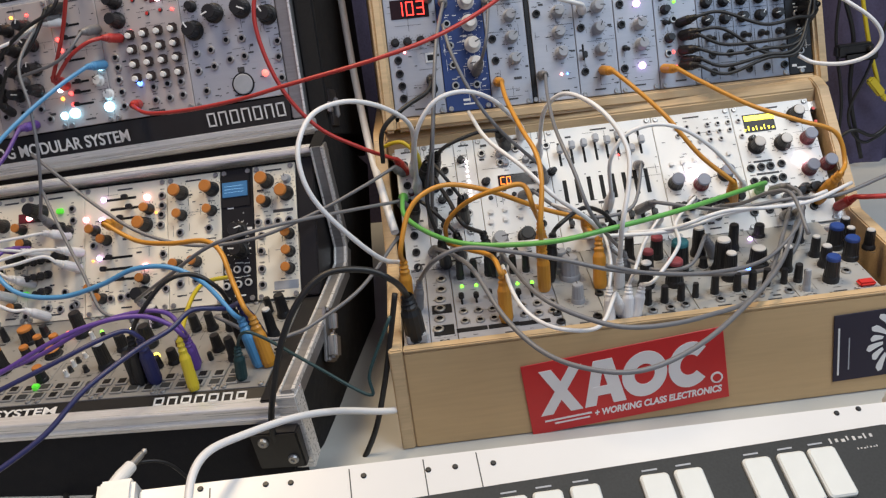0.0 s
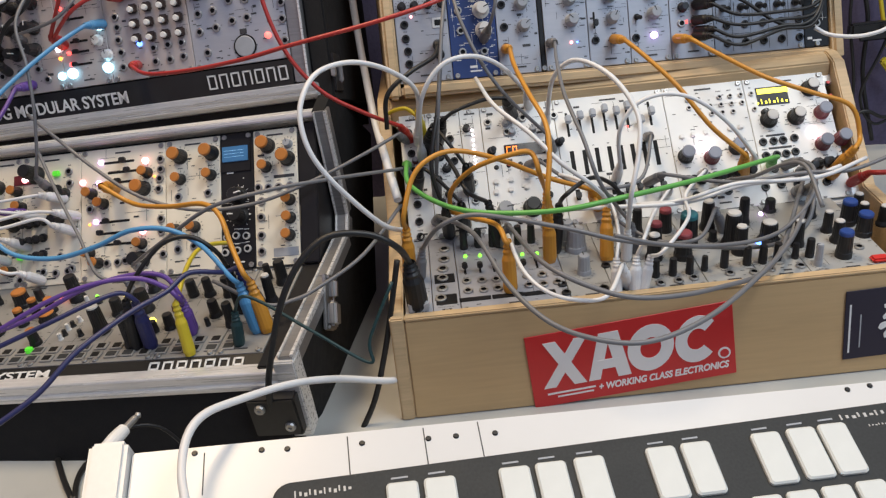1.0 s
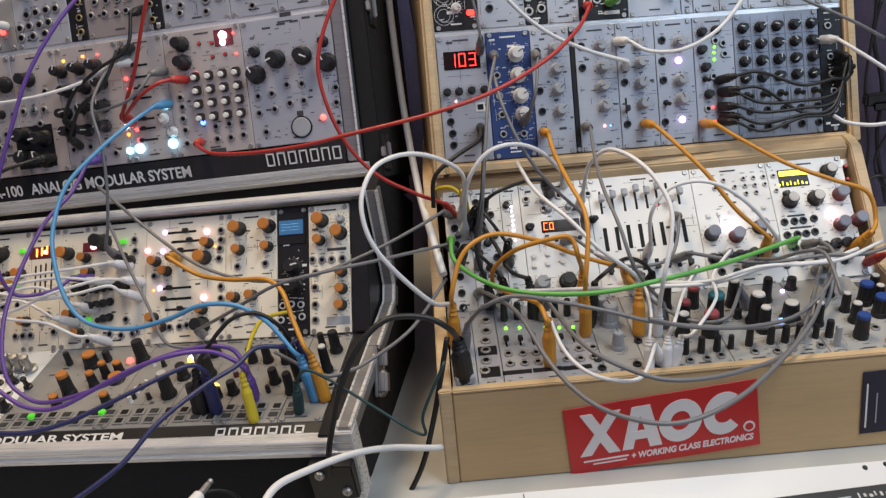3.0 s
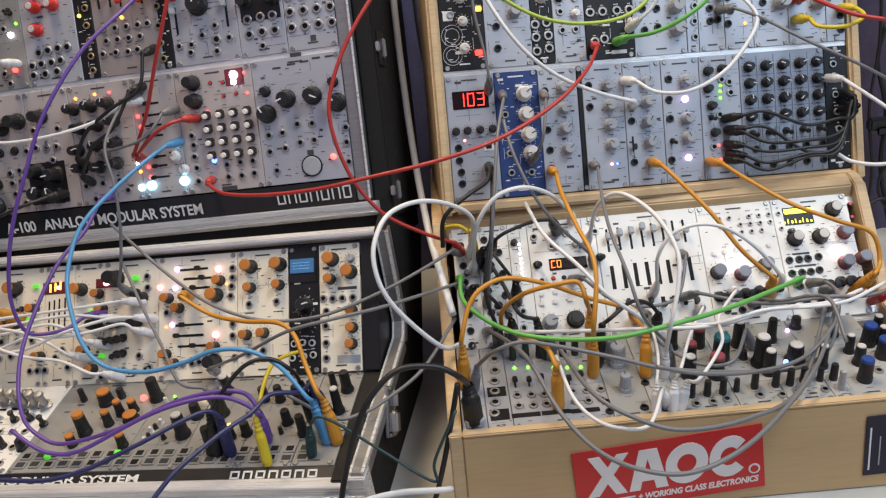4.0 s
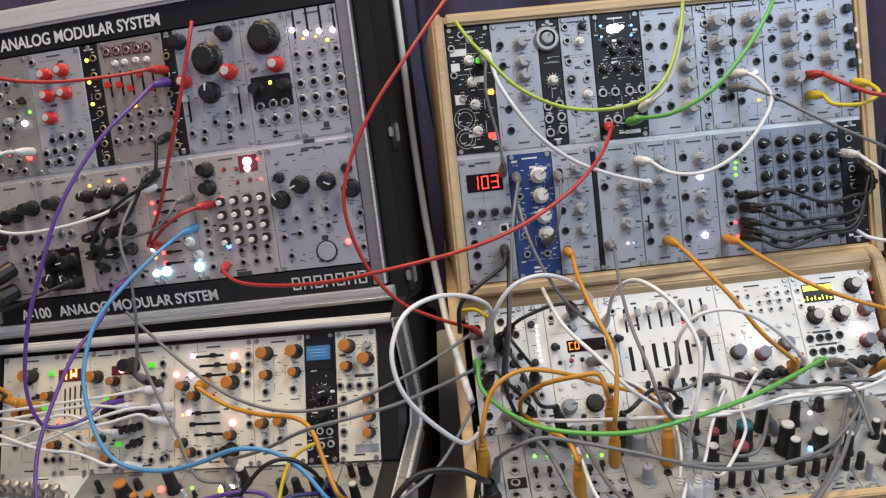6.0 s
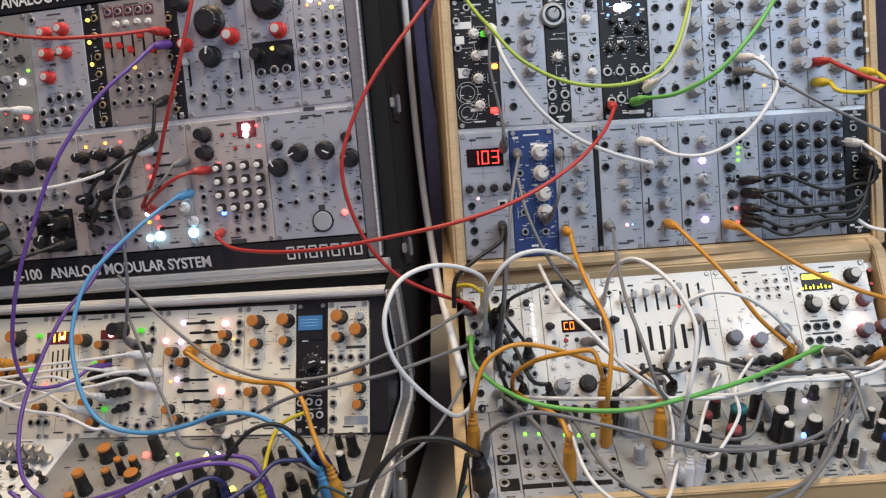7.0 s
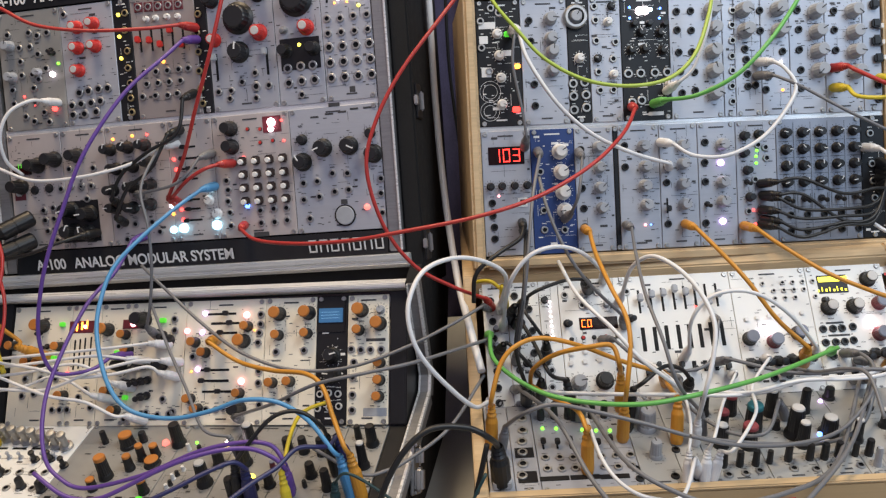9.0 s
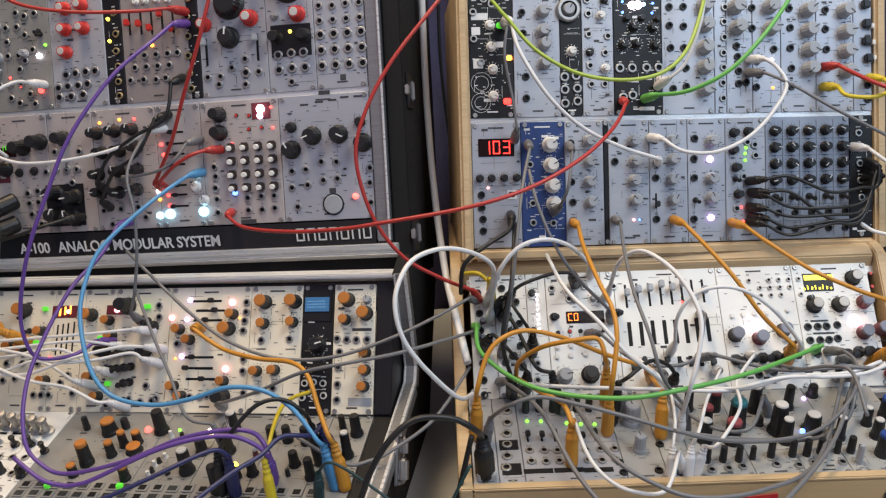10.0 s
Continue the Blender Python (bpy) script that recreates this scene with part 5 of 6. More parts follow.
cable("blue", 2.1, ((-0.258, 0.237, 0.321), (-0.288, 0.210, 0.308), (-0.316, 0.183, 0.288), (-0.339, 0.157, 0.266), (-0.348, 0.132, 0.238), (-0.347, 0.111, 0.212), (-0.333, 0.084, 0.178), (-0.310, 0.067, 0.159), (-0.270, 0.055, 0.155), (-0.231, 0.048, 0.164), (-0.199, 0.043, 0.176), (-0.167, 0.036, 0.176), (-0.140, 0.025, 0.163), (-0.119, 0.011, 0.140), (-0.108, 0.002, 0.117)), LU, LL2, "light blue patch cable hanging in a deep bow")
cable("orange", 2.2, ((-0.257, 0.170, 0.178), (-0.224, 0.131, 0.172), (-0.185, 0.101, 0.175), (-0.148, 0.076, 0.182), (-0.131, 0.060, 0.176), (-0.120, 0.035, 0.159), (-0.110, 0.015, 0.142), (-0.099, -0.002, 0.119)), LL1, LL2, "orange patch cable with moulded plugs in the lower case")
cable("yellow", 1.9, ((-0.159, -0.008, 0.108), (-0.163, 0.012, 0.128), (-0.161, 0.037, 0.139), (-0.157, 0.062, 0.145), (-0.150, 0.082, 0.143), (-0.140, 0.110, 0.133)), LL2, None, "yellow patch cable with moulded plugs")
cable("black", 1.9, ((-0.205, 0.012, 0.108), (-0.194, 0.014, 0.146), (-0.170, 0.022, 0.169), (-0.148, 0.027, 0.171), (-0.131, 0.029, 0.156), (-0.124, 0.035, 0.119)), LL2, LL2, "black patch cable arching over the lower row")
cable("teal", 1.3, ((-0.116, -0.016, 0.110), (-0.108, -0.011, 0.132), (-0.091, -0.016, 0.127), (-0.053, -0.033, 0.106), (-0.014, -0.049, 0.085), (-0.012, -0.045, 0.102), (0.009, -0.038, 0.143)), LL2, None, "thin dark teal cable trailing to the wooden case")
cable("grey", 1.7, ((-0.338, 0.225, 0.244), (-0.308, 0.197, 0.228), (-0.263, 0.164, 0.199), (-0.221, 0.142, 0.175), (-0.170, 0.128, 0.161), (-0.114, 0.126, 0.162), (-0.059, 0.137, 0.175), (-0.014, 0.154, 0.189), (0.017, 0.175, 0.196)), None, RL1, "grey patch cable between the lower cases")
cable("grey", 1.7, ((-0.230, 0.116, 0.106), (-0.180, 0.067, 0.158), (-0.133, 0.043, 0.188), (-0.087, 0.040, 0.198), (-0.044, 0.063, 0.195), (0.020, 0.153, 0.168)), LL1, RL1, "grey patch cable between the lower cases")
cable("grey", 1.6, ((-0.296, 0.251, 0.370), (-0.319, 0.212, 0.333), (-0.312, 0.193, 0.296), (-0.311, 0.182, 0.258), (-0.318, 0.178, 0.217), (-0.322, 0.184, 0.184)), LU, LL1, "grey patch cable hanging down the flight case")
cable("grey", 1.6, ((-0.317, 0.179, 0.217), (-0.294, 0.145, 0.181), (-0.273, 0.116, 0.152), (-0.253, 0.087, 0.124), (-0.217, 0.065, 0.112)), None, LL2, "grey patch cable falling over the lower case")
cable("grey", 1.7, ((-0.141, 0.037, 0.128), (-0.100, 0.024, 0.108), (-0.077, 0.029, 0.107), (-0.059, 0.037, 0.111), (-0.020, 0.068, 0.124), (0.015, 0.125, 0.146)), None, None, "grey patch cable between the lower rows")
cable("white", 1.7, ((-0.505, 0.185, 0.162), (-0.482, 0.175, 0.163), (-0.441, 0.162, 0.161), (-0.397, 0.151, 0.154), (-0.356, 0.150, 0.156), (-0.323, 0.154, 0.160), (-0.303, 0.158, 0.147)), None, LL1, "white patch cable across the lower flight case")
cable("white", 1.7, ((-0.503, 0.169, 0.137), (-0.481, 0.161, 0.140), (-0.428, 0.149, 0.143), (-0.379, 0.149, 0.159), (-0.334, 0.156, 0.166), (-0.301, 0.165, 0.159)), None, LL1, "white patch cable across the lower flight case")
cable("white", 1.7, ((-0.505, 0.178, 0.152), (-0.481, 0.166, 0.151), (-0.426, 0.144, 0.139), (-0.385, 0.137, 0.133), (-0.358, 0.134, 0.118), (-0.339, 0.137, 0.100)), None, LL1, "white patch cable across the lower flight case")
cable("white", 1.8, ((-0.504, 0.267, 0.354), (-0.481, 0.256, 0.349), (-0.440, 0.241, 0.338), (-0.384, 0.235, 0.341), (-0.337, 0.241, 0.350), (-0.299, 0.258, 0.364)), None, LU, "white patch cable in the upper flight case")
cable("white", 1.9, ((-0.430, 0.293, 0.411), (-0.444, 0.273, 0.416), (-0.461, 0.260, 0.407), (-0.471, 0.252, 0.385), (-0.471, 0.253, 0.358), (-0.464, 0.267, 0.339)), LU, None, "white patch cable loop in the upper flight case")
cable("black", 1.9, ((-0.273, 0.266, 0.413), (-0.285, 0.244, 0.379), (-0.318, 0.240, 0.361), (-0.350, 0.244, 0.338), (-0.363, 0.253, 0.306)), LU, LU, "black patch cable in the upper flight case")
cable("black", 1.9, ((-0.292, 0.260, 0.377), (-0.316, 0.236, 0.344), (-0.343, 0.237, 0.325), (-0.360, 0.248, 0.288)), LU, LU, "black patch cable in the upper flight case")
cable("black", 1.9, ((-0.397, 0.251, 0.274), (-0.425, 0.229, 0.272), (-0.455, 0.226, 0.263), (-0.501, 0.240, 0.252)), LU, None, "black patch cable in the upper flight case")
cable("grey", 1.6, ((-0.259, 0.248, 0.353), (-0.277, 0.229, 0.338), (-0.296, 0.229, 0.327), (-0.338, 0.251, 0.314)), LU, LU, "grey patch cable in the upper flight case")
cable("white", 2.1, ((0.036, 0.176, 0.195), (0.040, 0.131, 0.245), (0.021, 0.107, 0.269), (-0.007, 0.080, 0.284), (-0.033, 0.055, 0.283), (-0.046, 0.035, 0.266), (-0.047, 0.024, 0.245), (-0.039, 0.019, 0.221), (-0.020, 0.024, 0.191), (0.003, 0.043, 0.158), (0.015, 0.064, 0.137)), RL1, RL2, "white patch cable looping out beside the wooden case")
cable("white", 2.1, ((0.038, 0.166, 0.181), (0.043, 0.131, 0.237), (0.062, 0.128, 0.265), (0.089, 0.137, 0.270), (0.116, 0.154, 0.256), (0.143, 0.193, 0.216)), RL1, RL1, "white patch cable arching over the sloping row")
cable("white", 1.9, ((0.094, 0.165, 0.245), (0.104, 0.107, 0.232), (0.128, 0.068, 0.215), (0.150, 0.051, 0.192), (0.176, 0.051, 0.169), (0.200, 0.068, 0.128)), None, RL2, "white patch cable running down the sloping row")
cable("white", 2.1, ((0.157, 0.178, 0.196), (0.161, 0.146, 0.241), (0.175, 0.130, 0.258), (0.191, 0.109, 0.256), (0.206, 0.084, 0.243), (0.215, 0.060, 0.221), (0.211, 0.044, 0.196), (0.202, 0.034, 0.164), (0.198, 0.039, 0.122)), RL1, RL2, "white patch cable arching over the fader module")
cable("white", 1.9, ((0.214, 0.136, 0.152), (0.214, 0.123, 0.193), (0.228, 0.121, 0.216), (0.254, 0.120, 0.223), (0.281, 0.119, 0.215), (0.311, 0.123, 0.190), (0.339, 0.137, 0.146)), RL1, RL1, "white patch cable arch on the sloping row")
cable("white", 1.9, ((0.408, 0.111, 0.144), (0.369, 0.096, 0.141), (0.311, 0.085, 0.145), (0.257, 0.076, 0.138), (0.179, 0.078, 0.141), (0.103, 0.090, 0.140), (0.062, 0.105, 0.137)), None, None, "white patch cable lying across the sloping row")
cable("white", 1.7, ((0.103, 0.051, 0.135), (0.107, -0.005, 0.129), (0.119, -0.030, 0.121), (0.138, -0.042, 0.116), (0.165, -0.038, 0.113), (0.186, -0.013, 0.114)), None, RL2, "white patch cable sagging over the case front")
cable("green", 2.2, ((0.023, 0.154, 0.175), (0.025, 0.114, 0.168), (0.051, 0.075, 0.160), (0.086, 0.047, 0.158), (0.142, 0.029, 0.160), (0.192, 0.034, 0.163), (0.267, 0.066, 0.161), (0.356, 0.136, 0.147)), RL1, RL1, "bright green patch cable bowed across the wooden case")
cable("orange", 2.2, ((0.128, 0.203, 0.263), (0.129, 0.154, 0.254), (0.135, 0.106, 0.237), (0.142, 0.076, 0.222), (0.142, 0.056, 0.203), (0.136, 0.041, 0.167), (0.136, 0.050, 0.129)), RU, RL2, "orange patch cable with moulded plugs")
cable("orange", 2.2, ((0.234, 0.210, 0.260), (0.253, 0.175, 0.245), (0.274, 0.149, 0.221), (0.299, 0.133, 0.186), (0.330, 0.135, 0.143)), RU, RL1, "orange patch cable with moulded plugs")
cable("orange", 2.2, ((0.296, 0.212, 0.254), (0.319, 0.187, 0.242), (0.356, 0.160, 0.220), (0.395, 0.145, 0.204), (0.427, 0.139, 0.190), (0.434, 0.132, 0.163), (0.419, 0.132, 0.139)), RU, RL1, "orange patch cable with moulded plugs")
cable("orange", 2.2, ((0.016, 0.049, 0.131), (0.019, 0.054, 0.159), (0.029, 0.066, 0.187), (0.044, 0.074, 0.200), (0.067, 0.081, 0.203), (0.102, 0.089, 0.190), (0.147, 0.102, 0.164), (0.190, 0.121, 0.134)), RL2, RL1, "orange patch cable in a low arch")
cable("orange", 2.2, ((0.059, 0.118, 0.137), (0.061, 0.101, 0.162), (0.080, 0.083, 0.185), (0.109, 0.068, 0.198), (0.128, 0.065, 0.199), (0.134, 0.060, 0.180), (0.137, 0.067, 0.148)), None, RL2, "orange patch cable in a low arch")
cable("orange", 2.2, ((0.059, 0.118, 0.137), (0.075, 0.078, 0.144), (0.094, 0.046, 0.147), (0.099, 0.026, 0.139), (0.098, 0.014, 0.124)), None, RL2, "orange patch cable with moulded plugs")
cable("orange", 2.2, ((0.188, 0.117, 0.136), (0.189, 0.081, 0.139), (0.183, 0.047, 0.129)), None, RL2, "short orange patch cable with moulded plug")
cable("lime", 1.9, ((0.038, 0.245, 0.499), (0.048, 0.231, 0.483), (0.063, 0.219, 0.465), (0.088, 0.203, 0.437), (0.125, 0.193, 0.416), (0.167, 0.192, 0.408), (0.206, 0.199, 0.412), (0.233, 0.212, 0.431), (0.252, 0.236, 0.465), (0.262, 0.259, 0.491)), None, None, "yellow-green patch cable in a hanging bow")
cable("green", 2.2, ((0.208, 0.244, 0.382), (0.241, 0.222, 0.391), (0.277, 0.216, 0.410), (0.310, 0.225, 0.440), (0.341, 0.248, 0.472), (0.354, 0.265, 0.487)), RU, None, "green patch cable rising from a plug")
cable("white", 2.0, ((0.066, 0.257, 0.461), (0.075, 0.235, 0.434), (0.101, 0.215, 0.392), (0.134, 0.208, 0.361), (0.174, 0.212, 0.339), (0.215, 0.226, 0.320)), RU, RU, "white patch cable in a diagonal bow")
cable("white", 2.0, ((0.213, 0.233, 0.342), (0.237, 0.215, 0.332), (0.268, 0.207, 0.332), (0.302, 0.210, 0.347), (0.329, 0.222, 0.372), (0.342, 0.235, 0.392), (0.335, 0.247, 0.408), (0.319, 0.262, 0.414)), RU, RU, "white patch cable in a round loop")
cable("white", 1.6, ((0.262, 0.258, 0.485), (0.255, 0.245, 0.454), (0.242, 0.242, 0.416), (0.222, 0.251, 0.395)), None, RU, "pale grey patch cable")
cable("grey", 1.5, ((0.063, 0.258, 0.457), (0.061, 0.241, 0.428), (0.068, 0.228, 0.385), (0.070, 0.227, 0.351)), RU, RU, "pale grey patch cable")
cable("red", 2.2, ((0.396, 0.264, 0.404), (0.408, 0.249, 0.402), (0.433, 0.227, 0.389), (0.464, 0.220, 0.381)), RU, None, "red patch cable leaving the wooden case")
cable("yellow", 2.2, ((0.396, 0.258, 0.384), (0.406, 0.238, 0.378), (0.431, 0.231, 0.377), (0.451, 0.239, 0.384), (0.446, 0.254, 0.391)), RU, RU, "yellow patch cable loop")
cable("grey", 1.7, ((0.317, 0.257, 0.401), (0.346, 0.233, 0.392), (0.384, 0.211, 0.369), (0.431, 0.201, 0.344), (0.464, 0.204, 0.325)), RU, None, "grey patch cable leaving the wooden case")
cable("white", 2.0, ((0.426, 0.242, 0.323), (0.438, 0.222, 0.318), (0.461, 0.200, 0.299), (0.483, 0.191, 0.280), (0.492, 0.189, 0.262), (0.482, 0.190, 0.247), (0.459, 0.195, 0.241), (0.436, 0.206, 0.243), (0.424, 0.214, 0.250)), RU, None, "white patch cable looping out beside the wooden case")
cable("grey", 1.7, ((0.083, 0.223, 0.341), (0.072, 0.178, 0.311), (0.063, 0.143, 0.266), (0.056, 0.128, 0.220), (0.048, 0.135, 0.158)), RU, RL1, "grey patch cable hanging from the wooden case")
cable("grey", 1.7, ((0.080, 0.196, 0.323), (0.085, 0.167, 0.297), (0.099, 0.149, 0.262), (0.120, 0.144, 0.229), (0.157, 0.158, 0.180)), None, RL1, "grey patch cable hanging from the wooden case")
cable("grey", 1.7, ((0.171, 0.206, 0.264), (0.165, 0.144, 0.256), (0.161, 0.086, 0.239), (0.167, 0.044, 0.213), (0.177, 0.028, 0.178), (0.205, 0.047, 0.125)), RU, RL2, "grey patch cable hanging from the wooden case")
cable("grey", 1.6, ((0.125, 0.225, 0.337), (0.119, 0.194, 0.305), (0.109, 0.206, 0.278)), RU, RU, "short grey patch cable")
cable("black", 2.2, ((0.063, 0.199, 0.274), (0.058, 0.182, 0.265), (0.035, 0.166, 0.256), (0.013, 0.159, 0.239), (0.009, 0.162, 0.208)), RU, None, "black patch cable hanging beside the case")
cable("black", 2.0, ((0.064, 0.197, 0.266), (0.057, 0.135, 0.229), (0.046, 0.110, 0.182), (0.055, 0.117, 0.124)), RU, RL1, "black patch cable hanging from the wooden case")
cable("black", 1.9, ((0.057, 0.176, 0.195), (0.073, 0.158, 0.219), (0.101, 0.165, 0.225), (0.125, 0.188, 0.209)), RL1, RL1, "short black patch cable")
cable("black", 2.0, ((0.143, 0.057, 0.136), (0.155, 0.067, 0.159), (0.180, 0.087, 0.165), (0.200, 0.101, 0.154), (0.212, 0.119, 0.123)), RL2, RL1, "short black patch cable arch")
cable("black", 2.0, ((0.053, 0.165, 0.181), (0.065, 0.115, 0.179), (0.075, 0.083, 0.165), (0.093, 0.076, 0.139)), RL1, RL2, "black patch cable on the sloping row")
YL = pose(0, 0, -TABLE) @ RL1
for u0, v0, u1, v1 in ((0.030, 0.090, 0.062, 0.048), (0.016, 0.052, 0.054, 0.012)):
    cable("black", 1.8, tuple(tuple(YL @ Vector(q)) for q in ((u0, -0.018, v0), (u0 + 0.008, -0.036, v0 + 0.004), ((u0 + u1) / 2, -0.042, (v0 + v1) / 2 + 0.010), (u1 - 0.003, -0.034, v1 + 0.012), (u1, -0.018, v1))), RL1, RL1, "short black patch cable in the crowded corner")
cable("black", 1.7, ((0.318, 0.230, 0.295), (0.350, 0.222, 0.300), (0.390, 0.215, 0.284), (0.424, 0.221, 0.286), (0.441, 0.225, 0.286), (0.443, 0.243, 0.305)), RU, RU, "thin black cable in the bundle at the matrix module")
cable("black", 1.7, ((0.320, 0.226, 0.281), (0.350, 0.213, 0.270), (0.389, 0.210, 0.269), (0.423, 0.216, 0.271), (0.443, 0.229, 0.288), (0.443, 0.241, 0.301)), RU, RU, "thin black cable in the bundle at the matrix module")
cable("black", 1.7, ((0.318, 0.222, 0.268), (0.349, 0.210, 0.261), (0.389, 0.208, 0.262), (0.423, 0.213, 0.264), (0.445, 0.233, 0.291), (0.443, 0.240, 0.296)), RU, RU, "thin black cable in the bundle at the matrix module")
cable("black", 1.7, ((0.320, 0.220, 0.258), (0.349, 0.207, 0.250), (0.389, 0.206, 0.256), (0.422, 0.211, 0.258), (0.446, 0.236, 0.293), (0.443, 0.239, 0.292)), RU, RU, "thin black cable in the bundle at the matrix module")
cable("black", 1.7, ((0.317, 0.218, 0.253), (0.349, 0.204, 0.243), (0.389, 0.206, 0.253), (0.422, 0.209, 0.256), (0.445, 0.235, 0.297), (0.443, 0.237, 0.287)), RU, RU, "thin black cable in the bundle at the matrix module")
cable("black", 1.7, ((0.320, 0.227, 0.283), (0.351, 0.218, 0.284), (0.389, 0.207, 0.258), (0.422, 0.210, 0.261), (0.444, 0.234, 0.301), (0.443, 0.236, 0.283)), RU, RU, "thin black cable in the bundle at the matrix module")
cable("grey", 2.0, ((0.045, 0.106, 0.138), (0.074, 0.038, 0.145), (0.094, -0.026, 0.126), (0.117, -0.062, 0.111), (0.146, -0.081, 0.103), (0.182, -0.085, 0.098), (0.223, -0.071, 0.101), (0.268, -0.038, 0.107), (0.330, 0.027, 0.115), (0.382, 0.110, 0.119)), RL1, RL1, "dark grey patch cable sagging over the case front")
cable("grey", 2.0, ((0.098, 0.043, 0.144), (0.122, -0.018, 0.137), (0.154, -0.048, 0.126), (0.190, -0.055, 0.117), (0.248, -0.035, 0.109), (0.311, 0.014, 0.102), (0.370, 0.089, 0.101)), RL2, RL1, "dark grey patch cable sagging over the lower row")
cable("grey", 1.9, ((0.028, 0.044, 0.122), (0.046, 0.034, 0.154), (0.071, 0.029, 0.164), (0.106, 0.020, 0.160), (0.150, 0.013, 0.149), (0.195, 0.012, 0.134), (0.269, 0.027, 0.115), (0.324, 0.047, 0.103), (0.360, 0.068, 0.108), (0.382, 0.101, 0.128), (0.384, 0.129, 0.138)), RL2, RL1, "dark grey patch cable across the lower row")
cable("grey", 1.7, ((0.200, 0.117, 0.136), (0.202, 0.086, 0.125), (0.229, 0.052, 0.115), (0.259, 0.040, 0.119), (0.276, 0.046, 0.135)), RL1, RL2, "grey patch cable on the lower row")
cable("grey", 1.8, ((0.482, 0.118, 0.153), (0.462, 0.111, 0.152), (0.412, 0.100, 0.143), (0.371, 0.100, 0.145), (0.311, 0.106, 0.141), (0.246, 0.130, 0.145)), None, RL1, "grey patch cable from the side")
cable("grey", 1.7, ((0.138, 0.143, 0.168), (0.170, 0.121, 0.152), (0.200, 0.117, 0.144), (0.234, 0.125, 0.148), (0.248, 0.156, 0.178)), RL1, RL1, "grey patch cable on the sloping row")
cable("red", 2.4, ((0.475, 0.103, 0.134), (0.458, 0.101, 0.136), (0.442, 0.108, 0.135), (0.431, 0.122, 0.127)), None, RL1, "red patch cable at the case side")
cable("white", 1.5, ((0.181, -0.008, 0.109), (0.193, 0.043, 0.133), (0.192, 0.073, 0.148), (0.176, 0.103, 0.157), (0.159, 0.123, 0.160)), RL2, None, "white patch cable with moulded plugs")
cable("white", 1.5, ((0.196, -0.010, 0.109), (0.208, 0.021, 0.130), (0.229, 0.067, 0.135), (0.257, 0.125, 0.133)), RL2, RL1, "white patch cable with moulded plugs")
cable("white", 1.6, ((0.201, -0.010, 0.117), (0.220, 0.007, 0.125), (0.253, 0.050, 0.134), (0.261, 0.084, 0.142), (0.291, 0.131, 0.145)), RL2, RL1, "thin white patch cable on the lower row")
cable("grey", 1.8, ((0.372, 0.131, 0.146), (0.383, 0.108, 0.144), (0.369, 0.080, 0.128), (0.326, 0.045, 0.114), (0.271, 0.018, 0.120), (0.217, -0.000, 0.134), (0.179, -0.006, 0.148)), RL1, None, "dark grey patch cable on the lower row")
cable("grey", 1.7, ((0.343, 0.005, 0.149), (0.343, 0.038, 0.172), (0.333, 0.059, 0.168), (0.322, 0.088, 0.151), (0.312, 0.127, 0.133)), None, RL1, "grey patch cable on the sloping row")
cable("white", 1.8, ((0.432, 0.114, 0.148), (0.384, 0.088, 0.145), (0.343, 0.077, 0.148), (0.300, 0.073, 0.151), (0.256, 0.074, 0.141), (0.220, 0.091, 0.135)), None, None, "white patch cable across the sloping row")
cable("yellow", 2.0, tuple(tuple(YL @ Vector(q)) for q in ((-0.006, -0.012, 0.127), (0.002, -0.020, 0.126), (0.012, -0.026, 0.123), (0.021, -0.024, 0.116), (0.024, -0.020, 0.104))), None, RL1, "yellow patch cable at the corner of the sloping row")
YW = pose(0, 0, -TABLE) @ LL1
for z0, z1, u1, v1 in ((0.055, 0.070, 0.165, 0.066), (0.046, 0.062, 0.150, 0.040), (0.030, 0.050, 0.128, 0.028), (0.064, 0.078, 0.188, 0.082)):
    cable("white", 1.6, tuple(tuple(YW @ Vector(q)) for q in ((-0.040, -0.030, z0), (0.0, -0.036, z0 + 0.004), (0.05, -0.040, (z0 + z1) / 2), (u1 - 0.045, -0.034, z1), (u1, -0.018, v1))), None, LL1, "pale patch cable crossing the lower flight case")
cable("red", 1.9, ((-0.528, 0.308, 0.404), (-0.505, 0.264, 0.337), (-0.494, 0.236, 0.294), (-0.483, 0.211, 0.258), (-0.471, 0.190, 0.227), (-0.470, 0.170, 0.198), (-0.478, 0.146, 0.166)), None, None, "red patch cable hanging beside the flight cases")
cable("red", 1.9, ((-0.536, 0.300, 0.393), (-0.508, 0.255, 0.327), (-0.497, 0.225, 0.285), (-0.489, 0.203, 0.255), (-0.492, 0.182, 0.226), (-0.505, 0.160, 0.199)), None, None, "red patch cable hanging beside the flight cases")
cable("red", 1.9, ((-0.512, 0.296, 0.417), (-0.493, 0.248, 0.340), (-0.479, 0.217, 0.293), (-0.469, 0.200, 0.267), (-0.471, 0.181, 0.238), (-0.480, 0.161, 0.209)), None, None, "red patch cable hanging beside the flight cases")
cable("violet", 2.0, ((-0.533, 0.260, 0.289), (-0.511, 0.244, 0.274), (-0.495, 0.219, 0.243), (-0.484, 0.190, 0.209), (-0.481, 0.166, 0.182), (-0.491, 0.149, 0.166)), None, None, "violet patch cable hanging beside the flight cases")
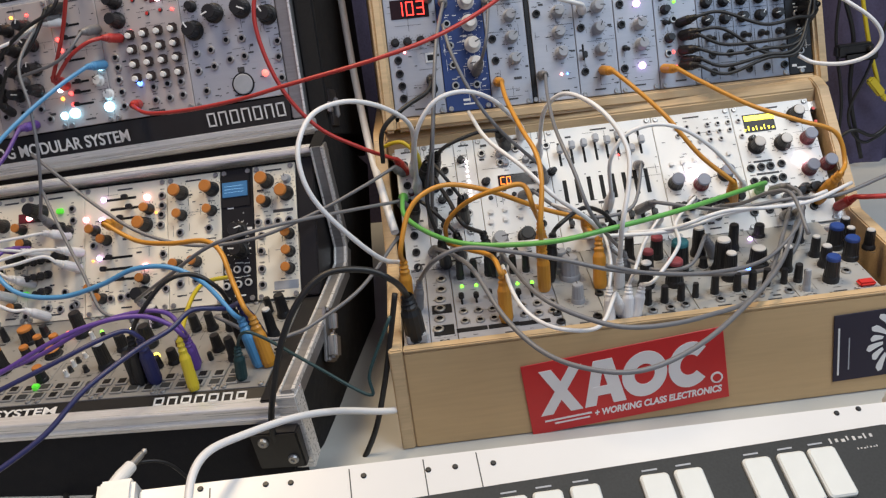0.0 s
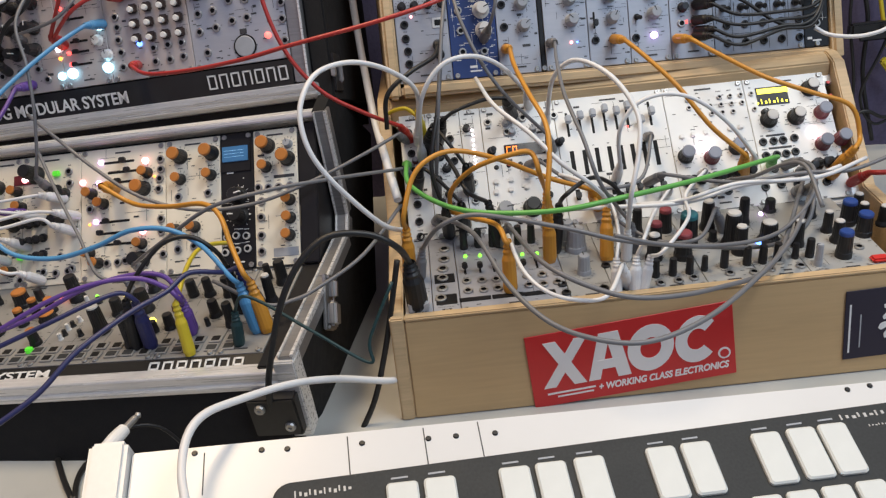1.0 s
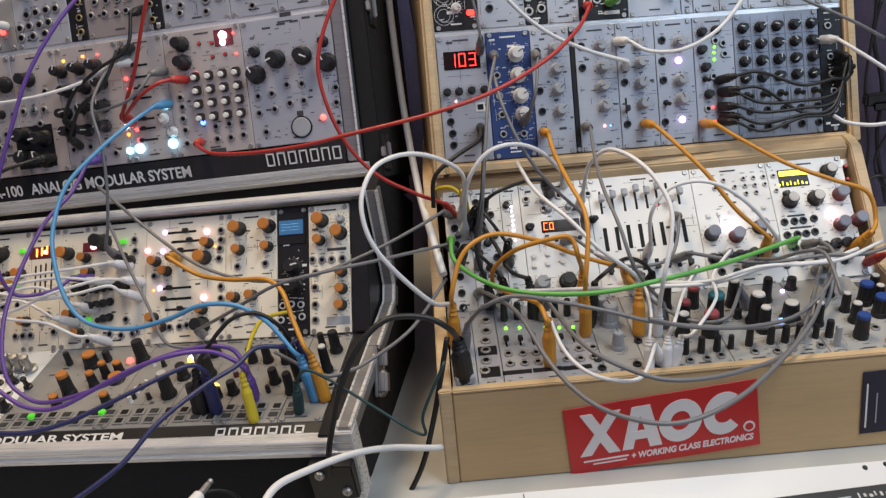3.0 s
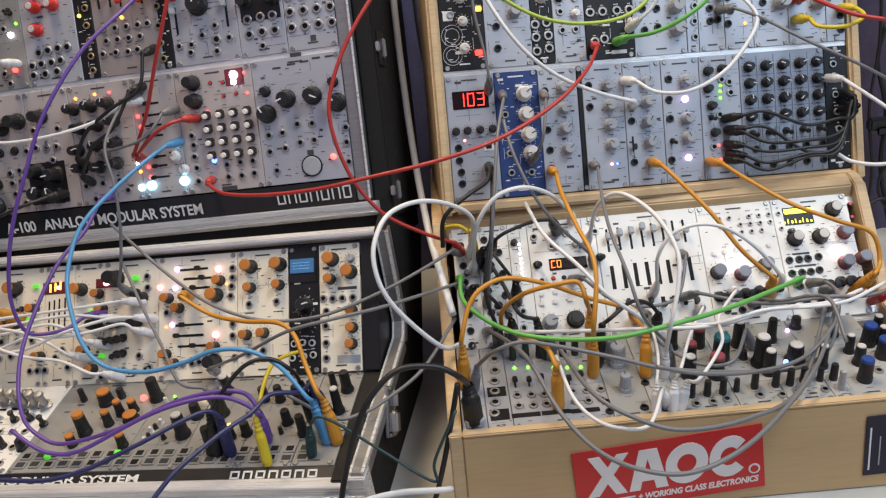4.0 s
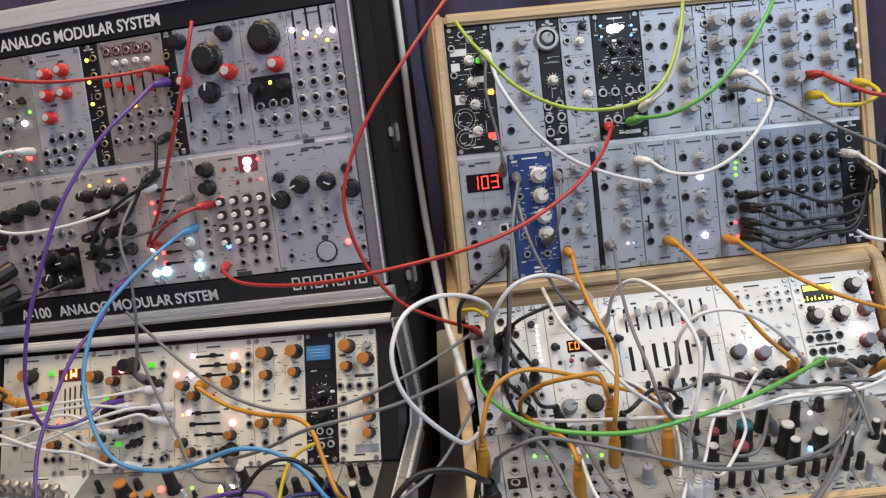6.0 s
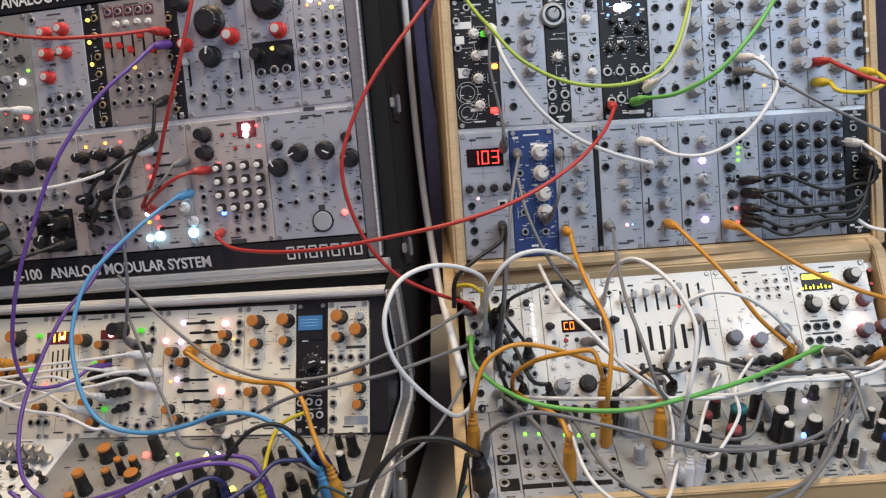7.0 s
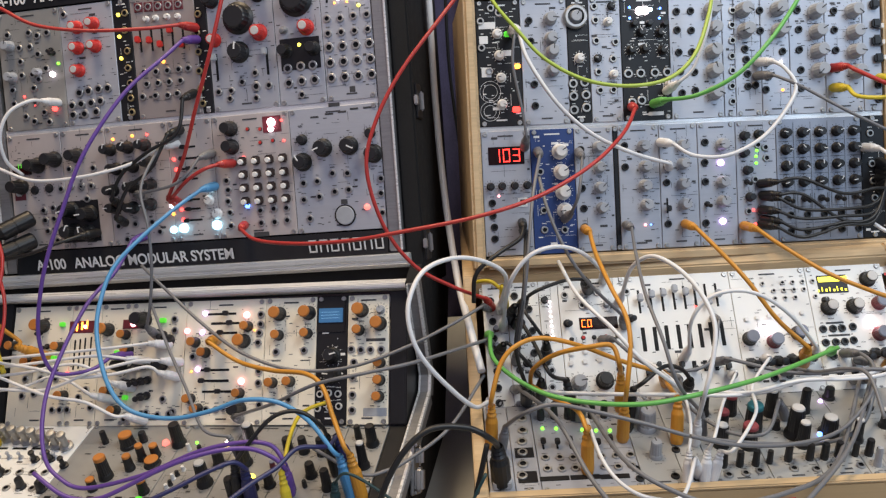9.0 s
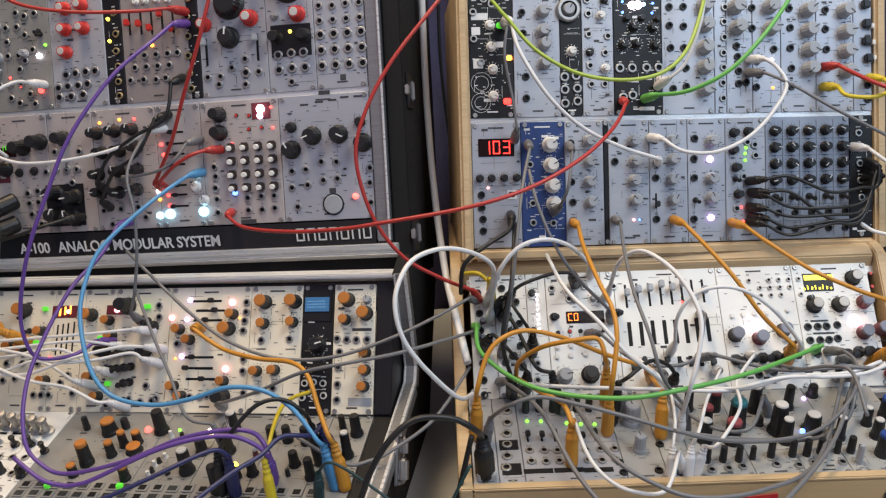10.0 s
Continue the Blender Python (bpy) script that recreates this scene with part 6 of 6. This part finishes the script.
cable("orange", 2.2, ((-0.508, 0.187, 0.263), (-0.498, 0.190, 0.218), (-0.483, 0.195, 0.193), (-0.470, 0.198, 0.176), (-0.459, 0.201, 0.161)), None, LL1, "orange patch cable entering the lower case from the side")
cable("yellow", 2.6, ((-0.499, 0.248, 0.284), (-0.507, 0.236, 0.263), (-0.508, 0.218, 0.232), (-0.503, 0.203, 0.205), (-0.491, 0.188, 0.178), (-0.480, 0.173, 0.152)), None, None, "ochre patch cable hanging beside the flight cases")
cable("yellow", 2.0, ((-0.523, 0.155, 0.145), (-0.506, 0.155, 0.131), (-0.498, 0.154, 0.121), (-0.494, 0.151, 0.100)), None, LL2, "yellow patch cable with a moulded plug")
cable("black", 2.6, ((0.022, -0.008, 0.127), (0.015, -0.017, 0.161), (-0.004, -0.021, 0.175), (-0.033, -0.027, 0.179), (-0.055, -0.036, 0.165), (-0.072, -0.043, 0.138), (-0.084, -0.047, 0.103), (-0.092, -0.047, 0.072), (-0.095, -0.039, 0.039)), RL2, None, "thick black cable looping between the cases", 1.5)
cable("black", 2.4, ((0.012, 0.010, 0.140), (0.003, 0.007, 0.102), (-0.007, 0.004, 0.063), (-0.020, 0.000, 0.023), (-0.037, -0.002, -0.009)), None, None, "black cable running down to the table")

cable("black", 2.4, ((-0.284, -0.008, 0.003), (-0.277, -0.021, 0.003), (-0.267, -0.039, 0.003), (-0.251, -0.065, 0.003)), None, None, "black cable lying on the table")
cable("black", 2.4, ((-0.253, -0.009, 0.003), (-0.257, -0.023, 0.003), (-0.256, -0.041, 0.003), (-0.249, -0.066, 0.003)), None, None, "black cable lying on the table")
cable("white", 2.9, ((0.010, 0.015, 0.035), (-0.006, -0.001, 0.040), (-0.042, -0.033, 0.065), (-0.071, -0.063, 0.082), (-0.101, -0.098, 0.094), (-0.118, -0.122, 0.100), (-0.125, -0.142, 0.097), (-0.124, -0.167, 0.089), (-0.117, -0.191, 0.082), (-0.109, -0.218, 0.075)), None, None, "thick white cable lying over the keyboard edge")
cable("white", 4.0, ((-0.023, 0.371, 0.620), (-0.021, 0.350, 0.500), (-0.020, 0.330, 0.385), (-0.015, 0.285, 0.286), (-0.006, 0.225, 0.212), (0.004, 0.165, 0.180), (0.013, 0.122, 0.152)), None, None, "thick white mains cable hanging between the cases")
cable("black", 2.4, ((-0.002, 0.588, 0.525), (-0.002, 0.588, 0.390), (0.008, 0.588, 0.268), (0.018, 0.588, 0.139)), None, None, "black cable hanging on the curtain")
cable("black", 3.0, ((0.658, 0.588, 0.320), (0.651, 0.588, 0.267), (0.670, 0.588, 0.194), (0.670, 0.588, 0.111), (0.692, 0.588, 0.014)), None, None, "black cable hanging on the curtain")
cable("black", 2.2, ((0.640, 0.584, 0.420), (0.648, 0.582, 0.300), (0.641, 0.580, 0.200), (0.655, 0.582, 0.100), (0.648, 0.586, 0.004)), None, None, "thin black cable hanging on the curtain")
cable("black", 2.2, ((0.735, 0.584, 0.330), (0.722, 0.582, 0.240), (0.690, 0.578, 0.150), (0.665, 0.580, 0.085), (0.690, 0.582, 0.040), (0.740, 0.586, 0.060)), None, None, "thin black cable looped on the curtain")
cable("black", 2.6, ((0.630, 0.582, 0.030), (0.668, 0.576, 0.062), (0.706, 0.578, 0.050), (0.750, 0.584, 0.085)), None, None, "black cable slung along the curtain")
clamp = thing("cable_clamp", pose(0.664, 0.572, TABLE + 0.178), "black plastic clamp gathering the hanging cables", "clamp")
part("jaw", box(-0.026, 0.026, -0.006, 0.010, -0.008, 0.010, 0.003), M["kblack"], clamp)
part("jaw", box(-0.016, 0.030, -0.010, -0.0065, -0.014, -0.002, 0.002), M["kblack"], clamp)
part("screw", lathe([(0.004, 0.0), (0.004, 0.012), (0.003, 0.014), (0, 0.014)], 10, at=(0.018, 0.002)), M["kblack"], clamp)
tie = thing("plug", pose(0.705, 0.580, TABLE + 0.118, 0, 52, 0), "bright yellow plug hanging on the yellow cable", "plug")
part("sleeve", box(-0.020, 0.012, -0.005, 0.005, -0.006, 0.006, 0.0025), CABLE["yellow"], tie)
part("boot", box(0.0122, 0.024, -0.003, 0.003, -0.0035, 0.0035, 0.0015), CABLE["yellow"], tie)
cable("yellow", 3.0, ((0.680, 0.588, 0.333), (0.677, 0.588, 0.272), (0.691, 0.588, 0.192), (0.710, 0.588, 0.124)), None, None, "yellow cable hanging on the curtain")
jack_lead(((-0.470, 0.279, 0.289), (-0.488, 0.265, 0.283), (-0.502, 0.247, 0.277), (-0.515, 0.226, 0.271), (-0.537, 0.217, 0.260)))
jack_lead(((-0.470, 0.273, 0.265), (-0.487, 0.259, 0.260), (-0.501, 0.241, 0.257), (-0.517, 0.222, 0.255), (-0.538, 0.214, 0.248)))


# ---- stickers on the wooden case ----
def writing(parent, text, size, m, mat, bold=0.0, depth=0.0002, shear=0.0, width=None, name="writing"):
    cu = bpy.data.curves.new(name, "FONT")
    cu.body, cu.size, cu.offset, cu.extrude, cu.shear = text, size, bold, depth, shear
    cu.align_x = "LEFT"
    cu.materials.append(mat)
    ob = new(name, cu)
    ob.parent = parent
    bpy.context.view_layer.update()
    if width:
        m = m @ Matrix.Diagonal((width / max(ob.dimensions.x, 1e-6), 1, 1, 1))
    ob.matrix_basis = m
    return ob


UPRIGHT = pose(0, 0, 0, 90)
st = thing("sticker", pose(0.1130, -0.0002, TABLE - 0.0010, 0, -4.9, 0), "red and white sticker on the wooden case front", "sticker")
part("backing", box(-0.002, 0.166, -0.0008, 0.0, 0.0, 0.067, 0.0003, seg=1), M["sticker_red"], st)


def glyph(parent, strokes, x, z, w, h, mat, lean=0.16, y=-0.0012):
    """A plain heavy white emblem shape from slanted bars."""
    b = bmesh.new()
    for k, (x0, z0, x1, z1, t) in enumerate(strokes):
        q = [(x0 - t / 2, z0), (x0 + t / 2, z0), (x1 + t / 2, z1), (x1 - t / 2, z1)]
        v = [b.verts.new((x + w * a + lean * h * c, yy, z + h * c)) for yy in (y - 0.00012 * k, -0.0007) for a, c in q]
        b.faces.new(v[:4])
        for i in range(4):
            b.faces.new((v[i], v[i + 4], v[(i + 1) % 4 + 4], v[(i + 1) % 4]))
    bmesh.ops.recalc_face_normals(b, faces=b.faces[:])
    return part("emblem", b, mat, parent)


W = M["sticker_white"]
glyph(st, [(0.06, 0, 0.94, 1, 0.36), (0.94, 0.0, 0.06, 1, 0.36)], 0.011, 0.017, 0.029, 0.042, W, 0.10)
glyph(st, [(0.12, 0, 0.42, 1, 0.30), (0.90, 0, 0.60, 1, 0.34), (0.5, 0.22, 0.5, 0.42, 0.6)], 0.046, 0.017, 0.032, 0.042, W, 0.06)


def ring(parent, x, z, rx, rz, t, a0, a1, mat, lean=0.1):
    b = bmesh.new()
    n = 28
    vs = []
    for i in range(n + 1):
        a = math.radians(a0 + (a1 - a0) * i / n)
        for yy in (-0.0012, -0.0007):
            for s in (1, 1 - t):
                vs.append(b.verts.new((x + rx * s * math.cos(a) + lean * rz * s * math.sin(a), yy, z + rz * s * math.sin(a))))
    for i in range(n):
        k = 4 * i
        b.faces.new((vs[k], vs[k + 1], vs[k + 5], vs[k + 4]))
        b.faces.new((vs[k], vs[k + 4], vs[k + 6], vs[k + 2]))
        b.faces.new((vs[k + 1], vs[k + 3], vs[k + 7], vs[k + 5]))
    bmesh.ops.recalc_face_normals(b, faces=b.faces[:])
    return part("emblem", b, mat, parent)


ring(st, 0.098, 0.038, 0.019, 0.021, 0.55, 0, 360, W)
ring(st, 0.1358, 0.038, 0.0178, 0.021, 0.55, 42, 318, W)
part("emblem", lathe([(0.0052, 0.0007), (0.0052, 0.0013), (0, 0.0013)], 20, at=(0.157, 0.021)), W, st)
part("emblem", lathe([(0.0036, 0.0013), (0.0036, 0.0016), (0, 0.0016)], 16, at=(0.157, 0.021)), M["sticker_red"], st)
writing(st, "+ WORKING CLASS ELECTRONICS", 0.0085, Matrix.Translation((0.052, -0.0008, 0.0072)) @ UPRIGHT, W, 0.00032, shear=0.2, width=0.108)
part("small_print", box(0.010, 0.050, -0.0010, -0.0007, 0.0105, 0.0122), W, st)
part("small_print", box(0.018, 0.048, -0.0010, -0.0007, 0.0070, 0.0085), W, st)
st2 = thing("sticker", pose(0.366, -0.0002, TABLE + 0.0145, 0, -1.5, 0), "dark violet sticker with a white swirling emblem", "sticker")
part("backing", box(0, 0.074, -0.0008, 0, 0, 0.062, 0.0003, seg=1), M["sticker_dark"], st2)
def petal(parent, cx, cz, a, r0, r1, wide, mat):
    """A flat curved petal of a printed fan, with rounded outer end."""
    b = bmesh.new()
    pts = []
    for k in range(9):
        f = k / 8
        pts.append((r0 + (r1 - r0) * f, wide * (0.35 + 0.65 * f) * math.sqrt(max(0.0, 1 - max(0.0, f - 0.7) ** 2 / 0.09))))
    ring_pts = [(r, w) for r, w in pts] + [(r, -w) for r, w in pts[-2::-1]]
    front, back = [], []
    for r, w in ring_pts:
        t = math.radians(a + 10 * (r - r0) / (r1 - r0)) + w / r
        front.append(b.verts.new((cx + r * math.cos(t), -0.0012, cz + r * math.sin(t))))
        back.append(b.verts.new((cx + r * math.cos(t), -0.0008, cz + r * math.sin(t))))
    b.faces.new(front)
    for i in range(len(front)):
        j = (i + 1) % len(front)
        b.faces.new((front[i], back[i], back[j], front[j]))
    bmesh.ops.recalc_face_normals(b, faces=b.faces[:])
    part("emblem", b, mat, parent)


for i, (a, r0, r1) in enumerate(((108, 0.015, 0.030), (133, 0.011, 0.026), (157, 0.012, 0.022), (182, 0.011, 0.025), (207, 0.012, 0.024), (232, 0.013, 0.030), (256, 0.015, 0.029))):
    petal(st2, 0.052, 0.031, a, r0, r1, 0.0036, M["printw"])
for x, z, rr in ((0.047, 0.050, 0.0045), (0.050, 0.013, 0.0045)):
    ring(st2, x, z, rr, rr, 0.4, 0, 360, M["printw"], 0)
part("emblem", lathe([(0.0095, 0.0008), (0.0095, 0.0012), (0, 0.0012)], 24, at=(0.058, 0.033)), M["printw"], st2)
part("small_print", box(0.0125, 0.0135, -0.0010, -0.0007, 0.010, 0.040), M["kgrey"], st2)
part("small_print", box(0.0035, 0.0050, -0.0010, -0.0007, 0.006, 0.050), M["printw"], st2)

# ---- white lettering on the flight cases ----
n1 = thing("name_lettering", LU, "white lettering on the black band of the flight case", "lettering")
tilt_band = pose(0, 0, 0, 90 + 12)
writing(n1, "ANALOG MODULAR SYSTEM", 0.0165, Matrix.Translation((0.072, -0.0043, -0.0215)) @ tilt_band, M["printw"], 0.0003, width=0.187)


def blocks(parent, x, z, w, h, n, m, mat):
    """A maker's mark as a row of plain outlined blocks."""
    for i in range(n):
        x0, x1 = x + i * w / n, x + (i + 0.74) * w / n
        s = 0.0016
        b = box(x0, x0 + s, -0.0003, 0, z, z + h)
        box(x1 - s, x1, -0.0003, 0, z, z + h, 0, b)
        box(x0, x1, -0.0003, 0, z + h - s, z + h, 0, b)
        if i % 2 == 0:
            box(x0, x1, -0.0003, 0, z, z + s, 0, b)
        put("mark", mesh_of("mark", b, mat), parent, m)


flat_band = Matrix.Translation((0, -0.0044, -0.0215)) @ pose(0, 0, 0, 12)
blocks(n1, 0.343, 0.001, 0.083, 0.0135, 7, flat_band, M["printw"])
writing(n1, "A-100", 0.0165, Matrix.Translation((0.026, -0.0043, -0.0215)) @ tilt_band, M["printw"], 0.0003, width=0.036)
n2 = thing("name_lettering", LU, "white lettering on the top band of the flight case", "lettering")
writing(n2, "ANALOG MODULAR SYSTEM", 0.0175, Matrix.Translation((0.052, -0.0018, H2 + 0.0075)) @ UPRIGHT, M["printw"], 0.0003, width=0.187)
writing(n2, "A-100", 0.0175, Matrix.Translation((0.006, -0.0018, H2 + 0.0075)) @ UPRIGHT, M["printw"], 0.0003, width=0.036)
n3 = thing("name_lettering", LL2, "white lettering on the lower flight case band", "lettering")
writing(n3, "ANALOG MODULAR SYSTEM", 0.0100, Matrix.Translation((0.022, 0.0029, -0.0119)) @ pose(0, 0, 0, 110), M["printw"], 0.0002, width=0.224)
blocks(n3, 0.333, 0.001, 0.083, 0.0075, 7, Matrix.Translation((0, 0.0032, -0.0124)) @ pose(0, 0, 0, 20), M["printw"])

# ---- keyboard in front of the wooden case ----
KB = plane(-0.0198, -0.1161, 0.0605, 65, 3.5, 6.05)
kb = thing("keyboard", KB, "white steel-topped keyboard with small screws in front of the cases", "keyboard")
def plate(x0, x1, y0, y1, z0, za, zb, bevel):
    """A flat plate whose far edge runs at a slight angle."""
    b = box(x0, x1, y0, y1, z0, 0)
    for v in b.verts:
        if v.co.z > z0 / 2:
            v.co.z = za if v.co.x < (x0 + x1) / 2 else zb
    bmesh.ops.bevel(b, geom=b.edges[:], offset=bevel, segments=2, affect="EDGES", clamp_overlap=True)
    return b


part("top_plate", plate(-0.152, 0.400, 0.0, 0.004, -0.135, 0.0135, 0.0035, 0.0015), M["offwhite"], kb, "glossy white top plate")
part("body", prism([(0.0045, 0.004), (0.0545, -0.0205), (0.0045, -0.130)], -0.150, 0.398, 0.001), M["kgrey"], kb)
part("end_cheek", prism([(-0.010, 0.018), (0.012, 0.022), (0.0555, -0.018), (0.0, -0.135), (-0.010, -0.135)], -0.178, -0.153, 0.003), M["kwhite"], kb, "cream end cheek")
part("end_cheek", prism([(-0.010, 0.012), (0.012, 0.016), (0.0555, -0.018), (0.0, -0.135), (-0.010, -0.135)], 0.401, 0.426, 0.003), M["kwhite"], kb, "cream end cheek")
part("rear_rim", plate(-0.152, 0.400, 0.0042, 0.012, -0.01, 0.0152, 0.0052, 0.0006), M["rubber"], kb, "thin dark rim")
HOLE = mesh_of("screw", lathe([(0.0021, 0.0), (0.0021, 0.0005), (0.0016, 0.0012), (0, 0.0012)], 10), M["kblack"])
for u, v in ((-111, 7.3), (-67, 4.1), (-50, 2.7), (-0, 0.5), (45, -1.8), (64, -2.2), (91, -3.4), (352, -1.1), (370, 0.0)):
    put("screw", HOLE, kb, at(u, v))
for u in (-105, -10, 42, 80):
    part("seam", box(u / 1000, u / 1000 + 0.0008, -0.0002, 0, -0.024, 0.007), M["print"], kb)
qn = thing("pad_keyboard", KB @ pose(0, -0.0002, -0.0012, 0, -1.0, 0), "dark rubber pad keyboard with pale keys lying on the white keyboard", "keyboard")


def rounded_slab(x0, x1, y0, y1, z0, z1, r, n=6):
    b = bmesh.new()
    pts = []
    for cx, cz, a0 in ((x1 - r, z1 - r, 0), (x0 + r, z1 - r, 90), (x0 + r, z0 + r, 180), (x1 - r, z0 + r, 270)):
        for i in range(n + 1):
            a = math.radians(a0 + 90 * i / n)
            pts.append((cx + r * math.cos(a), cz + r * math.sin(a)))
    e = 0.0012
    def loop(y, k):
        mx, mz = (x0 + x1) / 2, (z0 + z1) / 2
        return [b.verts.new((mx + (px - mx) * (1 - k / (x1 - x0)), y, mz + (pz - mz) * (1 - k / (z1 - z0)))) for px, pz in pts]
    rings = [loop(y1, 0), loop(y0 + e, 0), loop(y0, 2 * e)]
    for a, c in zip(rings, rings[1:]):
        for i in range(len(a)):
            j = (i + 1) % len(a)
            b.faces.new((a[i], a[j], c[j], c[i]))
    b.faces.new(rings[-1]), b.faces.new(rings[0][::-1])
    bmesh.ops.recalc_face_normals(b, faces=b.faces[:])
    return b


part("slab", rounded_slab(-0.060, 0.385, -0.010, -0.0003, -0.132, -0.0255, 0.012), M["rubber"], qn)
PAD = mesh_of("key", rounded_slab(-0.0103, 0.0103, -0.0032, 0, -0.019, 0.019, 0.003), M["keypad"])
for u in (21.6, 45.8, 94.7, 119.0, 144.9, 194.2, 218.7, 268.6, 294.2, 317.2):
    put("key", PAD, qn, at(u, -56.2, 10.0, 1.5))
    part("legend", box((u - 6) / 1000, (u + 5) / 1000, -0.0103, -0.0101, -0.0337, -0.0325), M["kgrey"], qn)
for i in range(15):
    put("key", PAD, qn, at(10 + i * 24, -100.2, 10.0, 1.5))
for x0, z0, n, w, h in ((0.328, -0.0350, 8, 0.0044, 0.0042), (-0.046, -0.0372, 12, 0.0031, 0.0046), (0.345, -0.0425, 7, 0.0024, 0.0016)):
    mark = bmesh.new()
    for i in range(n):
        box(x0 + i * w, x0 + i * w + w * (0.3 + 0.16 * (i % 3)), -0.0103, -0.0099, z0 + h * 0.16 * (i % 2), z0 + h * (1.0 - 0.22 * (i % 3)), 0, mark)
    part("legend", mark, M["kpale"], qn, "plain pale printed mark")["kind"] = "stuff"

# ---- hardware on the flight cases ----
for g, u, v, w, label in ((LU, 463, 128, -24, "steel butterfly latch on the flight case side"), (LU, 463, -18, -18, "steel hinge hook on the flight case side")):
    latch = thing("latch", g @ at(u, v, w), label, "latch")
    part("plate", box(0.0, 0.002, -0.013, 0.013, -0.018, 0.018, 0.0008), M["kblack"], latch, "black latch plate")
    part("hook", box(0.0, 0.004, -0.020, -0.012, -0.005, 0.005, 0.001), M["steel"], latch)
    part("handle", box(0.002, 0.0065, -0.0022, 0.0022, -0.010, 0.010, 0.0015), M["steel"], latch)
side_latch = thing("latch", LL1 @ at(459, -40, 25), "steel butterfly latch on the lower flight case side", "latch")
part("plate", box(-0.001, 0.002, -0.012, 0.012, -0.024, 0.024, 0.0009), M["steel"], side_latch)
part("barrel", box(0.002, 0.009, -0.0045, 0.0045, 0.002, 0.021, 0.003, seg=3), M["steel"], side_latch)
for y0, y1, lift in ((-0.0105, -0.0008, 0.0105), (0.0008, 0.0105, 0.0085)):
    part("wing", box(0.0022, lift, y0, y1, -0.021, 0.001, 0.0026, seg=3), M["steel"], side_latch, "polished butterfly wing")
for z in (-0.0215, 0.0215):
    part("lug", box(0.002, 0.0045, -0.009, 0.009, z - 0.0018, z + 0.0018, 0.0008), M["steel"], side_latch)
corner = thing("corner_bracket", LL2 @ at(436, -24, -19), "black corner bracket with steel rivets on the flight case", "bracket")
part("plate", box(-0.018, 0.0205, 0.0, 0.036, -0.0125, 0.002, 0.0012), M["kblack"], corner)
for x, y in ((-0.008, 0.008), (0.012, 0.026)):
    put("rivet", SCREW, corner, pose(x, y, -0.0124, 90) @ Matrix.Scale(1.7, 4))

# ---- loose jack plug ----
tip_at, end_at = Vector((-0.182, -0.072, TABLE + 0.075)), Vector((-0.194, -0.108, TABLE + 0.073))
jp = thing("jack_plug", Matrix.Translation(end_at) @ Vector((0, -1, 0)).rotation_difference(tip_at - end_at).to_matrix().to_4x4(), "white jack plug with a steel tip lying on the keyboard", "plug")
part("sleeve", lathe([(0.0025, -0.004), (0.0045, 0.0), (0.0052, 0.010), (0.0046, 0.021), (0, 0.021)], 16), M["kwhite"], jp)
part("tip", lathe([(0.0026, 0.021), (0.0026, 0.034), (0.0018, 0.036), (0.0025, 0.038), (0, 0.041)], 12), M["steel"], jp)
cable("black", 1.3, ((-0.150, -0.060, 0.020), (-0.170, -0.068, 0.060), (-0.195, -0.080, 0.066), (-0.215, -0.085, 0.030), (-0.218, -0.082, 0.003)), None, None, "thin black cable beside the keyboard cheek")
